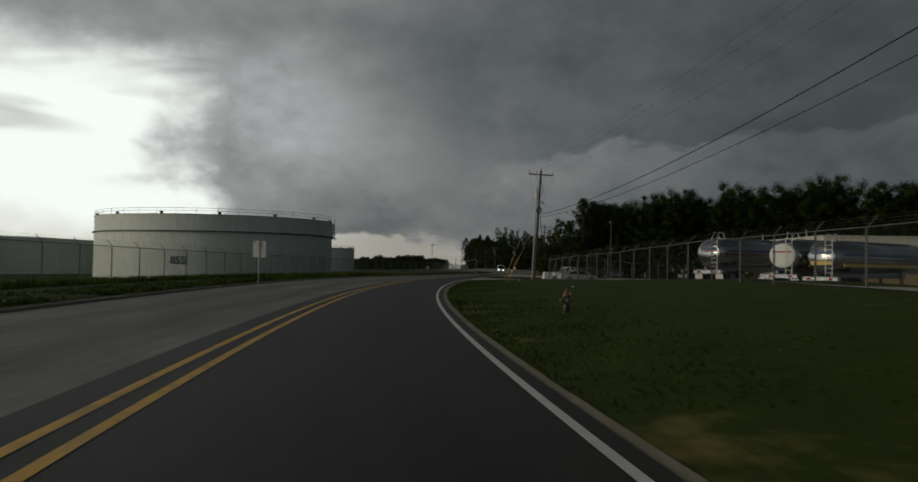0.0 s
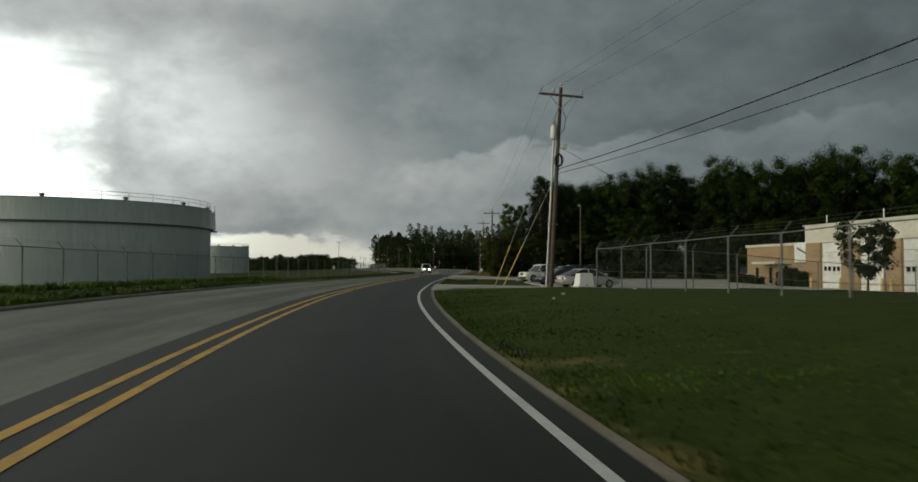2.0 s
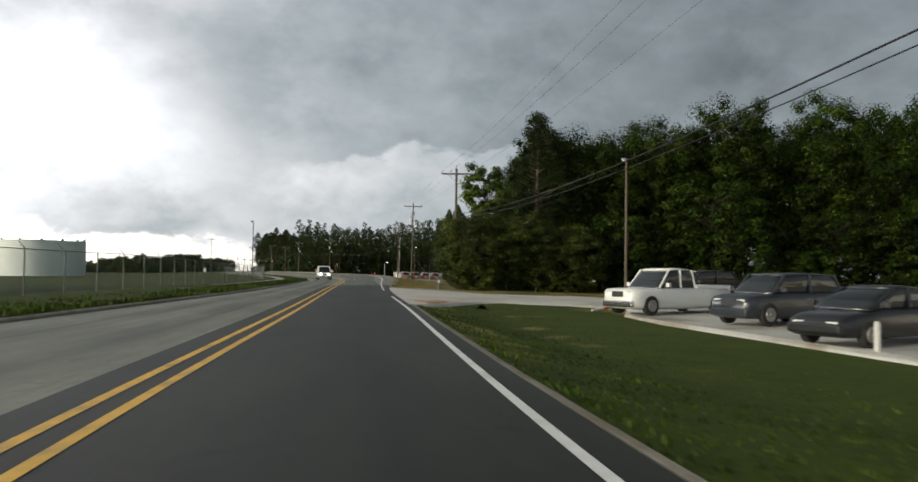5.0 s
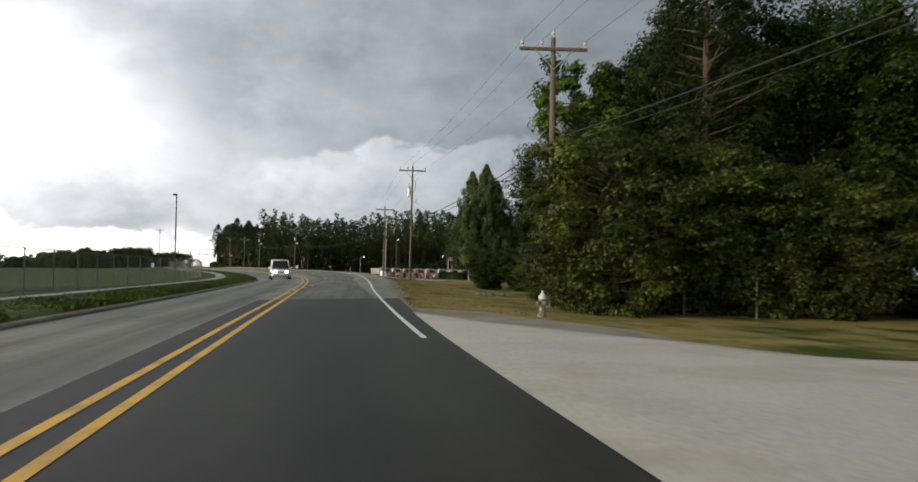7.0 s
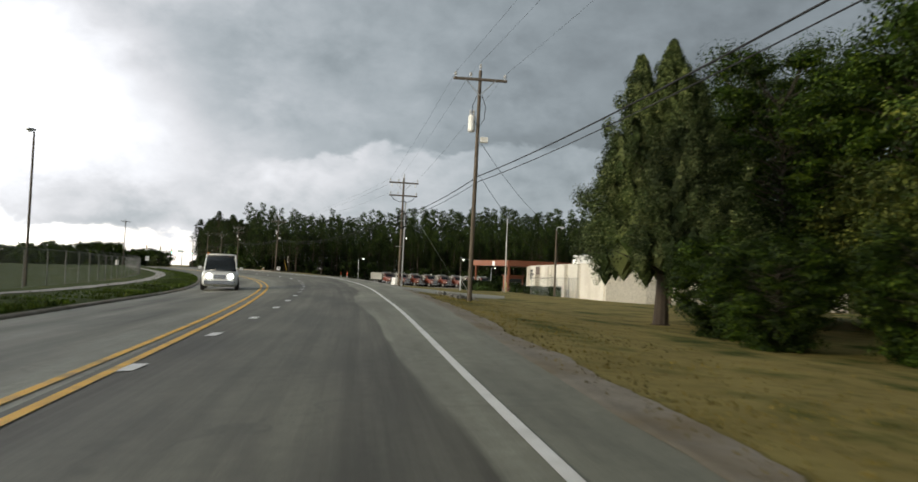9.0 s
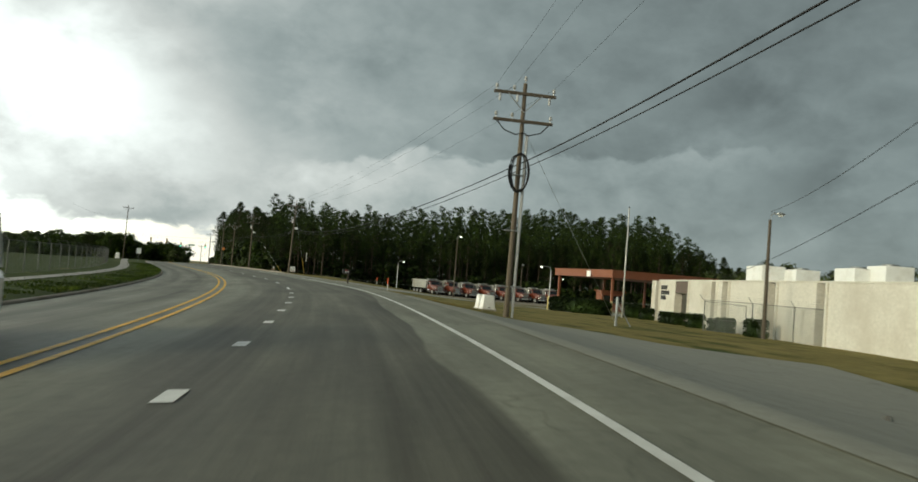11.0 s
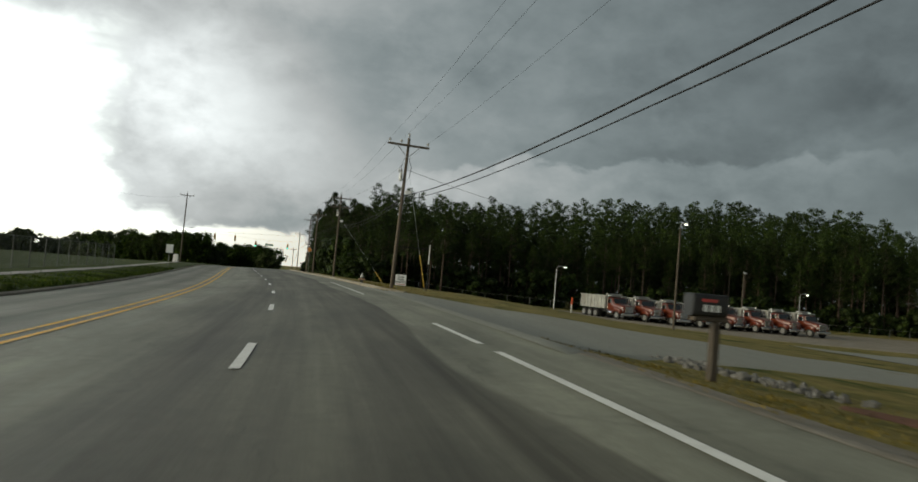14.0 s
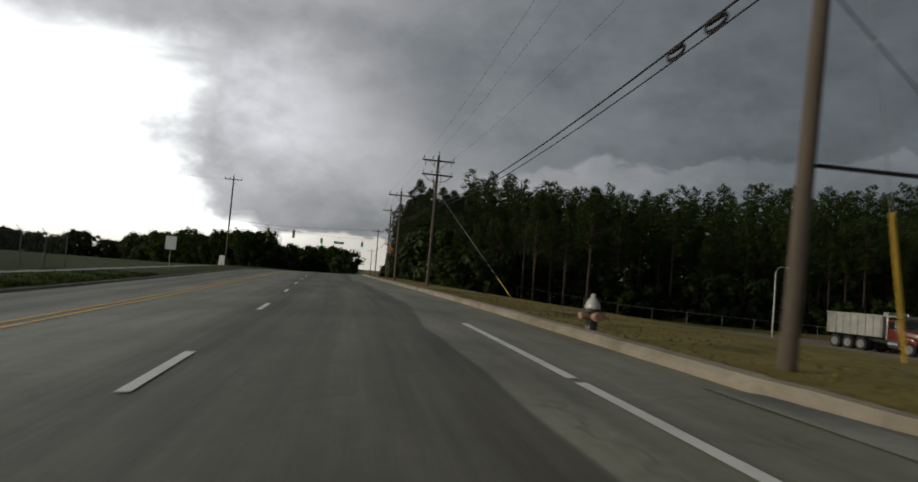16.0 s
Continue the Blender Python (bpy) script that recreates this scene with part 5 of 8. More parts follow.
plant(lawn_bushes, [(25.8, 189.8), (28.5, 194.5), (31.5, 199.0), (36, 201.5)], (0.7, 0.9), 0.3)
near_broads = [broad_tree("broadleaf_tree", 111 + k, h, w, LEAF_BROAD, "dense broadleaf tree in dark summer leaf by the lawn", 125, 330, 0.10, 0.135, flat=0.5, clump=(0.12, 0.21)) for k, (h, w) in enumerate(((18, 11), (16, 11)))]
plant(near_broads, [(26.6, 161.5), (29.0, 158.0), (26.5, 171.0), (28.0, 178.0)], (0.72, 0.86), 0.2)
plant(near_broads, [(28.0, 191.5), (31.5, 196.5), (34.5, 200.0), (30.0, 187.0), (37.5, 197.0)], (0.66, 0.78), 0.2)
thicket_pines = [pine_tree("thicket_pine", 71, 14.0, 7.0, "ragged pine wrapped in vines at the thicket", 170, 80, 0.25)]
plant(thicket_pines, [(20.3, 155.0), (23.5, 163.5)], (1.08, 1.14))
# a paler young tree rising over the thicket, and scrub round the pole's foot
LEAF_PALE = leafy("pale_leaves", (0.045, 0.085, 0.018), (0.085, 0.14, 0.03), (0.14, 0.20, 0.05))
pale = broad_tree("pale_tree", 83, 11.3, 3.8, LEAF_PALE, "slender young tree with paler green leaves", 66, 120, 0.35, 0.17, 0.1)
pale.matrix_basis = pose(17.3, 161.0, ground_under(17.3, 161.0) - 0.1)
plant(near_bushes, [(12.9, 151.0), (13.9, 155.4), (16.0, 161.0), (18.2, 167.0)], (0.46, 0.56), 0.3)
cedar = cedar_tree("cedar_tree", 3, 9.9, 7.6, "dense dark green cedar tree with a forked top")
cedar.matrix_basis = pose(20.7, 188.6, ground_under(20.7, 188.6) - 0.05)
# pine wood behind the truck lot and along the road beyond it
pines = [pine_tree("pine_tree", 91 + k, h, w, "tall straight pine with a bare trunk and dark crown", low=lo) for k, (h, w, lo) in enumerate(((18.5, 6.0, 0.5), (17.0, 5.4, 0.42), (19.5, 6.2, 0.56), (16.0, 5.5, 0.38)))]
stand = []
for row in range(3):
    n = 40 - row
    for k in range(n):
        f = k / (n - 1)
        x = 11 + 113 * f + rng.uniform(-1.3, 1.3)
        y = 384 + 9 * math.sin(f * 3.0) + 3.6 * row + rng.uniform(-1.5, 1.5)
        stand.append((x, y))
for k in range(30):
    y = 372 + 5.5 * k
    for u in (11.0, 15.0, 20.0):
        stand.append((right_line(min(y, 470)) - max(0, y - 470) * 0.16 + u + rng.uniform(-1, 1), y + rng.uniform(-1.5, 1.5)))


def canopy(y, x=0.0):
    """Height of the wood's crowns: low along its edge, taller with depth and away from the road."""
    return (1 + 0.2 * max(0.0, min(1.0, (x - 50) / 45))) * min(23.0, 10.9 + 0.134 * max(0.0, y - 386))


for x, y in stand:
    grow = canopy(y, x) / 17.8 * (0.84 if x < 17 else 1.0)
    plant(pines, [(x, y, rng.randrange(4))], (grow * 0.92, grow * 1.08), 0.2)
# behind the front rows the wood is a dense mass of crowns
back_pines = [pine_tree("pine_tree", 191 + k, h, 6.5, "tall pine deep in the dark wood", 28, 40, 0.12) for k, h in enumerate((17.5, 18.5))]
deep = []
for row in range(11):
    for k in range(38):
        f = k / 37
        deep.append((11 + (113 + 2.2 * row) * f + rng.uniform(-1.5, 1.5), 397 + 4 * math.sin(f * 3.0) + 8.2 * row + rng.uniform(-2.5, 2.5)))


def mass(name, protos, spots, scale, mat, label, rising=False):
    """Many far trees joined into one mesh."""
    vs, fs = [], []
    for x, y in spots:
        pr = protos[rng.randrange(len(protos))]
        crown = [c for c in pr.children if c.name.startswith("crown")][0].data
        n = len(crown.vertices)
        co = np.empty(n * 3)
        crown.vertices.foreach_get("co", co)
        idx = np.empty(len(crown.polygons) * 3, dtype=int)
        crown.polygons.foreach_get("vertices", idx)
        sc, a = rng.uniform(*scale) * (canopy(y, x) / 16.6 if rising else 1.0), rng.uniform(0, 6.28)
        p = co.reshape(-1, 3) * sc
        turn = np.array(((math.cos(a), math.sin(a), 0), (-math.sin(a), math.cos(a), 0), (0, 0, 1)))
        fs.append(idx.reshape(-1, 3) + sum(len(v) for v in vs))
        vs.append(p @ turn + np.array((x, y, ground_under(x, y) - 0.2)))
    me = bpy.data.meshes.new(name)
    me.from_pydata(np.concatenate(vs).tolist(), [], np.concatenate(fs).tolist())
    me.materials.append(mat)
    return tagged(new(name, me), label, "trees", kind="stuff")


mass("pine_wood", back_pines, deep[2:], (0.90, 1.06), LEAF_PINE, "dark mass of pines deep in the wood", True)
plant(back_pines, deep[:2], (0.68, 0.74), 0.2)
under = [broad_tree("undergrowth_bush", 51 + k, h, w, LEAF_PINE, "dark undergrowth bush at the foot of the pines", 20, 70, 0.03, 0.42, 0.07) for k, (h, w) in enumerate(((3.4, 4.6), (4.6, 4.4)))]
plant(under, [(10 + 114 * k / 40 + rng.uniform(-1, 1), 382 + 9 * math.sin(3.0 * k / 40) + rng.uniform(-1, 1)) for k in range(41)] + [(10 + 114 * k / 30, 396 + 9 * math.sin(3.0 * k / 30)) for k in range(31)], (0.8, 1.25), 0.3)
plant(bushes, [(right_line(y) + 9.0 + rng.uniform(-1, 1), y) for y in (374, 381, 389, 398, 408, 419, 431, 444)], (0.5, 0.7), 0.3)
# far trees across the field and beyond the crossing
fars = [broad_tree("far_tree", 61 + k, h, w, LEAF_FAR_HAZE, "distant low tree on the far side of the field", 34, 74, 0.0, 0.44, 0.16) for k, (h, w) in enumerate(((9.5, 9.0), (8.0, 10.0), (11.0, 8.0)))]
far = [(-330 + 262 * k / 74 + rng.uniform(-4, 4), 330 + 245 * (k / 74) ** 0.6 + rng.uniform(-9, 9)) for k in range(75)]
far += [(-38 - 3.1 * k + rng.uniform(-2, 2), 505 + 2.0 * k + rng.uniform(-6, 6)) for k in range(16)]
far += [(-26 - 4 * k, 540 + 9 * k) for k in range(8)]
plant(fars, far, (0.6, 0.95), 0.5)
mass("far_treeline", fars, [(-345 + 300 * k / 179 + rng.uniform(-3, 3), 345 + 245 * (k / 179) ** 0.6 + rng.uniform(-7, 7)) for k in range(180)], (0.6, 0.85), LEAF_FAR_HAZE, "low dark treeline beyond the field")
mass("crossing_trees", fars[:2], [(-36 - 3.0 * k + rng.uniform(-2, 2), 486 + 3.0 * k + rng.uniform(-5, 5)) for k in range(16)] + [(-27 - 2.4 * k + rng.uniform(-1, 1), 548 + rng.uniform(-6, 6)) for k in range(14)], (0.86, 1.08), LEAF_BROAD, "dense rounded trees beyond the crossing")
plant(broads, [(-38 + rng.uniform(-2, 2) - 4.4 * k, 478 + 5 * k) for k in range(6)], (0.40, 0.48), 0.4)
plant(fars, [(66 + 9 * k + rng.uniform(-2, 2), 410 - 2 * k) for k in range(2)] + [(128 + 10 * k, 392 - 3 * k + rng.uniform(-4, 4)) for k in range(9)], (0.9, 1.2), 0.3)
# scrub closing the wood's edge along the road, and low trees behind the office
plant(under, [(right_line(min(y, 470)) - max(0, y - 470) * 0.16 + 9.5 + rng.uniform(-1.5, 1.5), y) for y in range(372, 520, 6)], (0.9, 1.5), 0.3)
plant(fars, [(98 + 4.2 * k + rng.uniform(-1, 1), 346 - 1.0 * k + rng.uniform(-3, 3)) for k in range(12)], (0.95, 1.2), 0.3)


# ---- chain-link fences ----
def chain_link(name="chain_link_mesh", thick=0.016, tone=(0.09, 0.095, 0.09)):
    m, nodes, links, b = material(name)
    uv = nodes.new("ShaderNodeTexCoord").outputs["UV"]
    sep = nodes.new("ShaderNodeSeparateXYZ")
    links.new(uv, sep.inputs[0])

    def mth(op, a, c=0.0):
        n = nodes.new("ShaderNodeMath")
        n.operation = op
        for k, v in enumerate((a, c)):
            if isinstance(v, (int, float)):
                n.inputs[k].default_value = v
            else:
                links.new(v, n.inputs[k])
        return n.outputs[0]
    near = []
    for op in ("ADD", "SUBTRACT"):
        d = mth(op, sep.outputs[0], sep.outputs[1])
        near.append(mth("ABSOLUTE", mth("SUBTRACT", mth("FRACT", mth("DIVIDE", d, 0.075)), 0.5)))
    wire = mth("LESS_THAN", mth("MINIMUM", near[0], near[1]), thick)
    b.inputs["Base Color"].default_value = (*tone, 1)
    b.inputs["Metallic"].default_value, b.inputs["Roughness"].default_value = 0.6, 0.5
    clear = nodes.new("ShaderNodeBsdfTransparent")
    mix = nodes.new("ShaderNodeMixShader")
    links.new(wire, mix.inputs[0])
    links.new(clear.outputs[0], mix.inputs[1])
    links.new(b.outputs[0], mix.inputs[2])
    links.new(mix.outputs[0], nodes["Material Output"].inputs[0])
    return m


CHAIN = chain_link()
CHAIN_DENSE = chain_link("dense_chain_link_mesh", 0.055, (0.20, 0.215, 0.19))


def shared_mesh(name, bm, mat):
    me = bpy.data.meshes.new(name)
    bm.to_mesh(me)
    bm.free()
    me.materials.append(mat)
    return me


bm = bmesh.new()
tube(bm, [(0, 0, -0.3), (0, 0, 2.0)], 0.034, 8)
POST = shared_mesh("post", bm, FENCE_STEEL)
bm = bmesh.new()
tube(bm, [(0, 0, 1.98), (0.32, 0, 2.34)], 0.019, 5)
ARM = shared_mesh("barb_arm", bm, FENCE_STEEL)


def fence(points, label, height=2.0, spacing=3.05, arms=1, barbs=True, mesh=True, mid=False, side=1, sink=0.0, net=None):
    """A chain-link fence along points, following the ground: posts, barbed-wire arms, top rail, mesh and wires."""
    home = thing("chain_link_fence", label=label, category="fence", group="chain-link fences")
    spots = []
    for p, q in zip(points, points[1:]):
        a, c = Vector(p), Vector(q)
        n = max(1, round((c - a).length / spacing))
        spots += [a.lerp(c, k / n) for k in range(n)]
    spots.append(Vector(points[-1]))
    k0 = height / 2.0
    tops, rail = [], []
    for i, s in enumerate(spots):
        z = ground_under(s.x, s.y) - sink
        d = (spots[min(i + 1, len(spots) - 1)] - spots[max(i - 1, 0)]).normalized()
        turn = math.degrees(math.atan2(d.y, d.x)) - 90 * side
        post = new("post", POST)
        post.parent = home
        post.matrix_basis = pose(s.x, s.y, z, 0, 0, turn) @ Matrix.Diagonal((1, 1, k0, 1))
        if arms:
            arm = new("barb_arm", ARM)
            arm.parent = home
            arm.matrix_basis = pose(s.x, s.y, z + height - 2.0, rng.uniform(-3, 3), 0, turn)
        tops.append(Vector((s.x, s.y, z)))
        o = Vector((math.cos(math.radians(turn)), math.sin(math.radians(turn)), 0))
        rail.append((tops[-1], o))
    for name, h, r in (("top_rail", height, 0.021), ("bottom_wire", 0.06, 0.006)) + ((("middle_rail", height * 0.42, 0.02),) if mid else ()):
        bm = bmesh.new()
        tube(bm, [p + Vector((0, 0, h)) for p, _ in rail], r, 6)
        part(name, bm, FENCE_STEEL, home)
    if barbs and arms:
        for f in (0.35, 0.68, 1.0):
            bm = bmesh.new()
            tube(bm, [p + o * (0.32 * f) + Vector((0, 0, height + 0.34 * f)) for p, o in rail], 0.003, 4)
            part("barbed_wire", bm, FENCE_STEEL, home)
    if mesh:
        bm = bmesh.new()
        layer = bm.loops.layers.uv.new("UVMap")
        run = 0.0
        for (p, _), (q, _) in zip(rail, rail[1:]):
            w = (q - p).length
            vs = [bm.verts.new(v) for v in (p + Vector((0, 0, 0.05)), q + Vector((0, 0, 0.05)), q + Vector((0, 0, height)), p + Vector((0, 0, height)))]
            f = bm.faces.new(vs)
            for loop, t in zip(f.loops, ((run, 0), (run + w, 0), (run + w, height), (run, height))):
                loop[layer].uv = t
            run += w
        part("mesh", bm, net or CHAIN, home, "galvanised diamond mesh")
    return home


fence([(left_line(y) - 6.9, y) for y in range(-12, 352, 4)], "long galvanised chain-link fence with barbed wire along the field", 2.0, arms=1, side=-1, net=CHAIN_DENSE)
fence([(15.0, -25), (11.6, 17), (6.4, 68.2)], "galvanised chain-link fence with barbed wire round the truck yard", 2.0, arms=1, side=1, sink=0.15)
fence([(6.4, 68.2), (20, 73), (33.5, 79)], "chain-link fence with a rail across the yard's end", 1.9, arms=1, mid=True)
fence([(38.0, 248.5), (38.9, 244.5), (40.0, 238.0), (41.5, 226.0)], "chain-link fence with barbed wire by the pale office", 2.0, arms=1, net=CHAIN_DENSE)
fence([(38.0, 248.5), (41.2, 248.8)], "chain-link gate leaf with a middle rail by the office", 1.9, arms=0, mid=True)
fence([(14.5, 374.5), (33.5, 372), (70, 374), (110, 372)], "low wire fence in front of the pines", 1.3, arms=0, mesh=False)
fence([(15.8, 148.8), (18.0, 148.0)], "dull wire fence half lost in the thicket", 1.8, arms=0, barbs=False, mesh=False)


# ---- vehicles ----
def paint(name, c, rough=0.28, metal=0.0):
    m = surface(name, tuple(v * 0.92 for v in c), tuple(min(1, v * 1.06) for v in c), 1.2, rough, metal, 20.0, 0.0)
    m.node_tree.nodes["Principled BSDF"].inputs["Coat Weight"].default_value = 0.5
    return m


SILVER = paint("silver_car_paint", (0.42, 0.42, 0.41), 0.3, 0.3)
BLACK_CAR = paint("black_car_paint", (0.012, 0.012, 0.014))
DARK_BLUE = paint("dark_blue_car_paint", (0.022, 0.026, 0.034))
WHITE_CAR = paint("white_car_paint", (0.72, 0.72, 0.71))
DARK_GREY = paint("dark_grey_car_paint", (0.03, 0.032, 0.036), 0.35, 0.2)
RED_CAB = paint("red_orange_cab_paint", (0.13, 0.026, 0.011))
BOX_GREY = surface("scuffed_grey_dump_box", (0.28, 0.28, 0.265), (0.42, 0.42, 0.39), 1.0, 0.6, 0.2, 14.0, 0.2, grime=(0.20, 0.18, 0.15))
TYRE = surface("tyre_rubber", (0.018, 0.018, 0.018), (0.03, 0.03, 0.029), 4.0, 0.9, 0, 30.0, 0.3)
RIM = surface("dull_alloy_rim", (0.22, 0.22, 0.22), (0.32, 0.32, 0.32), 5.0, 0.45, 0.5, 30.0, 0.0)
CHROME = surface("chrome", (0.55, 0.55, 0.56), (0.65, 0.65, 0.66), 4.0, 0.18, 1.0, 30.0, 0.0)
CAR_GLASS = glass("dark_car_glass", (0.012, 0.015, 0.016))
RED_LENS = glass("red_lamp_lens", (0.35, 0.012, 0.01))
CLEAR_LENS = glass("clear_lamp_lens", (0.6, 0.6, 0.58))
STAINLESS = surface("polished_tank_steel", (0.30, 0.30, 0.31), (0.42, 0.42, 0.43), 0.8, 0.2, 1.0, 12.0, 0.03)


def loft(bm, sections, ring=16):
    """A rounded body through sections (x, half width, bottom, top, corner share)."""
    rings = []
    for x, hw, z0, z1, r in sections:
        zc, hz = (z0 + z1) / 2, (z1 - z0) / 2
        row = []
        for k in range(ring):
            a = math.tau * (k + 0.5) / ring
            c, s = math.cos(a), math.sin(a)
            e = 2.0 / (2.0 + 6.0 * (1 - r))
            row.append(bm.verts.new((x, hw * math.copysign(abs(c) ** e, c), zc + hz * math.copysign(abs(s) ** e, s))))
        rings.append(row)
    for a, b in zip(rings, rings[1:]):
        for k in range(ring):
            bm.faces.new((a[k], a[(k + 1) % ring], b[(k + 1) % ring], b[k]))
    bm.faces.new(rings[0][::-1])
    bm.faces.new(rings[-1])
    bmesh.ops.recalc_face_normals(bm, faces=bm.faces[:])
    return bm


def wheel(home, x, y, r, w):
    bm = bmesh.new()
    prof = [(r * 0.62, -w / 2), (r * 0.9, -w / 2), (r, -w / 2 + 0.03), (r, w / 2 - 0.03), (r * 0.9, w / 2), (r * 0.62, w / 2)]
    turned(bm, prof, 20)
    bmesh.ops.rotate(bm, verts=bm.verts[:], cent=(0, 0, 0), matrix=Matrix.Rotation(math.pi / 2, 3, "X"))
    ty = part("wheel", bm, TYRE, home)
    ty.location = (x, y, r)
    bm = bmesh.new()
    s = 1 if y > 0 else -1
    turned(bm, [(r * 0.6, 0), (r * 0.58, 0.03), (r * 0.2, -0.02 if False else 0.015), (r * 0.12, 0.05)], 16)
    bmesh.ops.rotate(bm, verts=bm.verts[:], cent=(0, 0, 0), matrix=Matrix.Rotation(-s * math.pi / 2, 3, "X"))
    rim = part("rim", bm, RIM, ty)
    rim.location = (0, s * w / 2, 0)


def car(name, at, turn, mat, label, kind="sedan", category="car"):
    """A parked car; its nose points along +x before the turn."""
    home = thing(name, at, turn, label, category, "parked cars")
    L = {"sedan": 4.7, "suv": 4.75, "pickup": 5.6, "van": 5.6}[kind]
    W = {"sedan": 0.87, "suv": 0.92, "pickup": 0.96, "van": 1.0}[kind]
    h = L / 2
    belt = {"sedan": 0.92, "suv": 1.08, "pickup": 1.08, "van": 1.15}[kind]
    bm = bmesh.new()
    nose = {"sedan": 0.70, "suv": 0.95, "pickup": 1.02, "van": 0.98}[kind]
    loft(bm, [(-h, W * 0.8, 0.42, belt - 0.06, 0.5), (-h + 0.12, W * 0.95, 0.27, belt, 0.35), (-h * 0.5, W, 0.22, belt + 0.02, 0.25), (0, W, 0.2, belt, 0.25), (h * 0.38, W, 0.2, belt - 0.01, 0.25),
              (h * 0.8, W * 0.97, 0.22, (belt + nose) / 2, 0.3), (h - 0.12, W * 0.9, 0.25, nose, 0.4), (h, W * 0.74, 0.36, nose - 0.14, 0.6)])
    if kind == "pickup":
        cut = bmesh.new()
        block(cut, -h + 0.1, -W * 0.84, belt - 0.02, -h + 1.95, W * 0.84, belt + 0.035)
    part("body", bm, mat, home, smooth=True)
    x0, x1, x2, x3, top = {"sedan": (-h + 0.35, -h + 1.55, 0.28, 1.38, 1.45), "suv": (-h + 0.08, -h + 0.5, 0.55, 1.25, 1.72), "pickup": (-0.75, -0.5, 0.75, 1.4, 1.83), "van": (-h + 0.06, -h + 0.25, 0.9, 1.65, 2.05)}[kind]
    bm = bmesh.new()
    loft(bm, [(x0, W * 0.86, belt - 0.08, belt + 0.03, 0.3), ((x0 + x1) / 2, W * 0.84, belt - 0.08, (belt + top) / 2 + 0.06, 0.3), (x1, W * 0.8, belt - 0.08, top - 0.03, 0.3), ((x1 + x2) / 2, W * 0.79, belt - 0.08, top, 0.28), (x2, W * 0.78, belt - 0.08, top - 0.04, 0.3),
              ((x2 + x3) / 2, W * 0.82, belt - 0.08, (belt + top) / 2 + 0.04, 0.3), (x3, W * 0.86, belt - 0.08, belt + 0.01, 0.3)])
    part("cabin_glass", bm, CAR_GLASS, home, "dark tinted glass", True)
    bm = bmesh.new()
    loft(bm, [(x1 - 0.05, W * 0.72, top - 0.09, top - 0.01, 0.5), ((x1 + x2) / 2, W * 0.76, top - 0.06, top + 0.025, 0.5), (x2 + 0.05, W * 0.7, top - 0.11, top - 0.015, 0.5)])
    part("roof", bm, mat, home, smooth=True)
    for s in (-1, 1):
        for xa, xb, za, zb in ((x1 - 0.03, x0 + 0.05, top - 0.05, belt - 0.02), (x2 + 0.02, x3 - 0.05, top - 0.06, belt - 0.02), ((x1 + x2) / 2, (x1 + x2) / 2 + 0.02, top - 0.04, belt)):
            bm = bmesh.new()
            tube(bm, [(xa, s * W * 0.785, za), (xb, s * W * 0.86, zb)], 0.045, 6)
            part("pillar", bm, mat, home)
        bm = bmesh.new()
        block(bm, h - 0.28, s * W * 0.52 - 0.17, nose - 0.28, h - 0.02, s * W * 0.52 + 0.17, nose - 0.08, 0.04)
        part("headlight", bm, CLEAR_LENS, home)
        bm = bmesh.new()
        block(bm, -h - 0.012, s * W * 0.66 - 0.13, belt - 0.3, -h + 0.2, s * W * 0.66 + 0.14, belt - 0.1, 0.03)
        part("tail_light", bm, RED_LENS, home)
        bm = bmesh.new()
        block(bm, x3 - 0.35, s * (W + 0.12) - 0.09, belt + 0.02, x3 - 0.2, s * (W + 0.12) + 0.09, belt + 0.18, 0.03)
        part("wing_mirror", bm, mat, home)
        r = 0.32 if kind == "sedan" else 0.38
        for xx in (-h + 0.95, h - 0.9):
            wheel(home, xx, s * (W - 0.09), r, 0.22)
    bm = bmesh.new()
    block(bm, -h - 0.05, -W * 0.85, 0.38, -h + 0.12, W * 0.85, 0.6, 0.04)
    part("rear_bumper", bm, CHROME if kind in ("pickup", "van") else mat, home)
    bm = bmesh.new()
    block(bm, h - 0.1, -W * 0.84, 0.32, h + 0.06, W * 0.84, 0.56, 0.05)
    part("front_bumper", bm, CHROME if kind in ("pickup", "van") else mat, home)
    bm = bmesh.new()
    block(bm, h - 0.06, -W * 0.32, nose - 0.32, h + 0.02, W * 0.32, nose - 0.1, 0.02)
    part("grille", bm, BLACK if kind != "van" else CHROME, home)
    if kind == "pickup":
        bm = join(bmesh.new(), cut)
        part("bed_floor", bm, BLACK, home, "black open truck bed")
        for s in (-1, 1):
            bm = bmesh.new()
            block(bm, -h + 0.06, s * W * 0.9 - 0.06, belt - 0.05, -0.72, s * W * 0.9 + 0.06, belt + 0.09, 0.03)
            part("bed_rail", bm, mat, home)
        bm = bmesh.new()
        block(bm, -h - 0.02, -W * 0.9, 0.62, -h + 0.06, W * 0.9, belt + 0.09, 0.02)
        part("tailgate", bm, mat, home)
    return home


def lot_z(x, y):
    return ground_under(x, y) + 0.06


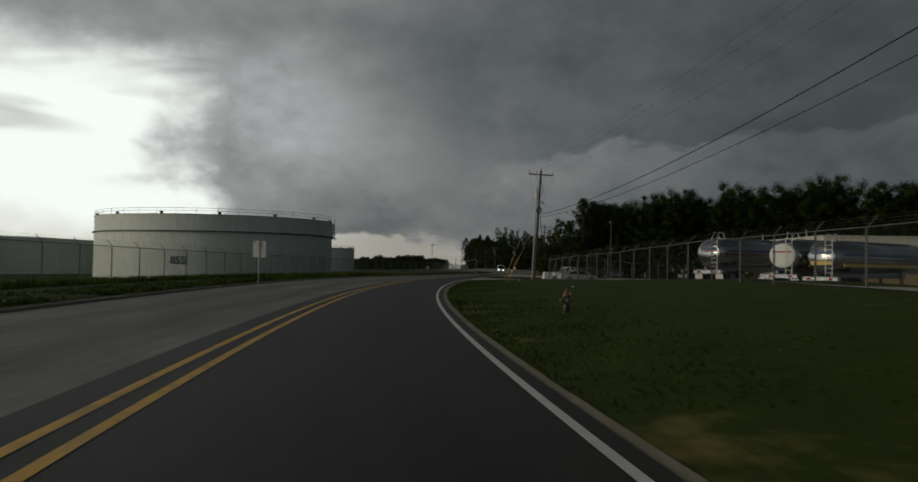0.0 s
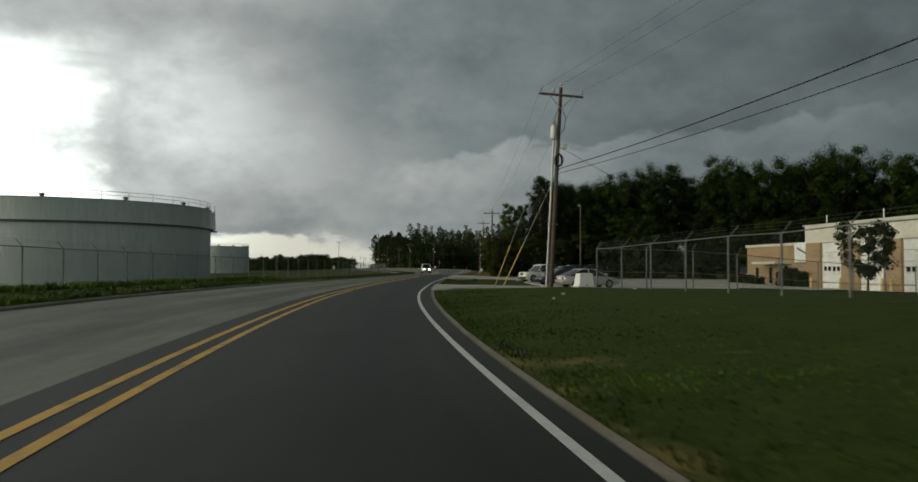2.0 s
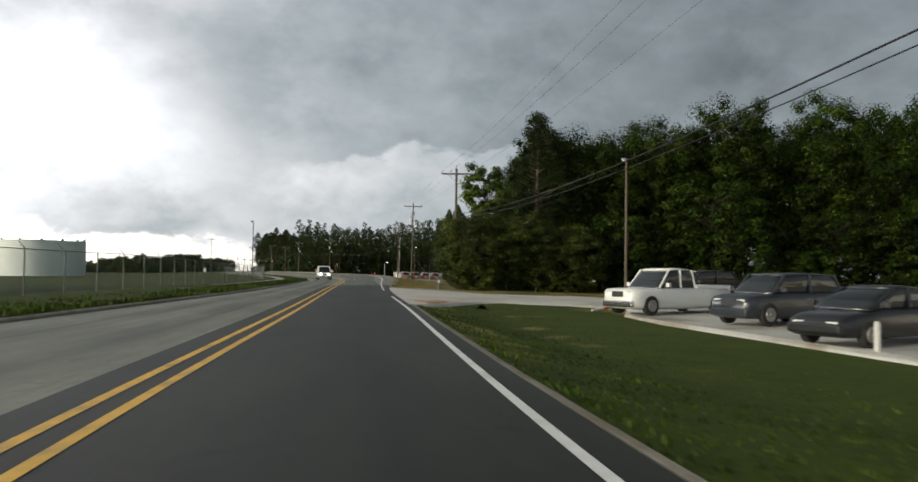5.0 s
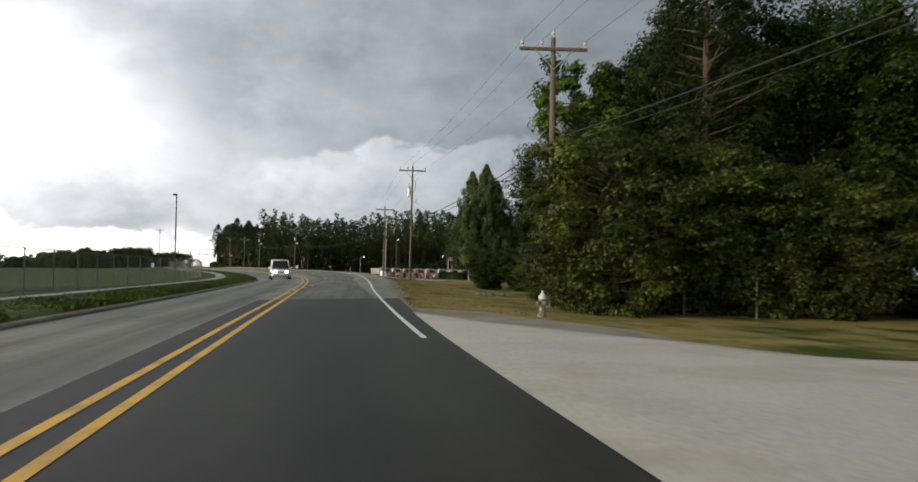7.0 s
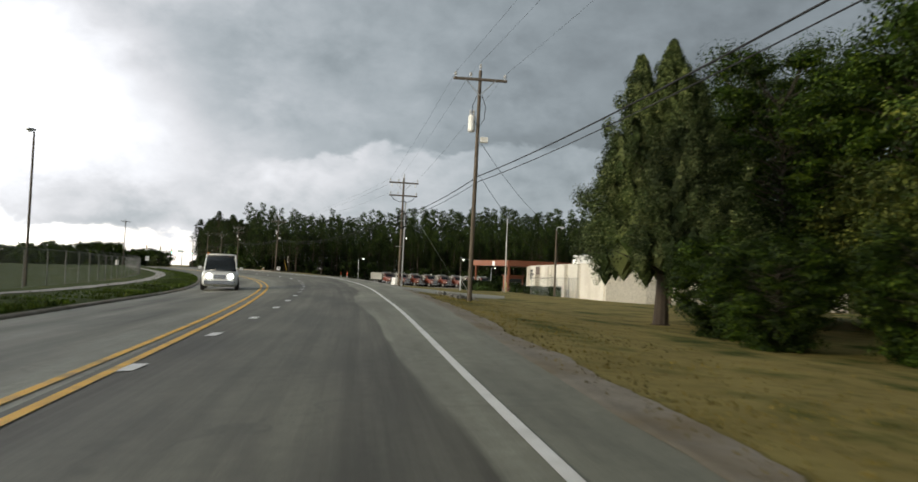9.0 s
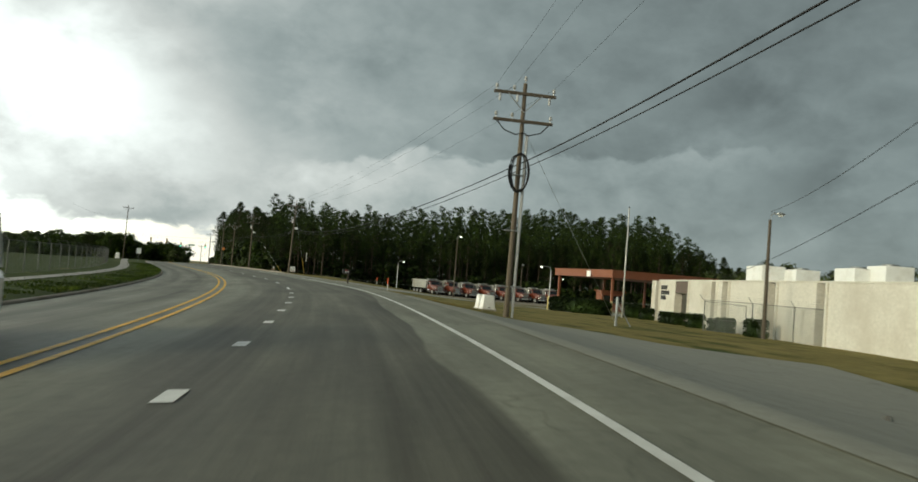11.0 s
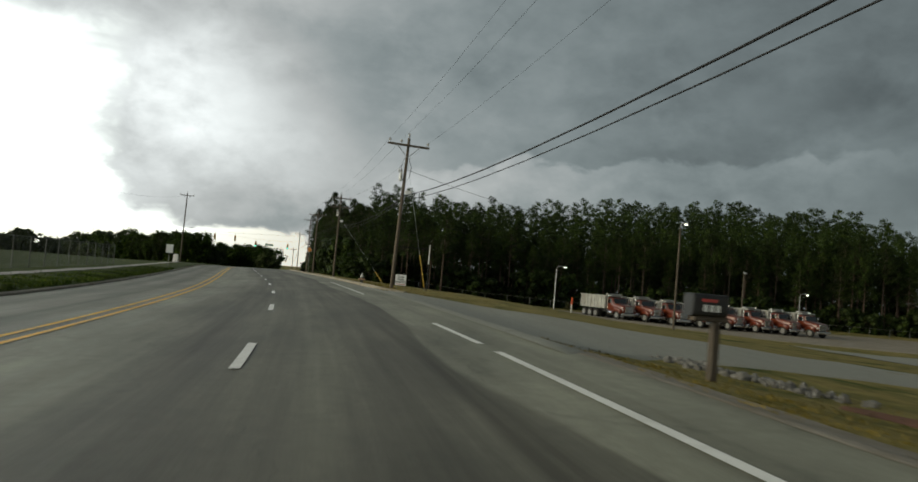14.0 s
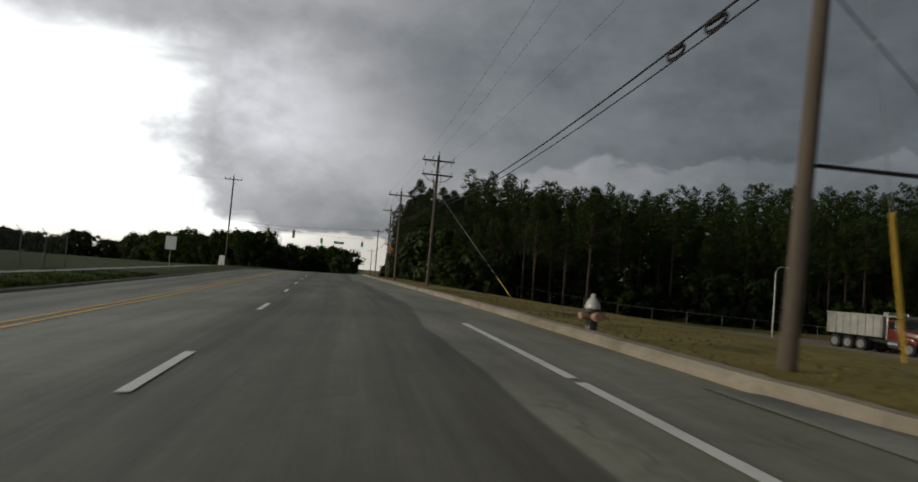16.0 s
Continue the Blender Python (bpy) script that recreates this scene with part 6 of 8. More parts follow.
car("silver_sedan", (11.9, 92.0, ground_under(11.9, 92.0) + 0.06), 14, SILVER, "silver sedan parked at the edge of the gravel lot")
car("black_sedan", (12.6, 104.6, lot_z(12.6, 104.6)), 196, BLACK_CAR, "low black sedan parked beside the grass strip")
car("dark_suv", (14.6, 111.6, lot_z(14.6, 111.6)), 196, DARK_BLUE, "dark blue sport utility car parked on gravel", "suv")
car("white_pickup", (13.6, 117.6, lot_z(13.6, 117.6)), 200, WHITE_CAR, "white pickup truck with a dark front, parked", "pickup", "pickup truck")
car("grey_pickup", (24.2, 137.4, lot_z(24.2, 137.4)), 84, DARK_GREY, "dark grey pickup truck parked in front of the trees", "pickup", "pickup truck")
car("black_suv", (18.2, 123.6, lot_z(18.2, 123.6)), 200, BLACK_CAR, "black sport utility car parked on the gravel lot", "suv")
car("dark_car", (46.0, 136.0, lot_z(46.0, 136.0)), 30, BLACK_CAR, "dark parked car below the trees", "suv")
LIT_LAMP = glowing("lit_headlight", (1.0, 0.96, 0.88), 14.0)
van = car("oncoming_van", (5.55, 212.4, road_z(5.55, 212.4) + 0.01), 270, WHITE_CAR, "white van with lit headlights in the far lane", "van", "van")
for s in (-1, 1):
    bm = bmesh.new()
    turned(bm, [(0.13, 0), (0.13, 0.03), (0.06, 0.05)], 14)
    bmesh.ops.rotate(bm, verts=bm.verts[:], cent=(0, 0, 0), matrix=Matrix.Rotation(math.pi / 2, 3, "Y"))
    bulb = part("lit_lamp", bm, LIT_LAMP, van, "lit white headlamp")
    bulb.location = (2.82, s * 0.58, 0.82)


def dump_truck(at, turn, label):
    """A three-axle tipper; its nose points along +x before the turn."""
    home = thing("dump_truck", at, turn, label, "dump truck", "parked dump trucks")
    bm = bmesh.new()
    for s in (-1, 1):
        block(bm, -4.2, s * 0.45 - 0.06, 0.75, 3.9, s * 0.45 + 0.06, 1.0, 0.01)
    part("chassis", bm, BLACK, home)
    bm = bmesh.new()
    loft(bm, [(0.95, 1.0, 0.95, 2.52, 0.25), (1.15, 1.1, 0.9, 2.6, 0.2), (1.9, 1.1, 0.9, 2.55, 0.2), (2.25, 1.08, 0.9, 1.9, 0.2), (3.6, 0.95, 0.85, 1.72, 0.3), (3.9, 0.85, 0.85, 1.62, 0.4)])
    part("cab", bm, RED_CAB, home, "red-orange painted cab and hood", True)
    bm = bmesh.new()
    b2 = bmesh.new()
    block(b2, -0.03, -0.92, -0.36, 0.03, 0.92, 0.3, 0.02)
    bmesh.ops.rotate(b2, verts=b2.verts[:], cent=(0, 0, 0), matrix=Matrix.Rotation(-0.38, 3, "Y"))
    bmesh.ops.translate(b2, verts=b2.verts[:], vec=(2.1, 0, 2.2))
    join(bm, b2)
    part("windscreen", bm, CAR_GLASS, home)
    for s in (-1, 1):
        bm = bmesh.new()
        block(bm, 1.2, s * 1.09 - 0.03, 1.85, 1.85, s * 1.09 + 0.03, 2.35, 0.02)
        part("side_window", bm, CAR_GLASS, home)
        bm = bmesh.new()
        loft(bm, [(2.2, 0.22, 0.75, 1.1, 0.4), (2.5, 0.26, 0.9, 1.35, 0.5), (3.1, 0.26, 0.95, 1.4, 0.5), (3.65, 0.22, 0.7, 1.2, 0.5)])
        bmesh.ops.translate(bm, verts=bm.verts[:], vec=(0, s * 0.98, 0))
        part("fender", bm, RED_CAB, home, smooth=True)
        bm = bmesh.new()
        turned(bm, [(0.14, 0), (0.14, 0.05), (0.05, 0.07)], 12)
        bmesh.ops.rotate(bm, verts=bm.verts[:], cent=(0, 0, 0), matrix=Matrix.Rotation(math.pi / 2, 3, "Y"))
        bmesh.ops.translate(bm, verts=bm.verts[:], vec=(3.82, s * 0.85, 1.15))
        part("headlight", bm, CLEAR_LENS, home)
        bm = bmesh.new()
        tube(bm, [(1.02, s * 1.02, 1.0), (1.02, s * 1.02, 3.0)], 0.08, 8)
        part("exhaust_stack", bm, CHROME, home)
        bm = bmesh.new()
        block(bm, 2.0, s * 1.38 - 0.1, 1.9, 2.1, s * 1.38 + 0.1, 2.45, 0.03)
        part("mirror", bm, CHROME, home)
        bm = bmesh.new()
        tube(bm, [(1.3, s * 0.98, 0.72), (2.1, s * 0.98, 0.72)], 0.26, 14)
        part("fuel_tank", bm, CHROME, home)
        wheel(home, 3.0, s * 1.02, 0.52, 0.3)
        for xx in (-1.05, -2.25, -3.45):
            wheel(home, xx, s * 0.98, 0.52, 0.5)
    bm = bmesh.new()
    block(bm, 3.86, -0.62, 0.85, 3.96, 0.62, 1.6, 0.03)
    grille = part("grille", bm, CHROME, home, "bright chrome grille")
    for k in range(6):
        bm = bmesh.new()
        block(bm, 3.955, -0.55, 0.92 + 0.11 * k, 3.975, 0.55, 0.96 + 0.11 * k)
        part("grille_bar", bm, BLACK, grille)
    bm = bmesh.new()
    block(bm, 3.9, -1.15, 0.5, 4.1, 1.15, 0.8, 0.05)
    part("bumper", bm, CHROME, home)
    # dump box: tapering sides, ribs, tailgate and cab guard
    bm = bmesh.new()
    w, zb, zt = 1.2, 1.15, 2.72
    outer = [(-4.3, -w, zb), (0.75, -w, zb), (0.75, w, zb), (-4.3, w, zb)]
    inner = 0.07
    lo = [bm.verts.new(p) for p in outer]
    hi = [bm.verts.new((x, y, zt)) for x, y, _ in outer]
    ih = [bm.verts.new((x + (inner if x < 0 else -inner), y - math.copysign(inner, y), zt)) for x, y, _ in outer]
    il = [bm.verts.new((x + (inner if x < 0 else -inner), y - math.copysign(inner, y), zb + 0.12)) for x, y, _ in outer]
    bm.faces.new(lo[::-1])
    for k in range(4):
        j = (k + 1) % 4
        bm.faces.new((lo[k], lo[j], hi[j], hi[k]))
        bm.faces.new((hi[k], hi[j], ih[j], ih[k]))
        bm.faces.new((ih[k], ih[j], il[j], il[k]))
    bm.faces.new(il)
    bmesh.ops.recalc_face_normals(bm, faces=bm.faces[:])
    box = part("dump_box", bm, BOX_GREY, home, "scuffed grey steel dump box")
    for s in (-1, 1):
        for k in range(8):
            bm = bmesh.new()
            block(bm, -4.2 + 0.68 * k, s * w - 0.06, zb, -4.1 + 0.68 * k, s * w + 0.06, zt - 0.02, 0.01)
            part("rib", bm, BOX_GREY, box)
        bm = bmesh.new()
        block(bm, -4.32, s * w - 0.075, zt - 0.1, 0.8, s * w + 0.075, zt + 0.04, 0.02)
        part("top_rail", bm, BOX_GREY, box)
    bm = bmesh.new()
    block(bm, 0.7, -1.15, zt - 0.05, 1.75, 1.15, zt + 0.09, 0.03)
    part("cab_guard", bm, BOX_GREY, box)
    bm = bmesh.new()
    tube(bm, [(0.9, -1.2, zt + 0.17), (0.9, 1.2, zt + 0.17)], 0.11, 12)
    part("tarp_roll", bm, BOX_GREY, box, "rolled grey tarpaulin")
    return home


first = dump_truck((40.6, 356.6, ground_under(40.6, 356.6) + 0.05), -68, "red-orange dump truck with a grey box, parked in a row")
for k in range(1, 8):
    x, y = 40.6 + 3.3 * k, 356.6 - 0.35 * k
    copy_thing(first, pose(x, y, ground_under(x, y) + 0.05, 0, 0, -68 + rng.uniform(-2, 2)))


def tanker(at, turn, label, stripe, cap=None):
    """A tank semi-trailer standing on its legs; its rear end is at the origin, its body along +x."""
    home = thing("tanker_trailer", at, turn, label, "tank trailer", "parked tank trailers")
    bm = bmesh.new()
    loft(bm, [(0.0, 0.75, 1.55, 2.85, 1.0), (0.12, 1.05, 1.25, 3.15, 1.0), (0.3, 1.15, 1.15, 3.25, 1.0), (11.7, 1.15, 1.2, 3.25, 1.0), (11.9, 0.8, 1.5, 2.9, 1.0)], 28)
    part("tank", bm, STAINLESS, home, "polished steel tank", True)
    bm = bmesh.new()
    loft(bm, [(-0.03, 0.85, 1.5, 2.95, 1.0), (0.02, 0.95, 1.4, 3.0, 1.0)], 28)
    part("end_cap", bm, cap or STAINLESS, home, "", True)
    for z0, z1, mat in stripe:
        bm = bmesh.new()
        block(bm, -0.045, -0.7, z0, -0.025, 0.7, z1)
        part("colour_band", bm, mat, home)
        for s in (-1, 1):
            bm = bmesh.new()
            block(bm, 0.5, s * 1.13 - 0.035, z0 - 0.1, 11.5, s * 1.13 + 0.035, z1 - 0.15)
            part("side_band", bm, mat, home)
    bm = bmesh.new()
    block(bm, 1.0, -0.35, 3.2, 10.8, 0.35, 3.3, 0.02)
    part("walkway", bm, DULL_STEEL, home)
    for y in (-0.22, 0.22):
        bm = bmesh.new()
        tube(bm, [(-0.18, -0.55 + y, 0.9), (-0.18, -0.55 + y, 3.2), (0.1, -0.55 + y, 3.65), (0.5, -0.55 + y, 3.6), (0.7, -0.55 + y, 3.2)], 0.025, 6)
        part("ladder_rail", bm, WHITE_PAINT, home)
    for k in range(8):
        bm = bmesh.new()
        tube(bm, [(-0.18, -0.77, 1.0 + 0.28 * k), (-0.18, -0.33, 1.0 + 0.28 * k)], 0.018, 5)
        part("rung", bm, WHITE_PAINT, home)
    bm = bmesh.new()
    block(bm, -0.25, -1.15, 0.75, 0.15, 1.15, 1.05, 0.04)
    part("rear_bumper", bm, CHROME, home)
    for s in (-1, 1):
        bm = bmesh.new()
        block(bm, -0.05, s * 0.85 - 0.3, 0.2, 0.0, s * 0.85 + 0.3, 0.75, 0.01)
        part("mud_flap", bm, WHITE_PAINT, home)
        bm = bmesh.new()
        block(bm, -0.27, s * 0.7 - 0.12, 0.84, -0.24, s * 0.7 + 0.12, 0.96, 0.01)
        part("tail_light", bm, RED_LENS, home)
        for xx in (0.95, 2.2):
            wheel(home, xx, s * 0.95, 0.5, 0.5)
        bm = bmesh.new()
        block(bm, 8.6, s * 0.7 - 0.08, 0.0, 8.8, s * 0.7 + 0.08, 1.4, 0.01)
        part("landing_leg", bm, DULL_STEEL, home)
        bm = bmesh.new()
        block(bm, 0.2, s * 0.5 - 0.06, 0.95, 9.5, s * 0.5 + 0.06, 1.25, 0.01)
        part("frame_rail", bm, DULL_STEEL, home)
    return home


BAND_BLUE = paint("blue_band_paint", (0.03, 0.06, 0.2))
BAND_RED = paint("red_band_paint", (0.35, 0.03, 0.03))
BAND_YELLOW = paint("yellow_band_paint", (0.6, 0.42, 0.04))
bands = ((2.42, 2.62, BAND_BLUE), (2.3, 2.4, BAND_RED))
tanker((16.0, 49.7, ground_under(16.0, 49.7) + 0.02), 38, "polished steel tank trailer with blue and red bands", bands)
tanker((21.0, 43.0, ground_under(21.0, 43.0) + 0.02), 38, "polished steel tank trailer with blue and yellow bands", ((2.42, 2.66, BAND_BLUE), (1.75, 2.0, BAND_YELLOW)))
tanker((19.3, 44.9, ground_under(19.3, 44.9) + 0.02), 38, "bright tank trailer standing between two others", ((2.4, 2.5, BAND_RED),), WHITE_PAINT)
tanker((73.5, 318.0, ground_under(73.5, 318.0) + 0.02), -20, "bare silver tank trailer behind the gate", ())


# ---- buildings ----
TAN_BRICK = surface("tan_brick", (0.30, 0.215, 0.12), (0.38, 0.275, 0.16), 0.6, 0.85, 0, 9.0, 0.35, stretch=(1, 1, 3), grime=(0.24, 0.17, 0.10))
CREAM = surface("cream_metal_cladding", (0.58, 0.55, 0.48), (0.66, 0.63, 0.56), 0.7, 0.6, 0, 12.0, 0.05, grime=(0.50, 0.47, 0.40))
PALE_WALL = surface("pale_painted_block", (0.60, 0.57, 0.50), (0.68, 0.65, 0.58), 0.5, 0.8, 0, 6.0, 0.15, grime=(0.50, 0.46, 0.39))
BROWN_TRIM = surface("brown_trim", (0.10, 0.075, 0.06), (0.15, 0.11, 0.09), 1.0, 0.7, 0, 14.0, 0.1)
CANOPY = surface("orange_brown_canopy_paint", (0.189, 0.059, 0.025), (0.238, 0.081, 0.035), 0.6, 0.6, 0, 12.0, 0.08, grime=(0.22, 0.08, 0.04))
LETTER = surface("dark_letters", (0.03, 0.03, 0.032), (0.05, 0.05, 0.052), 4.0, 0.5, 0, 20.0, 0.0)
SIGN_FACE = surface("white_sign_face", (0.78, 0.79, 0.79), (0.84, 0.85, 0.85), 2.0, 0.35, 0, 20.0, 0.0)
BOLLARD = surface("faded_yellow_paint", (0.56, 0.44, 0.16), (0.66, 0.54, 0.24), 2.0, 0.6, 0, 20.0, 0.1, grime=(0.42, 0.34, 0.17))


def service_building():
    """Tan office and cream service bays; local x runs into the building, y along its front."""
    g = -1.0
    home = thing("service_building", (37.4, 0, g), 0, "tan brick office with cream service bays and white doors", "building")
    bm = bmesh.new()
    block(bm, 0.9, 106.8, 0, 22, 121.7, 4.5)
    office = part("office_wall", bm, TAN_BRICK, home)
    office.matrix_basis = Matrix.Identity(4)
    bm = bmesh.new()
    block(bm, 0.75, 106.75, 4.5, 22.1, 121.85, 4.78, 0.03)
    part("parapet", bm, CREAM, home)
    bm = bmesh.new()
    block(bm, -0.05, 82, 4.6, 22, 106.8, 6.2)
    block(bm, -0.2, 81.9, 6.2, 22.1, 106.95, 6.35, 0.02)
    part("bay_fascia", bm, CREAM, home, "cream clad upper wall")
    spans = [(106.8, 104.2), (100.6, 97.9), (94.3, 92.0), (88.4, 82.0)]
    for a, b in spans:
        bm = bmesh.new()
        block(bm, 0, b, 0, 22 if b < 83 or a > 106 else 0.6, a, 4.6)
        part("pier", bm, TAN_BRICK, home)
    bm = bmesh.new()
    block(bm, 21, 82, 0, 22, 106.8, 4.6)
    part("back_wall", bm, TAN_BRICK, home)
    for a, b in ((100.6, 104.2), (94.3, 97.9), (88.4, 92.0)):
        bm = bmesh.new()
        for k in range(5):
            block(bm, 0.25, a, 0.92 * k + 0.01, 0.33, b, 0.92 * (k + 1) - 0.01, 0.015)
        door = part("bay_door", bm, WHITE_PAINT, home, "white sectional bay door")
        for y in (a + 0.6, a + 1.3, b - 1.5, b - 0.8):
            bm = bmesh.new()
            block(bm, 0.2, y, 1.95, 0.26, y + 0.4, 2.35)
            part("door_light", bm, CAR_GLASS, door)
    for y in (104.9, 99.9, 98.3, 93.7, 92.5):
        bm = bmesh.new()
        turned(bm, [(0.11, 0), (0.11, 1.25), (0.08, 1.33), (0.02, 1.36)], 12, (-0.5, y, 0))
        part("bollard", bm, BOLLARD, home)
    # entrance: glazed door, canopy slab, slit windows
    bm = bmesh.new()
    block(bm, 0.84, 111.9, 0.05, 0.93, 113.8, 2.35)
    door = part("entrance_door", bm, CAR_GLASS, home, "dark glazed entrance door")
    for y in (111.85, 112.8, 113.75):
        bm = bmesh.new()
        block(bm, 0.78, y, 0.05, 0.88, y + 0.09, 2.4, 0.01)
        part("door_frame", bm, GALVANISED, door)
    bm = bmesh.new()
    block(bm, -1.0, 111.2, 2.6, 0.9, 116.6, 2.85, 0.02)
    part("entrance_canopy", bm, CREAM, home)
    for y in (115.6, 118.8):
        bm = bmesh.new()
        block(bm, 0.82, y, 0.5, 0.92, y + 0.55, 2.2)
        win = part("window", bm, CAR_GLASS, home)
        bm = bmesh.new()
        block(bm, 0.72, y - 0.1, 0.4, 0.9, y + 0.65, 0.5, 0.01)
        part("window_sill", bm, CREAM, win)
    bm = bmesh.new()
    block(bm, 0.5, 106.95, 2.75, 0.75, 110.0, 4.75, 0.04)
    sign = part("wall_sign", bm, SIGN_FACE, home, "white backlit wall sign with a dark scrawl")
    bm = bmesh.new()
    for k in range(5):
        block(bm, 0.46, 107.6 + 0.38 * k, 3.55 + 0.12 * k, 0.49, 107.85 + 0.38 * k, 3.8 + 0.12 * k)
    part("sign_mark", bm, LETTER, sign)
    for y in (105.0, 96, 90):
        bm = bmesh.new()
        tube(bm, [(1.2, y, 6.2), (1.2, y, 7.3)], 0.06, 7)
        part("vent_pipe", bm, GALVANISED, home)
    return home


service_building()


def office_building():
    """The pale single-storey office by the gate, with brown recesses; local x runs along its front, y into it."""
    a, b = Vector((46.3, 272.2, 0)), Vector((39.4, 237.6, 0))
    d = (b - a).normalized()
    home = thing("office_building", (a.x, a.y, -0.75), math.degrees(math.atan2(d.y, d.x)), "long pale single-storey office with brown entrance recesses", "building")
    H = 3.4
    bm = bmesh.new()
    block(bm, -1.0, 0.55, -0.4, 44, 22, H - 0.15)
    part("core_wall", bm, BROWN_TRIM, home, "dark brown recessed wall")
    panels = ((-1.0, 0.3), (1.5, 6.6), (10.1, 15.9), (16.9, 18.2), (19.4, 26.3), (27.6, 33.0), (34.0, 44.0))
    for k, (s, e) in enumerate(panels):
        bm = bmesh.new()
        block(bm, s, 0.0, -0.4, e, 0.55, H, 0.02)
        p = part("wall_panel", bm, PALE_WALL, home)
        for x in (s, e - 0.22):
            bm = bmesh.new()
            block(bm, x, -0.1, -0.4, x + 0.22, 0.002, H + 0.03, 0.01)
            part("pilaster", bm, PALE_WALL, p)
    bm = bmesh.new()
    block(bm, -1.02, 0.3, -0.4, -0.72, 22, H, 0.02)
    part("end_wall", bm, PALE_WALL, home)
    for k, (y0, y1) in enumerate(((0.0, 5.2), (6.0, 10.4), (11.2, 15.6), (16.4, 22.1))):
        bm = bmesh.new()
        block(bm, 43.9, y0, -0.4, 44.3, y1, H + 0.02, 0.02)
        part("end_panel", bm, PALE_WALL, home)
    bm = bmesh.new()
    block(bm, 1.0, -0.03, H, 44.1, 22.1, H + 0.12, 0.02)
    part("coping", bm, CREAM, home)
    bm = bmesh.new()
    block(bm, 6.6, -0.05, 2.35, 10.1, 0.5, H - 0.04, 0.02)
    part("entrance_lintel", bm, BROWN_TRIM, home)
    for x in (7.0, 8.5, 16.1, 18.5, 26.6, 33.2):
        bm = bmesh.new()
        block(bm, x, 0.47, 0.1, x + (1.3 if x < 10 else 0.6), 0.53, 2.3)
        win = part("window", bm, CAR_GLASS, home)
        bm = bmesh.new()
        block(bm, x - 0.06, 0.43, 2.3, x + (1.36 if x < 10 else 0.66), 0.52, 2.38)
        part("window_frame", bm, DULL_STEEL, win)
    for text, z in (("NORTH", 2.62), ("CAROLINA", 2.16), ("PORTS", 1.70)):
        lettering("wall_letters", text, 0.52, LETTER, home, pose(2.0, -0.02, z, 90, 0, 0), 0.03, label="dark raised letters")
    for x, y, w, h in ((13.2, 3.5, 3.2, 1.5), (16.8, 5.0, 2.0, 1.3), (24.5, 5, 2.6, 1.3), (26.6, 6, 2.2, 1.5), (33, 9, 2.5, 1.2)):
        bm = bmesh.new()
        block(bm, x, y, H + 0.1, x + w, y + 1.8, H + h, 0.05)
        unit = part("roof_unit", bm, WHITE_PAINT, home, "white rooftop air unit")
        bm = bmesh.new()
        turned(bm, [(0.5, 0), (0.5, 0.12), (0.35, 0.15)], 14, (x + w / 2, y + 0.9, H + h))
        part("fan_cowl", bm, DULL_STEEL, unit)
    return home


office_building()


def gate_canopy():
    a, b = Vector((46.5, 301.5, 0)), Vector((48.0, 286.5, 0))
    d = (b - a).normalized()
    g = -1.25
    home = thing("gate_canopy", (a.x, a.y, g), math.degrees(math.atan2(d.y, d.x)), "orange-brown flat gate canopy on steel columns", "canopy")
    L = (b - a).length
    top = 4.95
    bm = bmesh.new()
    block(bm, 0, 0, top - 0.85, L, 14.0, top, 0.03)
    part("roof", bm, CANOPY, home)
    bm = bmesh.new()
    block(bm, -0.06, -0.06, top - 0.08, L + 0.06, 14.06, top + 0.05, 0.02)
    part("roof_edge", bm, CANOPY, home)
    for x in (0.5, L - 0.7):
        for y in (0.5, 7.0, 13.2):
            bm = bmesh.new()
            block(bm, x - 0.13, y - 0.13, 0, x + 0.13, y + 0.13, top - 0.8, 0.01)
            part("column", bm, CANOPY, home)
    bm = bmesh.new()
    block(bm, L * 0.6, -0.1, top - 0.85, L * 0.6 + 0.95, -0.05, top - 0.15, 0.01)
    part("fascia_sign", bm, SIGN_FACE, home)
    for x in (3.0,):
        bm = bmesh.new()
        block(bm, x - 0.8, 5.0, 0, x + 0.8, 8.2, 2.45, 0.03)
        booth = part("guard_booth", bm, CANOPY, home)
        bm = bmesh.new()
        block(bm, x - 0.82, 5.3, 1.05, x + 0.82, 7.9, 2.0)
        part("booth_window", bm, CAR_GLASS, booth)
        bm = bmesh.new()
        block(bm, x - 1.0, 4.8, 2.45, x + 1.0, 8.4, 2.65, 0.02)
        part("booth_roof", bm, CANOPY, booth)
    return home


gate_canopy()


# ---- street furniture and small things ----
CAP_WHITE = paint("white_hydrant_paint", (0.56, 0.55, 0.52), 0.5)
HYDRANT_GREEN = paint("dark_green_hydrant_paint", (0.013, 0.017, 0.012), 0.7)
HYDRANT_GREY = paint("grey_hydrant_paint", (0.13, 0.12, 0.10), 0.55)
HYDRANT_ORANGE = paint("rusty_orange_paint", (0.20, 0.085, 0.045), 0.7)
OUTLET_SALMON = paint("faded_salmon_paint", (0.42, 0.25, 0.17), 0.7)
ORANGE = paint("orange_marker_plastic", (0.62, 0.10, 0.025), 0.5)
LAMP_ON = glowing("lit_street_lamp", (1.0, 0.93, 0.78), 5.0)
GREEN_ON = glowing("lit_green_signal", (0.05, 1.0, 0.65), 5.0)
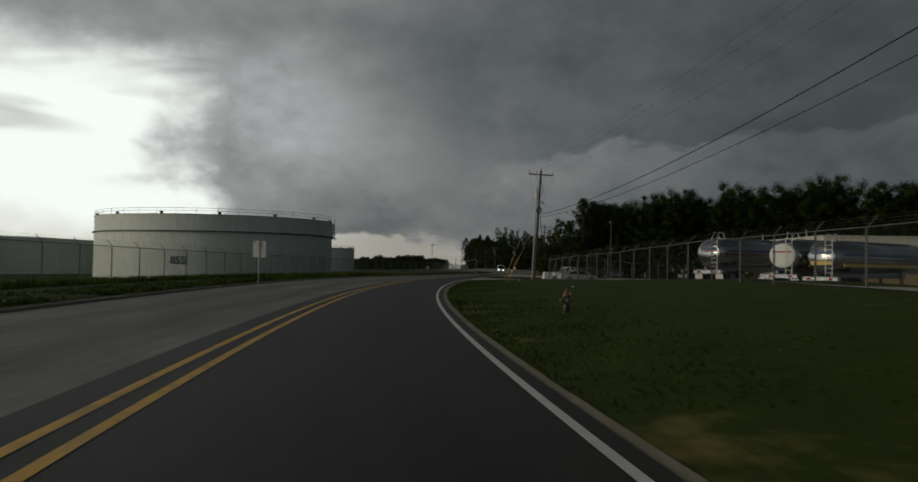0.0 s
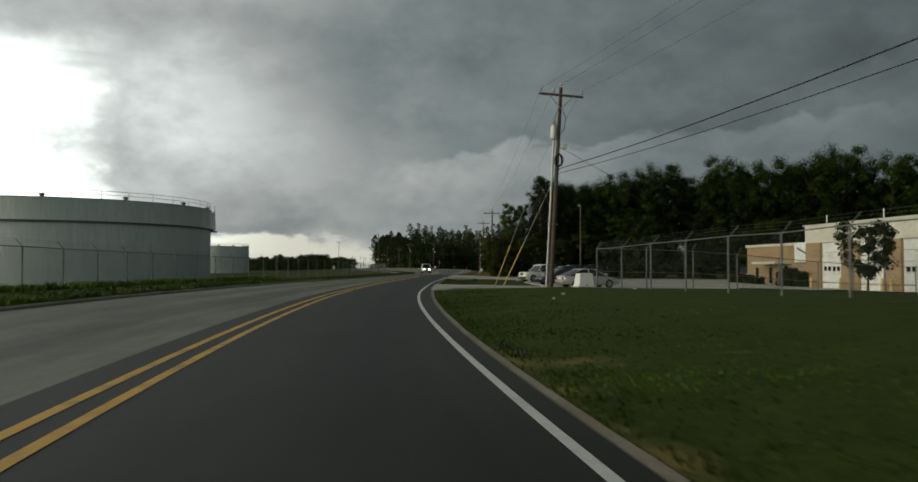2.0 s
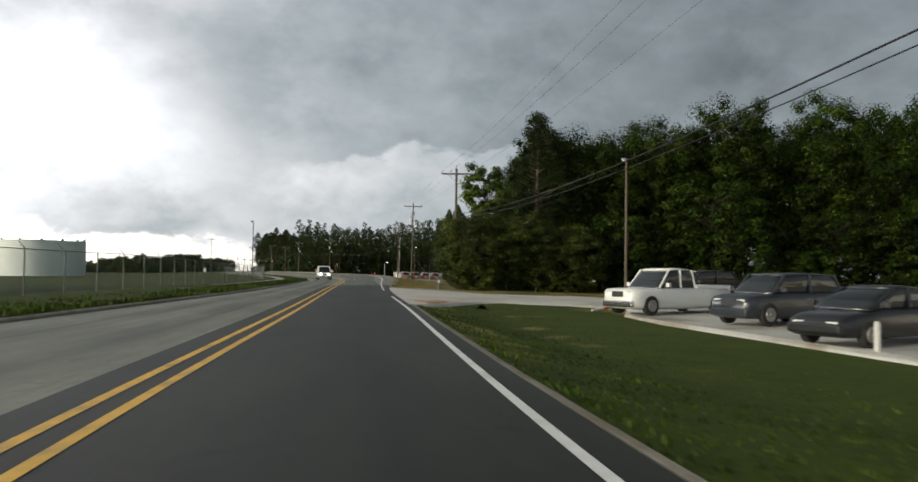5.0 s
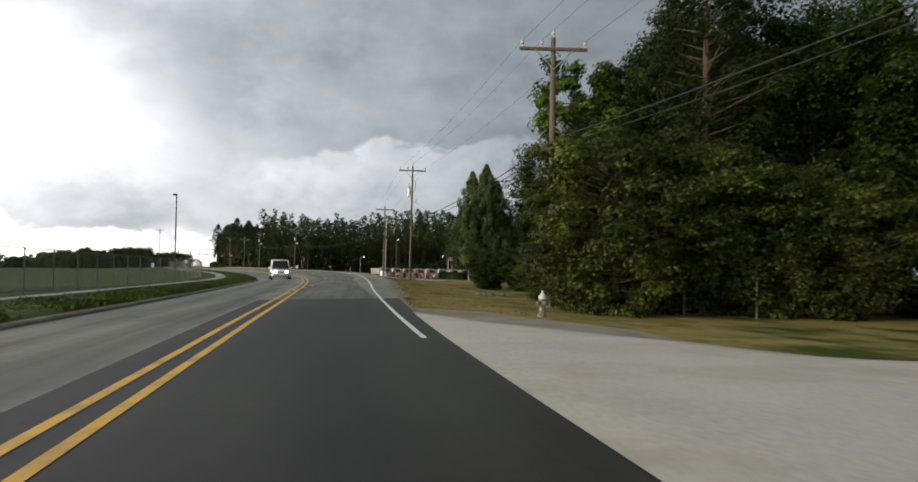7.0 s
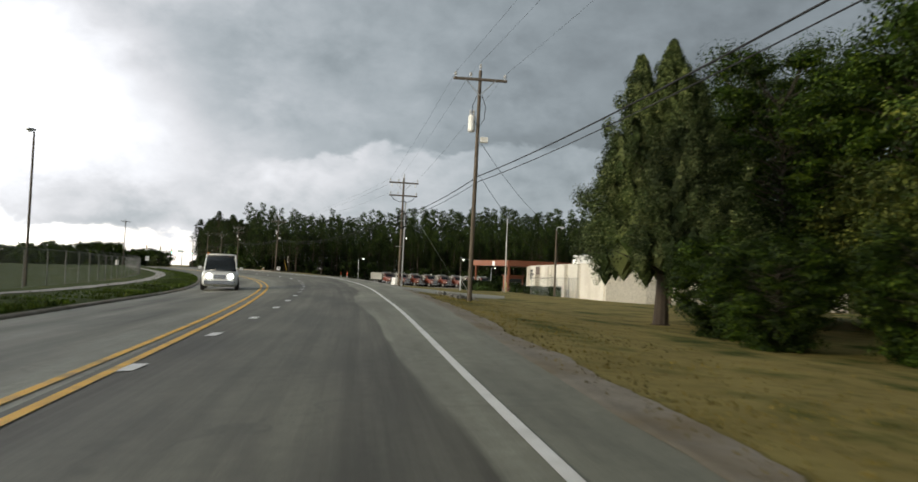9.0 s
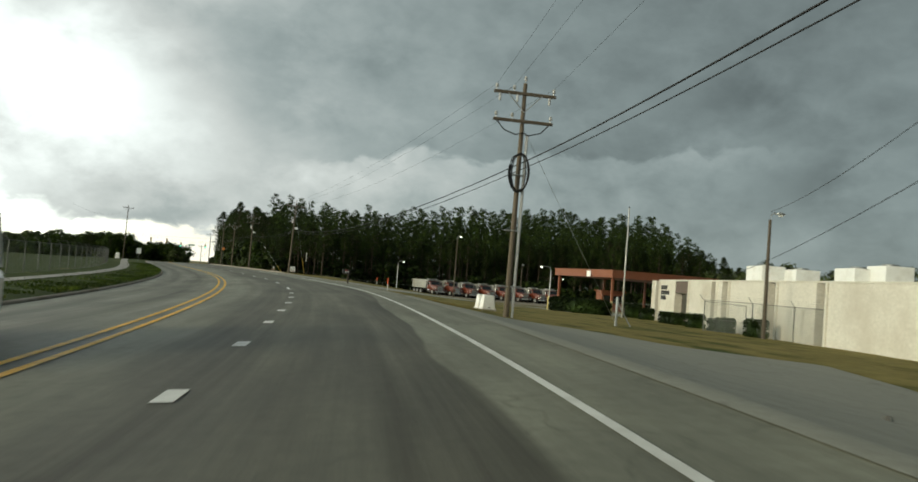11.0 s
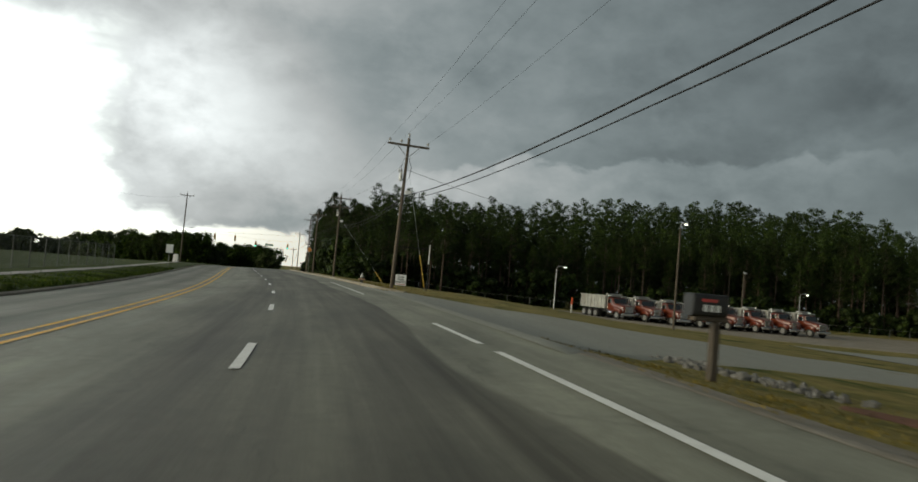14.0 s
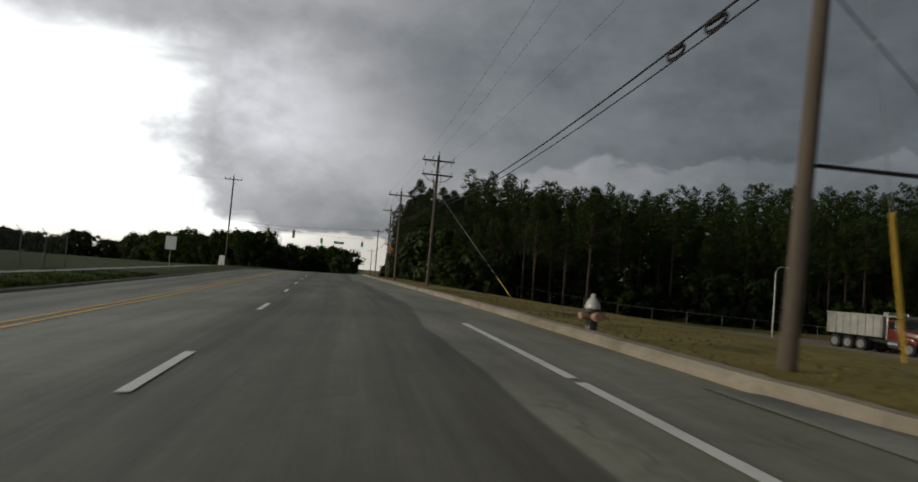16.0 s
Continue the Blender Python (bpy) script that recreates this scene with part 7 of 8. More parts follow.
SIGNAL_YELLOW = paint("signal_yellow_paint", (0.5, 0.32, 0.05), 0.5)
SIGN_GREEN = paint("sign_green", (0.01, 0.16, 0.07), 0.45)
SIGN_ALU = surface("bare_sign_aluminium", (0.76, 0.76, 0.74), (0.84, 0.84, 0.82), 2.0, 0.5, 0.0, 20.0, 0.0, grime=(0.42, 0.40, 0.36))
STONE = surface("grey_riprap_stone", (0.10, 0.097, 0.090), (0.20, 0.195, 0.185), 2.5, 0.9, 0, 12.0, 0.5, per_object=0.25)
RED_INK = paint("red_ink", (0.45, 0.03, 0.03), 0.6)


def on_ground(x, y):
    return ground_under(x, y)


def hydrant(x, y, body, cap, outlet, label):
    home = thing("fire_hydrant", (x, y, on_ground(x, y) - 0.02), 20, label, "fire hydrant", "fire hydrants")
    bm = bmesh.new()
    turned(bm, [(0.17, 0), (0.17, 0.05), (0.11, 0.07), (0.105, 0.46), (0.14, 0.48), (0.14, 0.53), (0.11, 0.54)], 18)
    part("barrel", bm, body, home, smooth=True)
    bm = bmesh.new()
    turned(bm, [(0.13, 0.54), (0.13, 0.58), (0.115, 0.64), (0.075, 0.7), (0.04, 0.73), (0.04, 0.79), (0.01, 0.8)], 18)
    part("bonnet", bm, cap, home, smooth=True)
    for k, (dx, dy, r) in enumerate(((1, 0, 0.055), (-1, 0, 0.055), (0, -1, 0.075))):
        bm = bmesh.new()
        tube(bm, [(dx * 0.08, dy * 0.08, 0.42), (dx * 0.19, dy * 0.19, 0.42)], r, 12)
        tube(bm, [(dx * 0.19, dy * 0.19, 0.42), (dx * 0.24, dy * 0.24, 0.42)], r * 1.2, 6)
        part("outlet_cap", bm, outlet, home)
    for a in range(6):
        bm = bmesh.new()
        turned(bm, [(0.016, 0), (0.016, 0.03)], 6, (0.15 * math.cos(a * 1.047), 0.15 * math.sin(a * 1.047), 0.05))
        part("flange_bolt", bm, body, home)
    return home


hydrant(2.38, 14.7, HYDRANT_GREEN, HYDRANT_ORANGE, HYDRANT_GREY, "dark fire hydrant with a rusty orange top on grass").scale = (0.74, 0.74, 0.84)
hydrant(9.95, 146.5, HYDRANT_GREY, CAP_WHITE, HYDRANT_GREY, "grey fire hydrant with a white top on dry grass").scale = (0.85, 0.85, 0.95)
hydrant(10.9, 308.8, HYDRANT_GREEN, CAP_WHITE, OUTLET_SALMON, "dark green fire hydrant with a white top behind the kerb").scale = (0.9, 0.9, 0.94)


def cabinet_box(x, y, turn, w, d, h, label):
    home = thing("utility_cabinet", (x, y, on_ground(x, y) + 0.02), turn, label, "utility cabinet", "white utility cabinets")
    bm = bmesh.new()
    block(bm, -w / 2 - 0.05, -d / 2 - 0.05, -0.2, w / 2 + 0.05, d / 2 + 0.05, 0.03, 0.01)
    part("concrete_pad", bm, CONCRETE, home)
    bm = bmesh.new()
    bw, tw = w / 2, w / 2 * 0.8
    vs = [bm.verts.new(p) for p in ((-bw, -d / 2, 0.03), (bw, -d / 2, 0.03), (bw, d / 2, 0.03), (-bw, d / 2, 0.03), (-tw, -d / 2 * 0.8, h), (tw, -d / 2 * 0.8, h), (tw, d / 2 * 0.8, h), (-tw, d / 2 * 0.8, h))]
    for f in ((3, 2, 1, 0), (4, 5, 6, 7), (0, 1, 5, 4), (1, 2, 6, 5), (2, 3, 7, 6), (3, 0, 4, 7)):
        bm.faces.new([vs[k] for k in f])
    bmesh.ops.bevel(bm, geom=bm.edges[:], offset=0.05, segments=4, affect="EDGES", profile=0.5)
    part("housing", bm, MOULDED_WHITE, home)
    bm = bmesh.new()
    block(bm, -bw - 0.02, -d / 2 - 0.02, 0.028, bw + 0.02, d / 2 + 0.02, 0.085, 0.012)
    part("skirt", bm, MOULDED_WHITE, home)
    bm = bmesh.new()
    block(bm, -0.05, -d / 2 - 0.015, h * 0.1, 0.05, -d / 2 + 0.05, h * 0.2, 0.008)
    part("hasp", bm, DULL_STEEL, home)
    return home


MOULDED_WHITE = surface("moulded_white_plastic", (0.78, 0.77, 0.75), (0.84, 0.83, 0.82), 1.5, 0.45, 0, 20.0, 0.03, grime=(0.70, 0.68, 0.64))
cabinet_box(6.45, 70.9, 8, 0.88, 0.78, 0.70, "white utility cabinet beside the leaning pole")
cabinet_box(21.22, 240.78, 2, 0.66, 0.60, 0.72, "white moulded utility cabinet on a concrete pad")
cabinet_box(21.25, 239.93, 2, 0.68, 0.62, 0.72, "white moulded utility cabinet beside its twin on the grass")
cabinet_box(-27.6, 421.5, 0, 1.0, 0.8, 1.5, "white signal cabinet by the crossing")


def street_lamp(x, y, height, reach, turn, mat, label, lit=True, base=None, wood=False, head=0.35):
    z = on_ground(x, y) if base is None else base
    home = thing("street_lamp", (x, y, z), turn, label, "street lamp", "yard lamps")
    bm = bmesh.new()
    tube(bm, [(0, 0, -0.2), (0, 0, height * 0.6), (0, 0, height)], [0.12 if wood else 0.085, 0.1 if wood else 0.07, 0.08 if wood else 0.055], 10)
    part("pole", bm, mat, home)
    if reach:
        bm = bmesh.new()
        tube(bm, [(0, 0, height - 0.15), (reach * 0.15, 0, height + 0.28), (reach * 0.5, 0, height + 0.42), (reach, 0, height + 0.36)], 0.035, 7)
        part("arm", bm, GALVANISED, home)
    bm = bmesh.new()
    hz = height + (0.36 if reach else 0.1)
    loft(bm, [(reach - 0.1, 0.06, hz - 0.05, hz + 0.05, 0.6), (reach + head * 0.4, 0.15, hz - 0.06, hz + 0.1, 0.7), (reach + head, 0.13, hz - 0.06, hz + 0.07, 0.7), (reach + head * 1.3, 0.05, hz - 0.04, hz + 0.03, 0.7)], 12)
    lamp = part("lamp_head", bm, GALVANISED, home, smooth=True)
    bm = bmesh.new()
    loft(bm, [(reach + head * 0.25, 0.08, hz - 0.14, hz - 0.05, 0.8), (reach + head * 0.6, 0.12, hz - 0.18, hz - 0.05, 0.8), (reach + head, 0.07, hz - 0.13, hz - 0.05, 0.8)], 10)
    part("lens", bm, LAMP_ON if lit else CLEAR_LENS, lamp, "glowing lamp lens" if lit else "")
    return home


street_lamp(24.3, 145.2, 10.3, 0.0, 190, WOOD_POLE, "tall wooden pole with a lamp at the parking lot", False, wood=True)
street_lamp(35.5, 365.0, 5.6, 0.9, -20, GALVANISED, "grey street lamp with a glowing head beside the lot", True)
street_lamp(40.4, 333.6, 9.9, 0.3, -30, WOOD_POLE, "tall wooden pole with a lamp at the truck lot", True, wood=True)
street_lamp(46.9, 304.2, 5.3, 1.2, 185, GALVANISED, "pale street lamp with a glowing head by the canopy", True)
street_lamp(70.3, 366.0, 5.0, 0.8, -10, GALVANISED, "grey street lamp with a glowing head by the pines", True)
street_lamp(84.0, 345.0, 5.0, 0.8, -10, GALVANISED, "grey street lamp at the far end of the yard", True)
street_lamp(38.4, 242.5, 6.9, 0.4, -10, WOOD_POLE, "wooden pole with a lamp in front of the pale office", False, wood=True)
street_lamp(-5.0, 213.7, 8.7, 0.0, 200, WOOD_POLE, "tall brown lamp pole behind the field fence", False)
street_lamp(62.0, 366.0, 7.5, 0.0, 0, WOOD_POLE, "bare wooden pole in front of the pines", False, wood=True)
street_lamp(15.8, 410.0, 9.3, 0.0, 0, WOOD_POLE, "bare wooden pole at the edge of the pines", False, wood=True)

# utility pole on the far side of the crossing, with the signal wires
utility_pole(-25.0, 414.0, 13.0, 10, (0.6, 0), None, 1, label="tall wooden utility pole at the crossing")
utility_pole(8.5, 404.0, 9.0, 10, (0, 0), None, 0, label="plain wooden pole holding the signal wire")


def wire_through(name, points, radius, label):
    bm = bmesh.new()
    tube(bm, points, radius, 5)
    return tagged(part(name, bm, CABLE), label, "cable", "overhead wires")


wire_through("span_wire", [(-25.0, 414.0, 6.6), (-18.6, 411.4, 6.14), (-14.8, 410.6, 6.09), (-5.0, 408.0, 6.3), (8.5, 404.0, 7.2)], 0.014, "steel span wire carrying the traffic signals")
wire_through("span_wire", [(-25.0, 414.0, 6.1), (-12.5, 420.5, 5.59), (-10.2, 423.0, 5.6), (-7.0, 426.5, 5.69), (-2.4, 421.8, 6.2)], 0.014, "second steel span wire across the road")
wire_between("field_wire", (-25.0, 414.0, 12.4), (-12.0, 300.0, 6.5), 1.5, 0.008, "thin wire crossing the field corner")


def signal_head(x, y, z, turn, label, lit=False):
    home = thing("traffic_signal", (x, y, z), turn, label, "traffic signal", "traffic signals")
    bm = bmesh.new()
    block(bm, -0.17, -0.13, -0.53, 0.17, 0.13, 0.53, 0.03)
    part("housing", bm, SIGNAL_YELLOW, home)
    for k in (-1, 0, 1):
        bm = bmesh.new()
        tube(bm, [(0, -0.13, 0.34 * k), (0, -0.3, 0.34 * k)], 0.12, 12)
        hood = part("hood", bm, BLACK, home)
        bm = bmesh.new()
        tube(bm, [(0, -0.305, 0.34 * k), (0, -0.315, 0.34 * k)], 0.1, 12)
        part("lens", bm, GREEN_ON if lit and k == -1 else RED_LENS if k == 1 else BLACK, hood)
    bm = bmesh.new()
    tube(bm, [(0, 0, 0.5), (0, 0, 1.0)], 0.025, 6)
    part("hanger", bm, DULL_STEEL, home)
    return home


signal_head(-18.6, 411.4, 5.15, 0, "yellow traffic signal hanging on the span wire")
signal_head(-14.8, 410.6, 5.1, 0, "yellow traffic signal hanging on the span wire")
signal_head(-12.5, 420.5, 4.6, 0, "yellow traffic signal with its green lamp lit", True)
signal_head(-7.0, 426.5, 4.7, 0, "yellow traffic signal with its green lamp lit", True)
home = thing("street_name_sign", (-10.2, 423.0, 4.72), 0, "small green street sign hanging from the wire", "sign")
bm = bmesh.new()
block(bm, -0.8, -0.02, -0.2, 0.8, 0.02, 0.2, 0.01)
part("panel", bm, SIGN_GREEN, home)
bm = bmesh.new()
block(bm, -0.6, -0.03, -0.05, 0.6, -0.021, 0.05)
part("text_bar", bm, SIGN_FACE, home)
for px in (-0.6, 0.6):
    bm = bmesh.new()
    tube(bm, [(px, 0, 0.18), (0, 0, 0.885)], 0.015, 5)
    part("hanger", bm, DULL_STEEL, home)


def road_sign(x, y, z, w, h, turn, face, label, post_h=None, back=False, diamond=False):
    g = on_ground(x, y)
    home = thing("road_sign", (x, y, g), turn, label, "road sign", "road signs")
    top = z - g
    bm = bmesh.new()
    tube(bm, [(0, 0.03 if not back else -0.035, -0.2), (0, 0.03 if not back else -0.035, top + h / 2)], 0.03, 6)
    part("post", bm, DULL_STEEL, home)
    bm = bmesh.new()
    block(bm, -w / 2, -0.008, -h / 2, w / 2, 0.008, h / 2, 0.004)
    if diamond:
        bmesh.ops.rotate(bm, verts=bm.verts[:], cent=(0, 0, 0), matrix=Matrix.Rotation(math.pi / 4, 3, "Y"))
    bmesh.ops.translate(bm, verts=bm.verts[:], vec=(0, 0, top))
    part("panel", bm, face, home)
    return home


road_sign(-12.95, 39.7, 2.2, 0.76, 0.96, 0, SIGN_ALU, "pale sign seen from its bare back, on a steel post", back=True)
road_sign(-12.9, 357.0, 1.9, 0.8, 1.0, 5, SIGN_FACE, "white rectangular road sign by the footpath")
road_sign(-1.9, 419.5, 4.4, 0.7, 0.7, 5, paint("orange_sign", (0.55, 0.2, 0.03), 0.5), "orange diamond sign fixed beside a utility pole", diamond=True)

# yard sign wanting truck workers
home = thing("yard_sign", (13.15, 302.6, on_ground(13.15, 302.6) - 0.02), 2, "white yard sign with black lettering and a red bar", "yard sign")
bm = bmesh.new()
block(bm, -0.3, -0.006, 0.3, 0.3, 0.006, 0.9, 0.003)
board = part("board", bm, SIGN_FACE, home)
for text, z, size in (("Truck", 0.72, 0.15), ("Techs", 0.58, 0.15), ("WANTED", 0.44, 0.135)):
    lettering("sign_letters", text, size, LETTER, board, pose(0, -0.008, z, 90, 0, 0), 0.002, "CENTER")
bm = bmesh.new()
block(bm, -0.24, -0.012, 0.35, 0.24, -0.007, 0.385)
part("red_bar", bm, RED_INK, board)
for px in (-0.2, 0.2):
    bm = bmesh.new()
    tube(bm, [(px, 0.012, -0.15), (px, 0.012, 0.85)], 0.006, 5)
    part("wire_leg", bm, DULL_STEEL, home)


def guy_wire(base, top, label, shield=2.4):
    home = thing("guy_wire", base, 0, label, "guy wire", "guy wires")
    a, b = Vector((0, 0, 0)), Vector(top) - Vector(base)
    bm = bmesh.new()
    tube(bm, [a, b], 0.008, 5)
    part("strand", bm, GALVANISED, home)
    d = b.normalized()
    if shield:
        bm = bmesh.new()
        tube(bm, [a + d * 0.2, a + d * (0.2 + shield)], 0.03, 8)
        part("guard", bm, BOLLARD_BRIGHT, home, "yellow plastic guard")
    bm = bmesh.new()
    tube(bm, [a - d * 0.2, a + d * 0.25], 0.015, 6)
    part("anchor_rod", bm, DULL_STEEL, home)


BOLLARD_BRIGHT = paint("yellow_guard_plastic", (0.62, 0.40, 0.05), 0.5)
guy_wire((2.5, 75.9, on_ground(2.5, 75.9) - 0.02), tuple(pole_objects[1].matrix_basis @ Vector((0, 0, 9.4))), "steel guy wire with a yellow guard, in the grass", 2.4)
guy_wire((2.8, 74.7, on_ground(2.8, 74.7) - 0.02), tuple(pole_objects[1].matrix_basis @ Vector((0, 0, 6.2))), "steel guy wire with a yellow guard, in the grass", 2.4)
guy_wire((14.75, 306.7, on_ground(14.75, 306.7) - 0.02), tuple(pole_objects[5].matrix_basis @ Vector((0.05, 0, 7.6))), "steel guy wire with a yellow guard beside the sign", 2.0)
guy_wire((26.6, 236.3, on_ground(26.6, 236.3) - 0.02), tuple(pole_objects[4].matrix_basis @ Vector((0, 0, 7.6))), "bare steel guy wire running down to the lawn", 0)
guy_wire((12.5, 352, on_ground(12.5, 352) - 0.02), tuple(pole_objects[6].matrix_basis @ Vector((0, 0, 7.5))), "slack steel guy wire in the grass", 1.8)

# sidewalk strut of the leaning pole near the sign: a steel outrigger and a white conduit pole
home = thing("strut_pole", (14.8, 305.8, on_ground(14.8, 305.8)), 0, "slender pole with a white upper sleeve", "pole")
bm = bmesh.new()
tube(bm, [(0, 0, -0.2), (0, 0, 1.6)], 0.022, 7)
part("post", bm, BLACK, home)
bm = bmesh.new()
tube(bm, [(0, 0, 1.6), (0, 0, 2.75)], 0.04, 8)
part("sleeve", bm, CAP_WHITE, home)
wire_between("outrigger_bar", (12.8, 305.6, 2.88), (14.8, 305.8, 2.86), 0.0, 0.03, "steel outrigger bar from the leaning pole", 2)

# flagpole
home = thing("flagpole", (42.4, 270.8, on_ground(42.4, 270.8)), 0, "white flagpole without a flag on the lawn", "flagpole")
bm = bmesh.new()
tube(bm, [(0, 0, -0.1), (0, 0, 5), (0, 0, 10.15)], [0.085, 0.07, 0.045], 12)
part("shaft", bm, CAP_WHITE, home, smooth=True)
bm = bmesh.new()
turned(bm, [(0.02, 0), (0.075, 0.05), (0.075, 0.1), (0.02, 0.15)], 10, (0, 0, 10.15))
part("ball", bm, CHROME, home, smooth=True)
bm = bmesh.new()
tube(bm, [(0.09, 0, 1.2), (0.06, 0, 10.0)], 0.006, 4)
part("halyard", bm, CAP_WHITE, home)

# markers, mailbox, posts
def marker_post(x, y, h, label, lying=None):
    home = thing("marker_post", (x, y, on_ground(x, y)), 0, label, "marker post", "orange and white marker posts")
    if lying is not None:
        home.matrix_basis = pose(x, y, on_ground(x, y) + 0.12, 0, 84, lying)
    bm = bmesh.new()
    tube(bm, [(0, 0, -0.1), (0, 0, h * 0.55)], 0.05, 8)
    part("base", bm, CAP_WHITE, home)
    bm = bmesh.new()
    tube(bm, [(0, 0, h * 0.55), (0, 0, h)], 0.058, 8)
    part("sleeve", bm, ORANGE, home, "orange plastic sleeve")


marker_post(20.2, 268.5, 1.15, "white and orange marker post by the ditch")
marker_post(24.4, 309.0, 1.0, "white and orange marker post by the drive")
marker_post(10.9, 118.9, 1.0, "white and orange marker post lying in the grass", lying=20)
for x, y, h in ((10.8, 102.4, 0.75),):
    home = thing("drive_post", (x, y, on_ground(x, y)), 0, "short white post at the grass edge", "post", "short white posts")
    bm = bmesh.new()
    turned(bm, [(0.07, -0.1), (0.07, h - 0.05), (0.04, h)], 10)
    part("post", bm, CAP_WHITE, home)

home = thing("mailbox", (16.9, 269.0, on_ground(16.9, 269.0) - 0.02), 15, "dark mailbox on a wooden post with pale number bars", "mailbox")
bm = bmesh.new()
block(bm, -0.06, -0.06, -0.2, 0.06, 0.06, 0.98, 0.01)
part("post", bm, WOOD_POLE, home)
bm = bmesh.new()
block(bm, -0.42, -0.07, 0.90, 0.2, 0.07, 0.97, 0.01)
part("arm", bm, WOOD_POLE, home)
bm = bmesh.new()
loft(bm, [(-0.5, 0.115, 0.97, 1.28, 0.35), (-0.48, 0.13, 0.97, 1.30, 0.35), (0.12, 0.13, 0.97, 1.30, 0.35), (0.14, 0.115, 0.98, 1.28, 0.35)], 16)
box = part("box", bm, BLACK, home)
for k in range(3):
    bm = bmesh.new()
    block(bm, -0.32 + 0.11 * k, -0.138, 1.04, -0.25 + 0.11 * k, -0.13, 1.14)
    part("number_bar", bm, SIGN_FACE, box)
bm = bmesh.new()
block(bm, -0.34, -0.155, 1.18, -0.1, -0.135, 1.225)
part("flag", bm, RED_INK, box)

home = thing("brace_post", (26.5, 236.2, on_ground(26.5, 236.2)), -8, "grey fence end post with a slanting brace", "fence post")
bm = bmesh.new()
tube(bm, [(0, 0, -0.2), (0, 0, 1.35)], 0.06, 8)
part("post", bm, GALVANISED, home)
bm = bmesh.new()
tube(bm, [(0.02, 0, 1.1), (0.7, 0.0, 0.02)], 0.03, 7)
part("brace", bm, GALVANISED, home)


def rock_pile(spots, label, big=1.0):
    """Broken stones, each one its own piece."""
    home = thing("rock_pile", label=label, category="rocks", group="riprap at the drains")
    shapes = []
    for k in range(5):
        bm = bmesh.new()
        bmesh.ops.create_icosphere(bm, subdivisions=1, radius=1.0)
        for v in bm.verts:
            v.co *= 0.75 + 0.5 * rng.random()
            v.co.z *= 0.7
        shapes.append(shared_mesh("stone", bm, STONE))
    for (x0, y0), (x1, y1), n, wide in spots:
        for k in range(n):
            f = rng.random()
            x = x0 + (x1 - x0) * f + rng.gauss(0, wide)
            y = y0 + (y1 - y0) * f + rng.gauss(0, wide)
            s = rng.uniform(0.08, 0.24) * big
            ob = new("stone", rng.choice(shapes))
            ob.parent = home
            ob.matrix_basis = Matrix.LocRotScale((x, y, on_ground(x, y) + s * 0.35), Euler((rng.random() * 6, rng.random() * 6, rng.random() * 6)), (s, s * rng.uniform(0.7, 1.2), s))
    return home


rock_pile([((17.2, 201.5), (18.3, 208.5), 80, 0.35)], "pale broken rocks lining the drain beside the pole", 0.7)
rock_pile([((18.4, 275.0), (19.5, 270.2), 170, 0.26)], "grey broken rocks lining the ditch by the mailbox", 0.48)
rock_pile([((13.2, 164.5), (15.2, 165.6), 40, 0.3)], "small heap of pale broken rocks in dry grass", 0.55)

# culvert pipe under the second drive
home = thing("culvert_pipe", (6.36, 119.9, on_ground(6.36, 119.9) - 0.02), 0, "dark corrugated culvert pipe end in the ditch", "pipe")
bm = bmesh.new()
outer = [(0, k * 0.12, -0.02 * k) for k in range(6)]
tube(bm, outer, [0.21 + 0.012 * (k % 2) for k in range(6)], 16, False)
tube(bm, outer, [0.185 + 0.01 * (k % 2) for k in range(6)], 16, False)
part("pipe", bm, surface("near_black_culvert_steel", (0.010, 0.009, 0.008), (0.022, 0.018, 0.014), 4.0, 0.95, 0, 30.0, 0.3, spec=0.1), home)

# litter
LITTER = paint("white_litter", (0.7, 0.7, 0.68), 0.6)
for x, y, r in ((3.3, 61.5, 0.12), (6.8, 63.6, 0.13), (4.6, 33.0, 0.1), (2.2, 58.0, 0.08), (3.6, 25.0, 0.09), (12.0, 122.0, 0.16)):
    bm = bmesh.new()
    bmesh.ops.create_icosphere(bm, subdivisions=2, radius=r * 0.62)
    for v in bm.verts:
        v.co *= 0.6 + 0.7 * rng.random()
        v.co.z *= 0.5
    tagged(part("litter", bm, LITTER), "crumpled pale scrap of litter on grass", "litter", "scraps of litter").location = (x, y, on_ground(x, y) + 0.03)


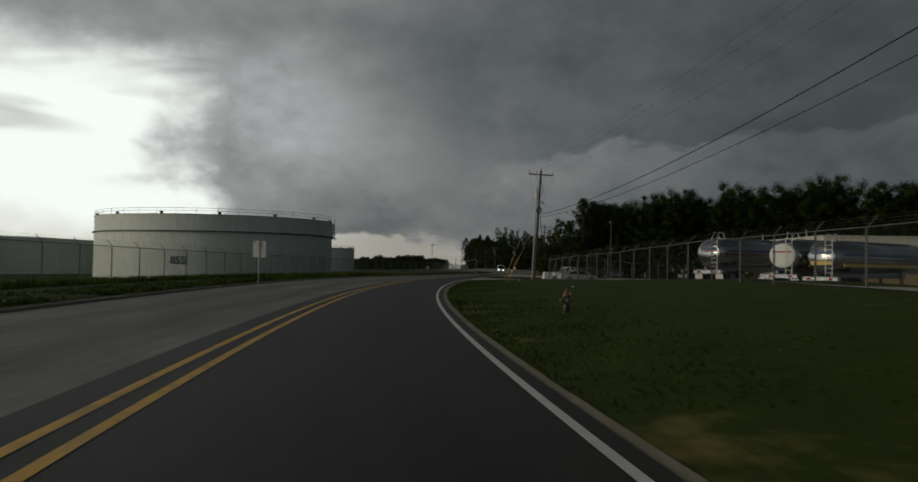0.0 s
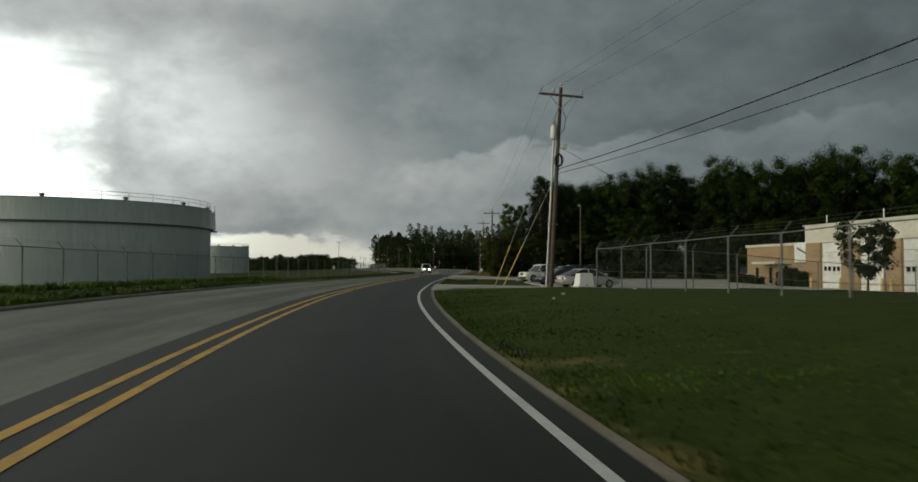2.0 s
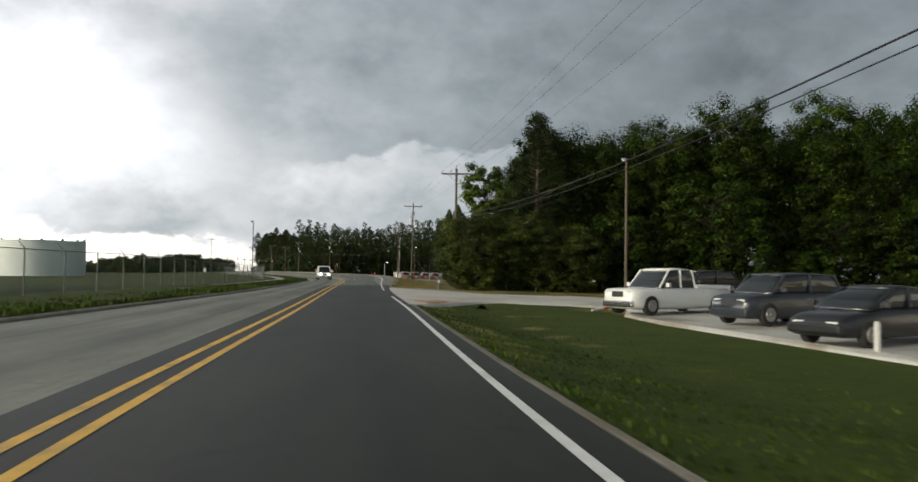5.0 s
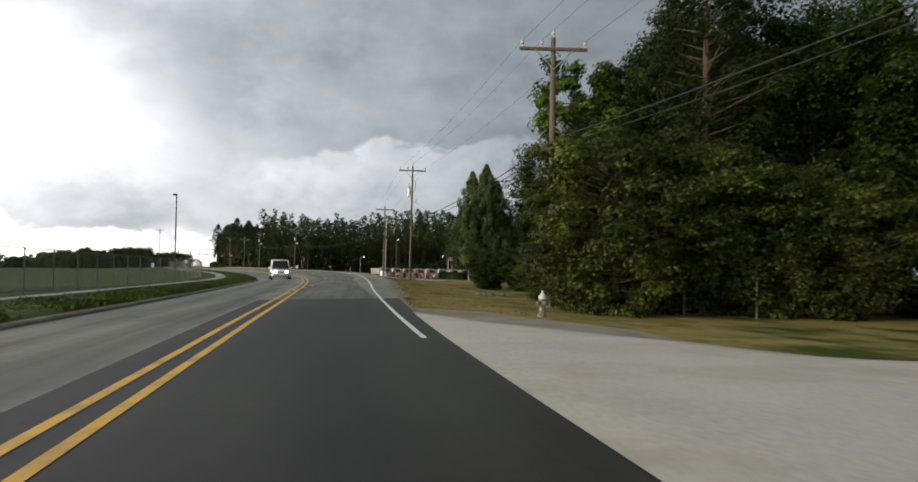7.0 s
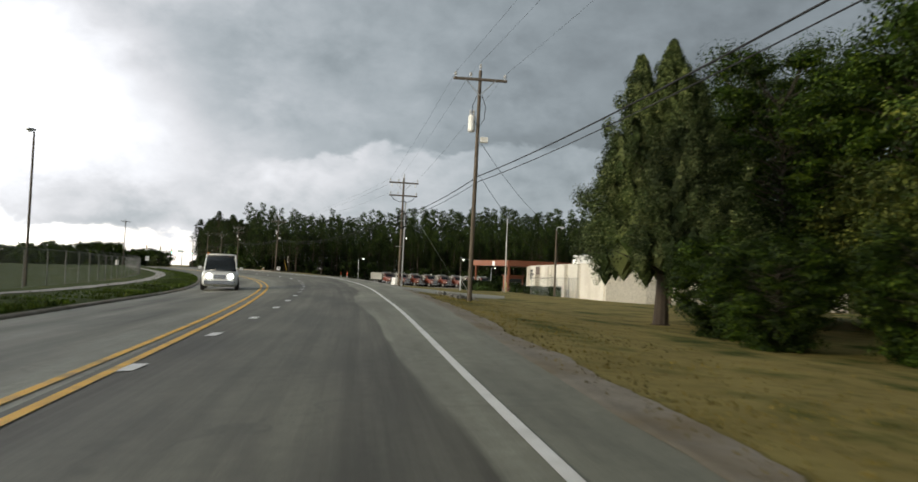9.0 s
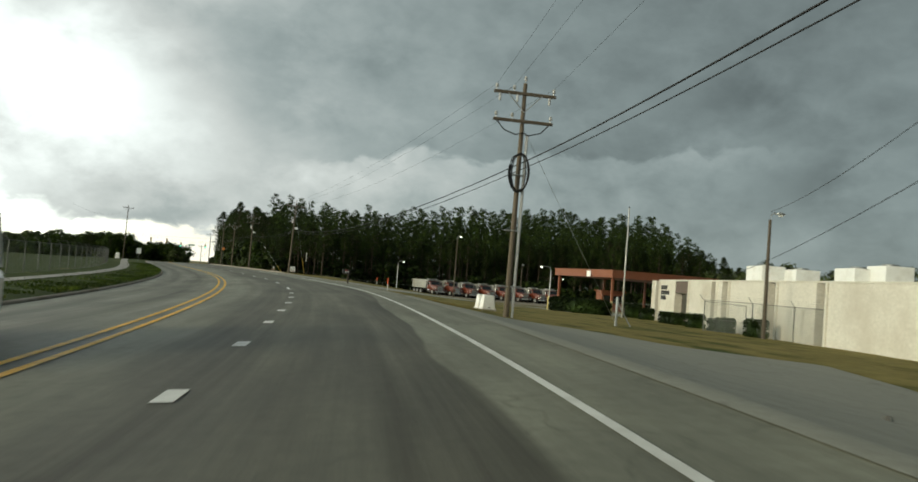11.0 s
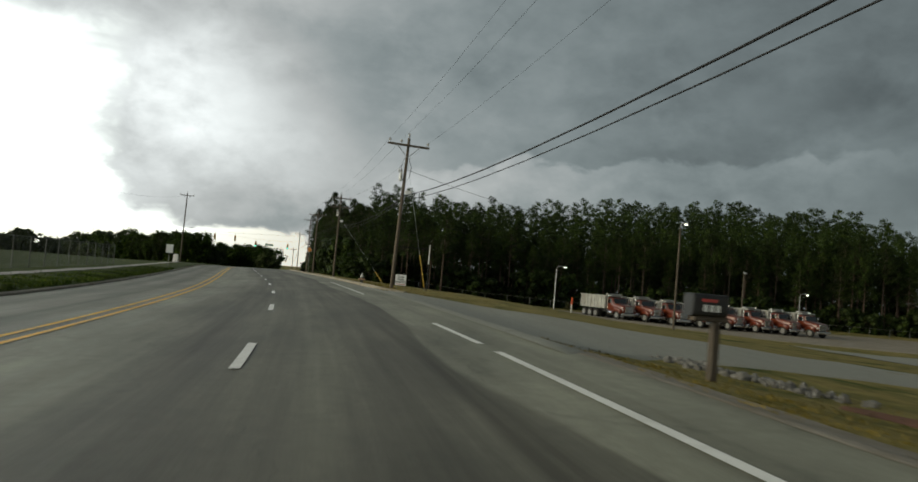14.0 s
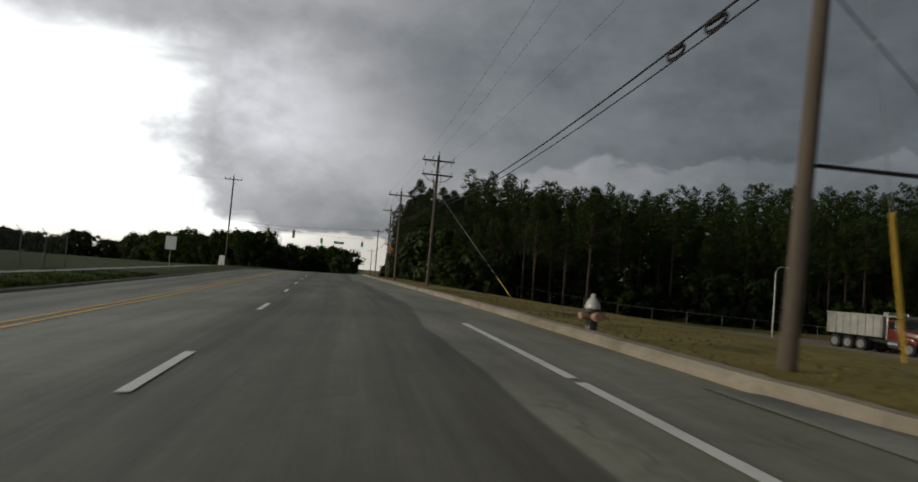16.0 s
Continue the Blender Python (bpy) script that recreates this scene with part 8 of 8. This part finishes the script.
# ---- hedges and shrubs ----
def shrub(name, at, size, label, count=1500, leaf=0.09, turn=0.0, mat=None, seed=1):
    r = random.Random(seed)
    home = thing(name, at, turn, label, "shrub", "clipped shrubs")
    verts, faces = [], []
    sx, sy, sz = size
    for _ in range(count):
        d = Vector((r.gauss(0, 1), r.gauss(0, 1), r.gauss(0, 1))).normalized()
        e = 0.42
        p = Vector((math.copysign(abs(d.x) ** e, d.x) * sx / 2, math.copysign(abs(d.y) ** e, d.y) * sy / 2, sz / 2 + math.copysign(abs(d.z) ** e, d.z) * sz / 2)) * r.uniform(0.9, 1.03)
        leaves(verts, faces, p, (0.08, 0.08, 0.08), 2, leaf, r)
    leaf_mesh("foliage", verts, faces, mat or LEAF_SHRUB, home)
    bm = bmesh.new()
    block(bm, -sx * 0.4, -sy * 0.4, 0, sx * 0.4, sy * 0.4, sz * 0.86, min(sx, sy, sz) * 0.2)
    part("inner_mass", bm, LEAF_SHRUB, home)
    bm = bmesh.new()
    for k in range(5):
        tube(bm, [(r.uniform(-0.1, 0.1) * sx, r.uniform(-0.1, 0.1) * sy, -0.1), (r.uniform(-0.3, 0.3) * sx, r.uniform(-0.3, 0.3) * sy, sz * 0.6)], [0.03, 0.01], 5)
    part("stems", bm, BARK, home)
    return home


h = Vector((43.2, 276.8)) - Vector((40.5, 284.0))
shrub("hedge", (41.9, 280.4, on_ground(41.9, 280.4) - 0.05), (8.2, 1.9, 1.55), "long dark clipped hedge at the gate drive", 9000, 0.17, math.degrees(math.atan2(h.y, h.x)))
fx, fy = (46.3 - 39.4) / 35.3, (272.2 - 237.6) / 35.3
for k, (s, w) in enumerate(((3.0, 1.2), (9.5, 1.1), (11.0, 1.0), (12.4, 1.1), (17.0, 1.2), (21.5, 1.0), (23.2, 1.1), (28.5, 1.2), (-2.5, 1.6))):
    x, y = 46.3 - fx * s - 0.98 * 1.5, 272.2 - fy * s + 0.2 * 1.5
    shrub("round_shrub", (x, y, on_ground(x, y) - 0.05), (w, w, w * 0.92), "round dark clipped shrub against the pale office", 700, 0.09, 0, seed=k)
for k, (x, y, w, hh) in enumerate(((36.6, 109.6, 1.3, 1.5), (36.6, 108.2, 1.2, 1.9), (36.7, 106.7, 1.2, 1.6), (36.4, 115.0, 1.1, 0.9), (36.4, 117.6, 1.3, 1.0), (36.4, 120.2, 1.6, 1.1))):
    shrub("entrance_shrub", (x, y, on_ground(x, y) - 0.05), (w, w, hh), "loose green shrub beside the tan office door", 600, 0.13, 0, LEAF_BROAD, k)
small = broad_tree("young_tree", 77, 5.2, 4.0, LEAF_BROAD, "young leafy tree in the yard by the service bays", 24, 90, 0.3, 0.2, 0.08)
small.matrix_basis = pose(31.5, 87.0, ground_under(31.5, 87.0))

# bollards and gate rails by the canopy
for k, (x, y) in enumerate(((42.3, 291.3), (43.5, 292.5), (43.9, 289.3), (44.6, 286.6), (46.8, 283.4), (47.8, 280.2), (49.0, 278.0))):
    home = thing("bollard", (x, y, on_ground(x, y)), 0, "faded yellow steel bollard at the gate", "bollard", "gate bollards")
    bm = bmesh.new()
    turned(bm, [(0.1, -0.1), (0.1, 1.55 if k % 2 == 0 else 1.15), (0.07, 1.63 if k % 2 == 0 else 1.22)], 12)
    part("tube", bm, BOLLARD, home)
fence([(43.9, 289.3), (46.0, 285.0), (49.0, 278.0), (52.0, 270.5)], "chain-link gate fence with rails by the canopy", 1.5, arms=0, mid=True)


# ---- weeds and grass blades near the road ----
def blades(name, spots, label, mat, tall=(0.08, 0.22), wide=0.012):
    """Bent grass blades at spots, joined into one mesh."""
    vs, fs = [], []
    for x, y, s in spots:
        z = ground_under(x, y) - 0.01
        h = rng.uniform(*tall) * s
        a = rng.uniform(0, 6.28)
        c, d = math.cos(a), math.sin(a)
        w = wide * (0.6 + s)
        lean = rng.uniform(0.1, 0.6) * h
        i = len(vs)
        vs += [(x - d * w, y + c * w, z), (x + d * w, y - c * w, z), (x + c * lean * 0.4 + d * w * 0.7, y + d * lean * 0.4 - c * w * 0.7, z + h * 0.6), (x + c * lean * 0.4 - d * w * 0.7, y + d * lean * 0.4 + c * w * 0.7, z + h * 0.6), (x + c * lean, y + d * lean, z + h)]
        fs += [(i, i + 1, i + 2), (i, i + 2, i + 3), (i + 3, i + 2, i + 4)]
    me = bpy.data.meshes.new(name)
    me.from_pydata(vs, [], fs)
    me.materials.append(mat)
    return tagged(new(name, me), label, "grass", kind="stuff")


def clumpy(x, y):
    return max(0.0, min(1.0, 0.5 + 1.3 * noise.noise((x * 0.45, y * 0.45, 7))))


WEED = leafy("kerb_weeds", (0.05, 0.10, 0.014), (0.09, 0.155, 0.024), (0.16, 0.21, 0.045))
spots = []
for _ in range(90000):
    y = rng.uniform(-8, 345)
    v = 0.25 + abs(rng.gauss(0, 1.3))
    x = left_line(y) - v
    if rng.random() < clumpy(x, y):
        spots.append((x, y, 1.6 if v < 0.7 else 1.0))
blades("verge_weeds", spots, "ragged green weeds along the kerb", WEED, (0.03, 0.11), 0.02)
spots = []
for _ in range(80000):
    y = rng.uniform(0, 74) if rng.random() < 0.45 else rng.choice((rng.uniform(90, 121), rng.uniform(146, 203), rng.uniform(234, 272), rng.uniform(296, 345)))
    u = 0.12 + abs(rng.gauss(0, 2.4))
    x = right_line(y) + u
    if rng.random() < 0.35 + 0.65 * clumpy(x, y):
        spots.append((x, y, 0.9 if u > 0.5 else 1.25))
blades("verge_grass", [p for p in spots if p[1] < 130], "short tufted grass along the road's edge", GRASS_BLADE, (0.025, 0.075), 0.010)
STRAW_BLADE = leafy("straw_blades", (0.12, 0.11, 0.03), (0.20, 0.165, 0.05), (0.27, 0.22, 0.08))
blades("dry_verge_grass", [p for p in spots if p[1] >= 130], "short dried straw-coloured grass along the road's edge", STRAW_BLADE, (0.025, 0.07), 0.010)
spots = []
for _ in range(9000):
    y = rng.uniform(10, 112)
    v = 6.9 + rng.gauss(0, 0.35)
    spots.append((left_line(y) - v, y, 1.0))
blades("fence_weeds", spots, "tall weeds along the field fence", WEED, (0.12, 0.45), 0.022)
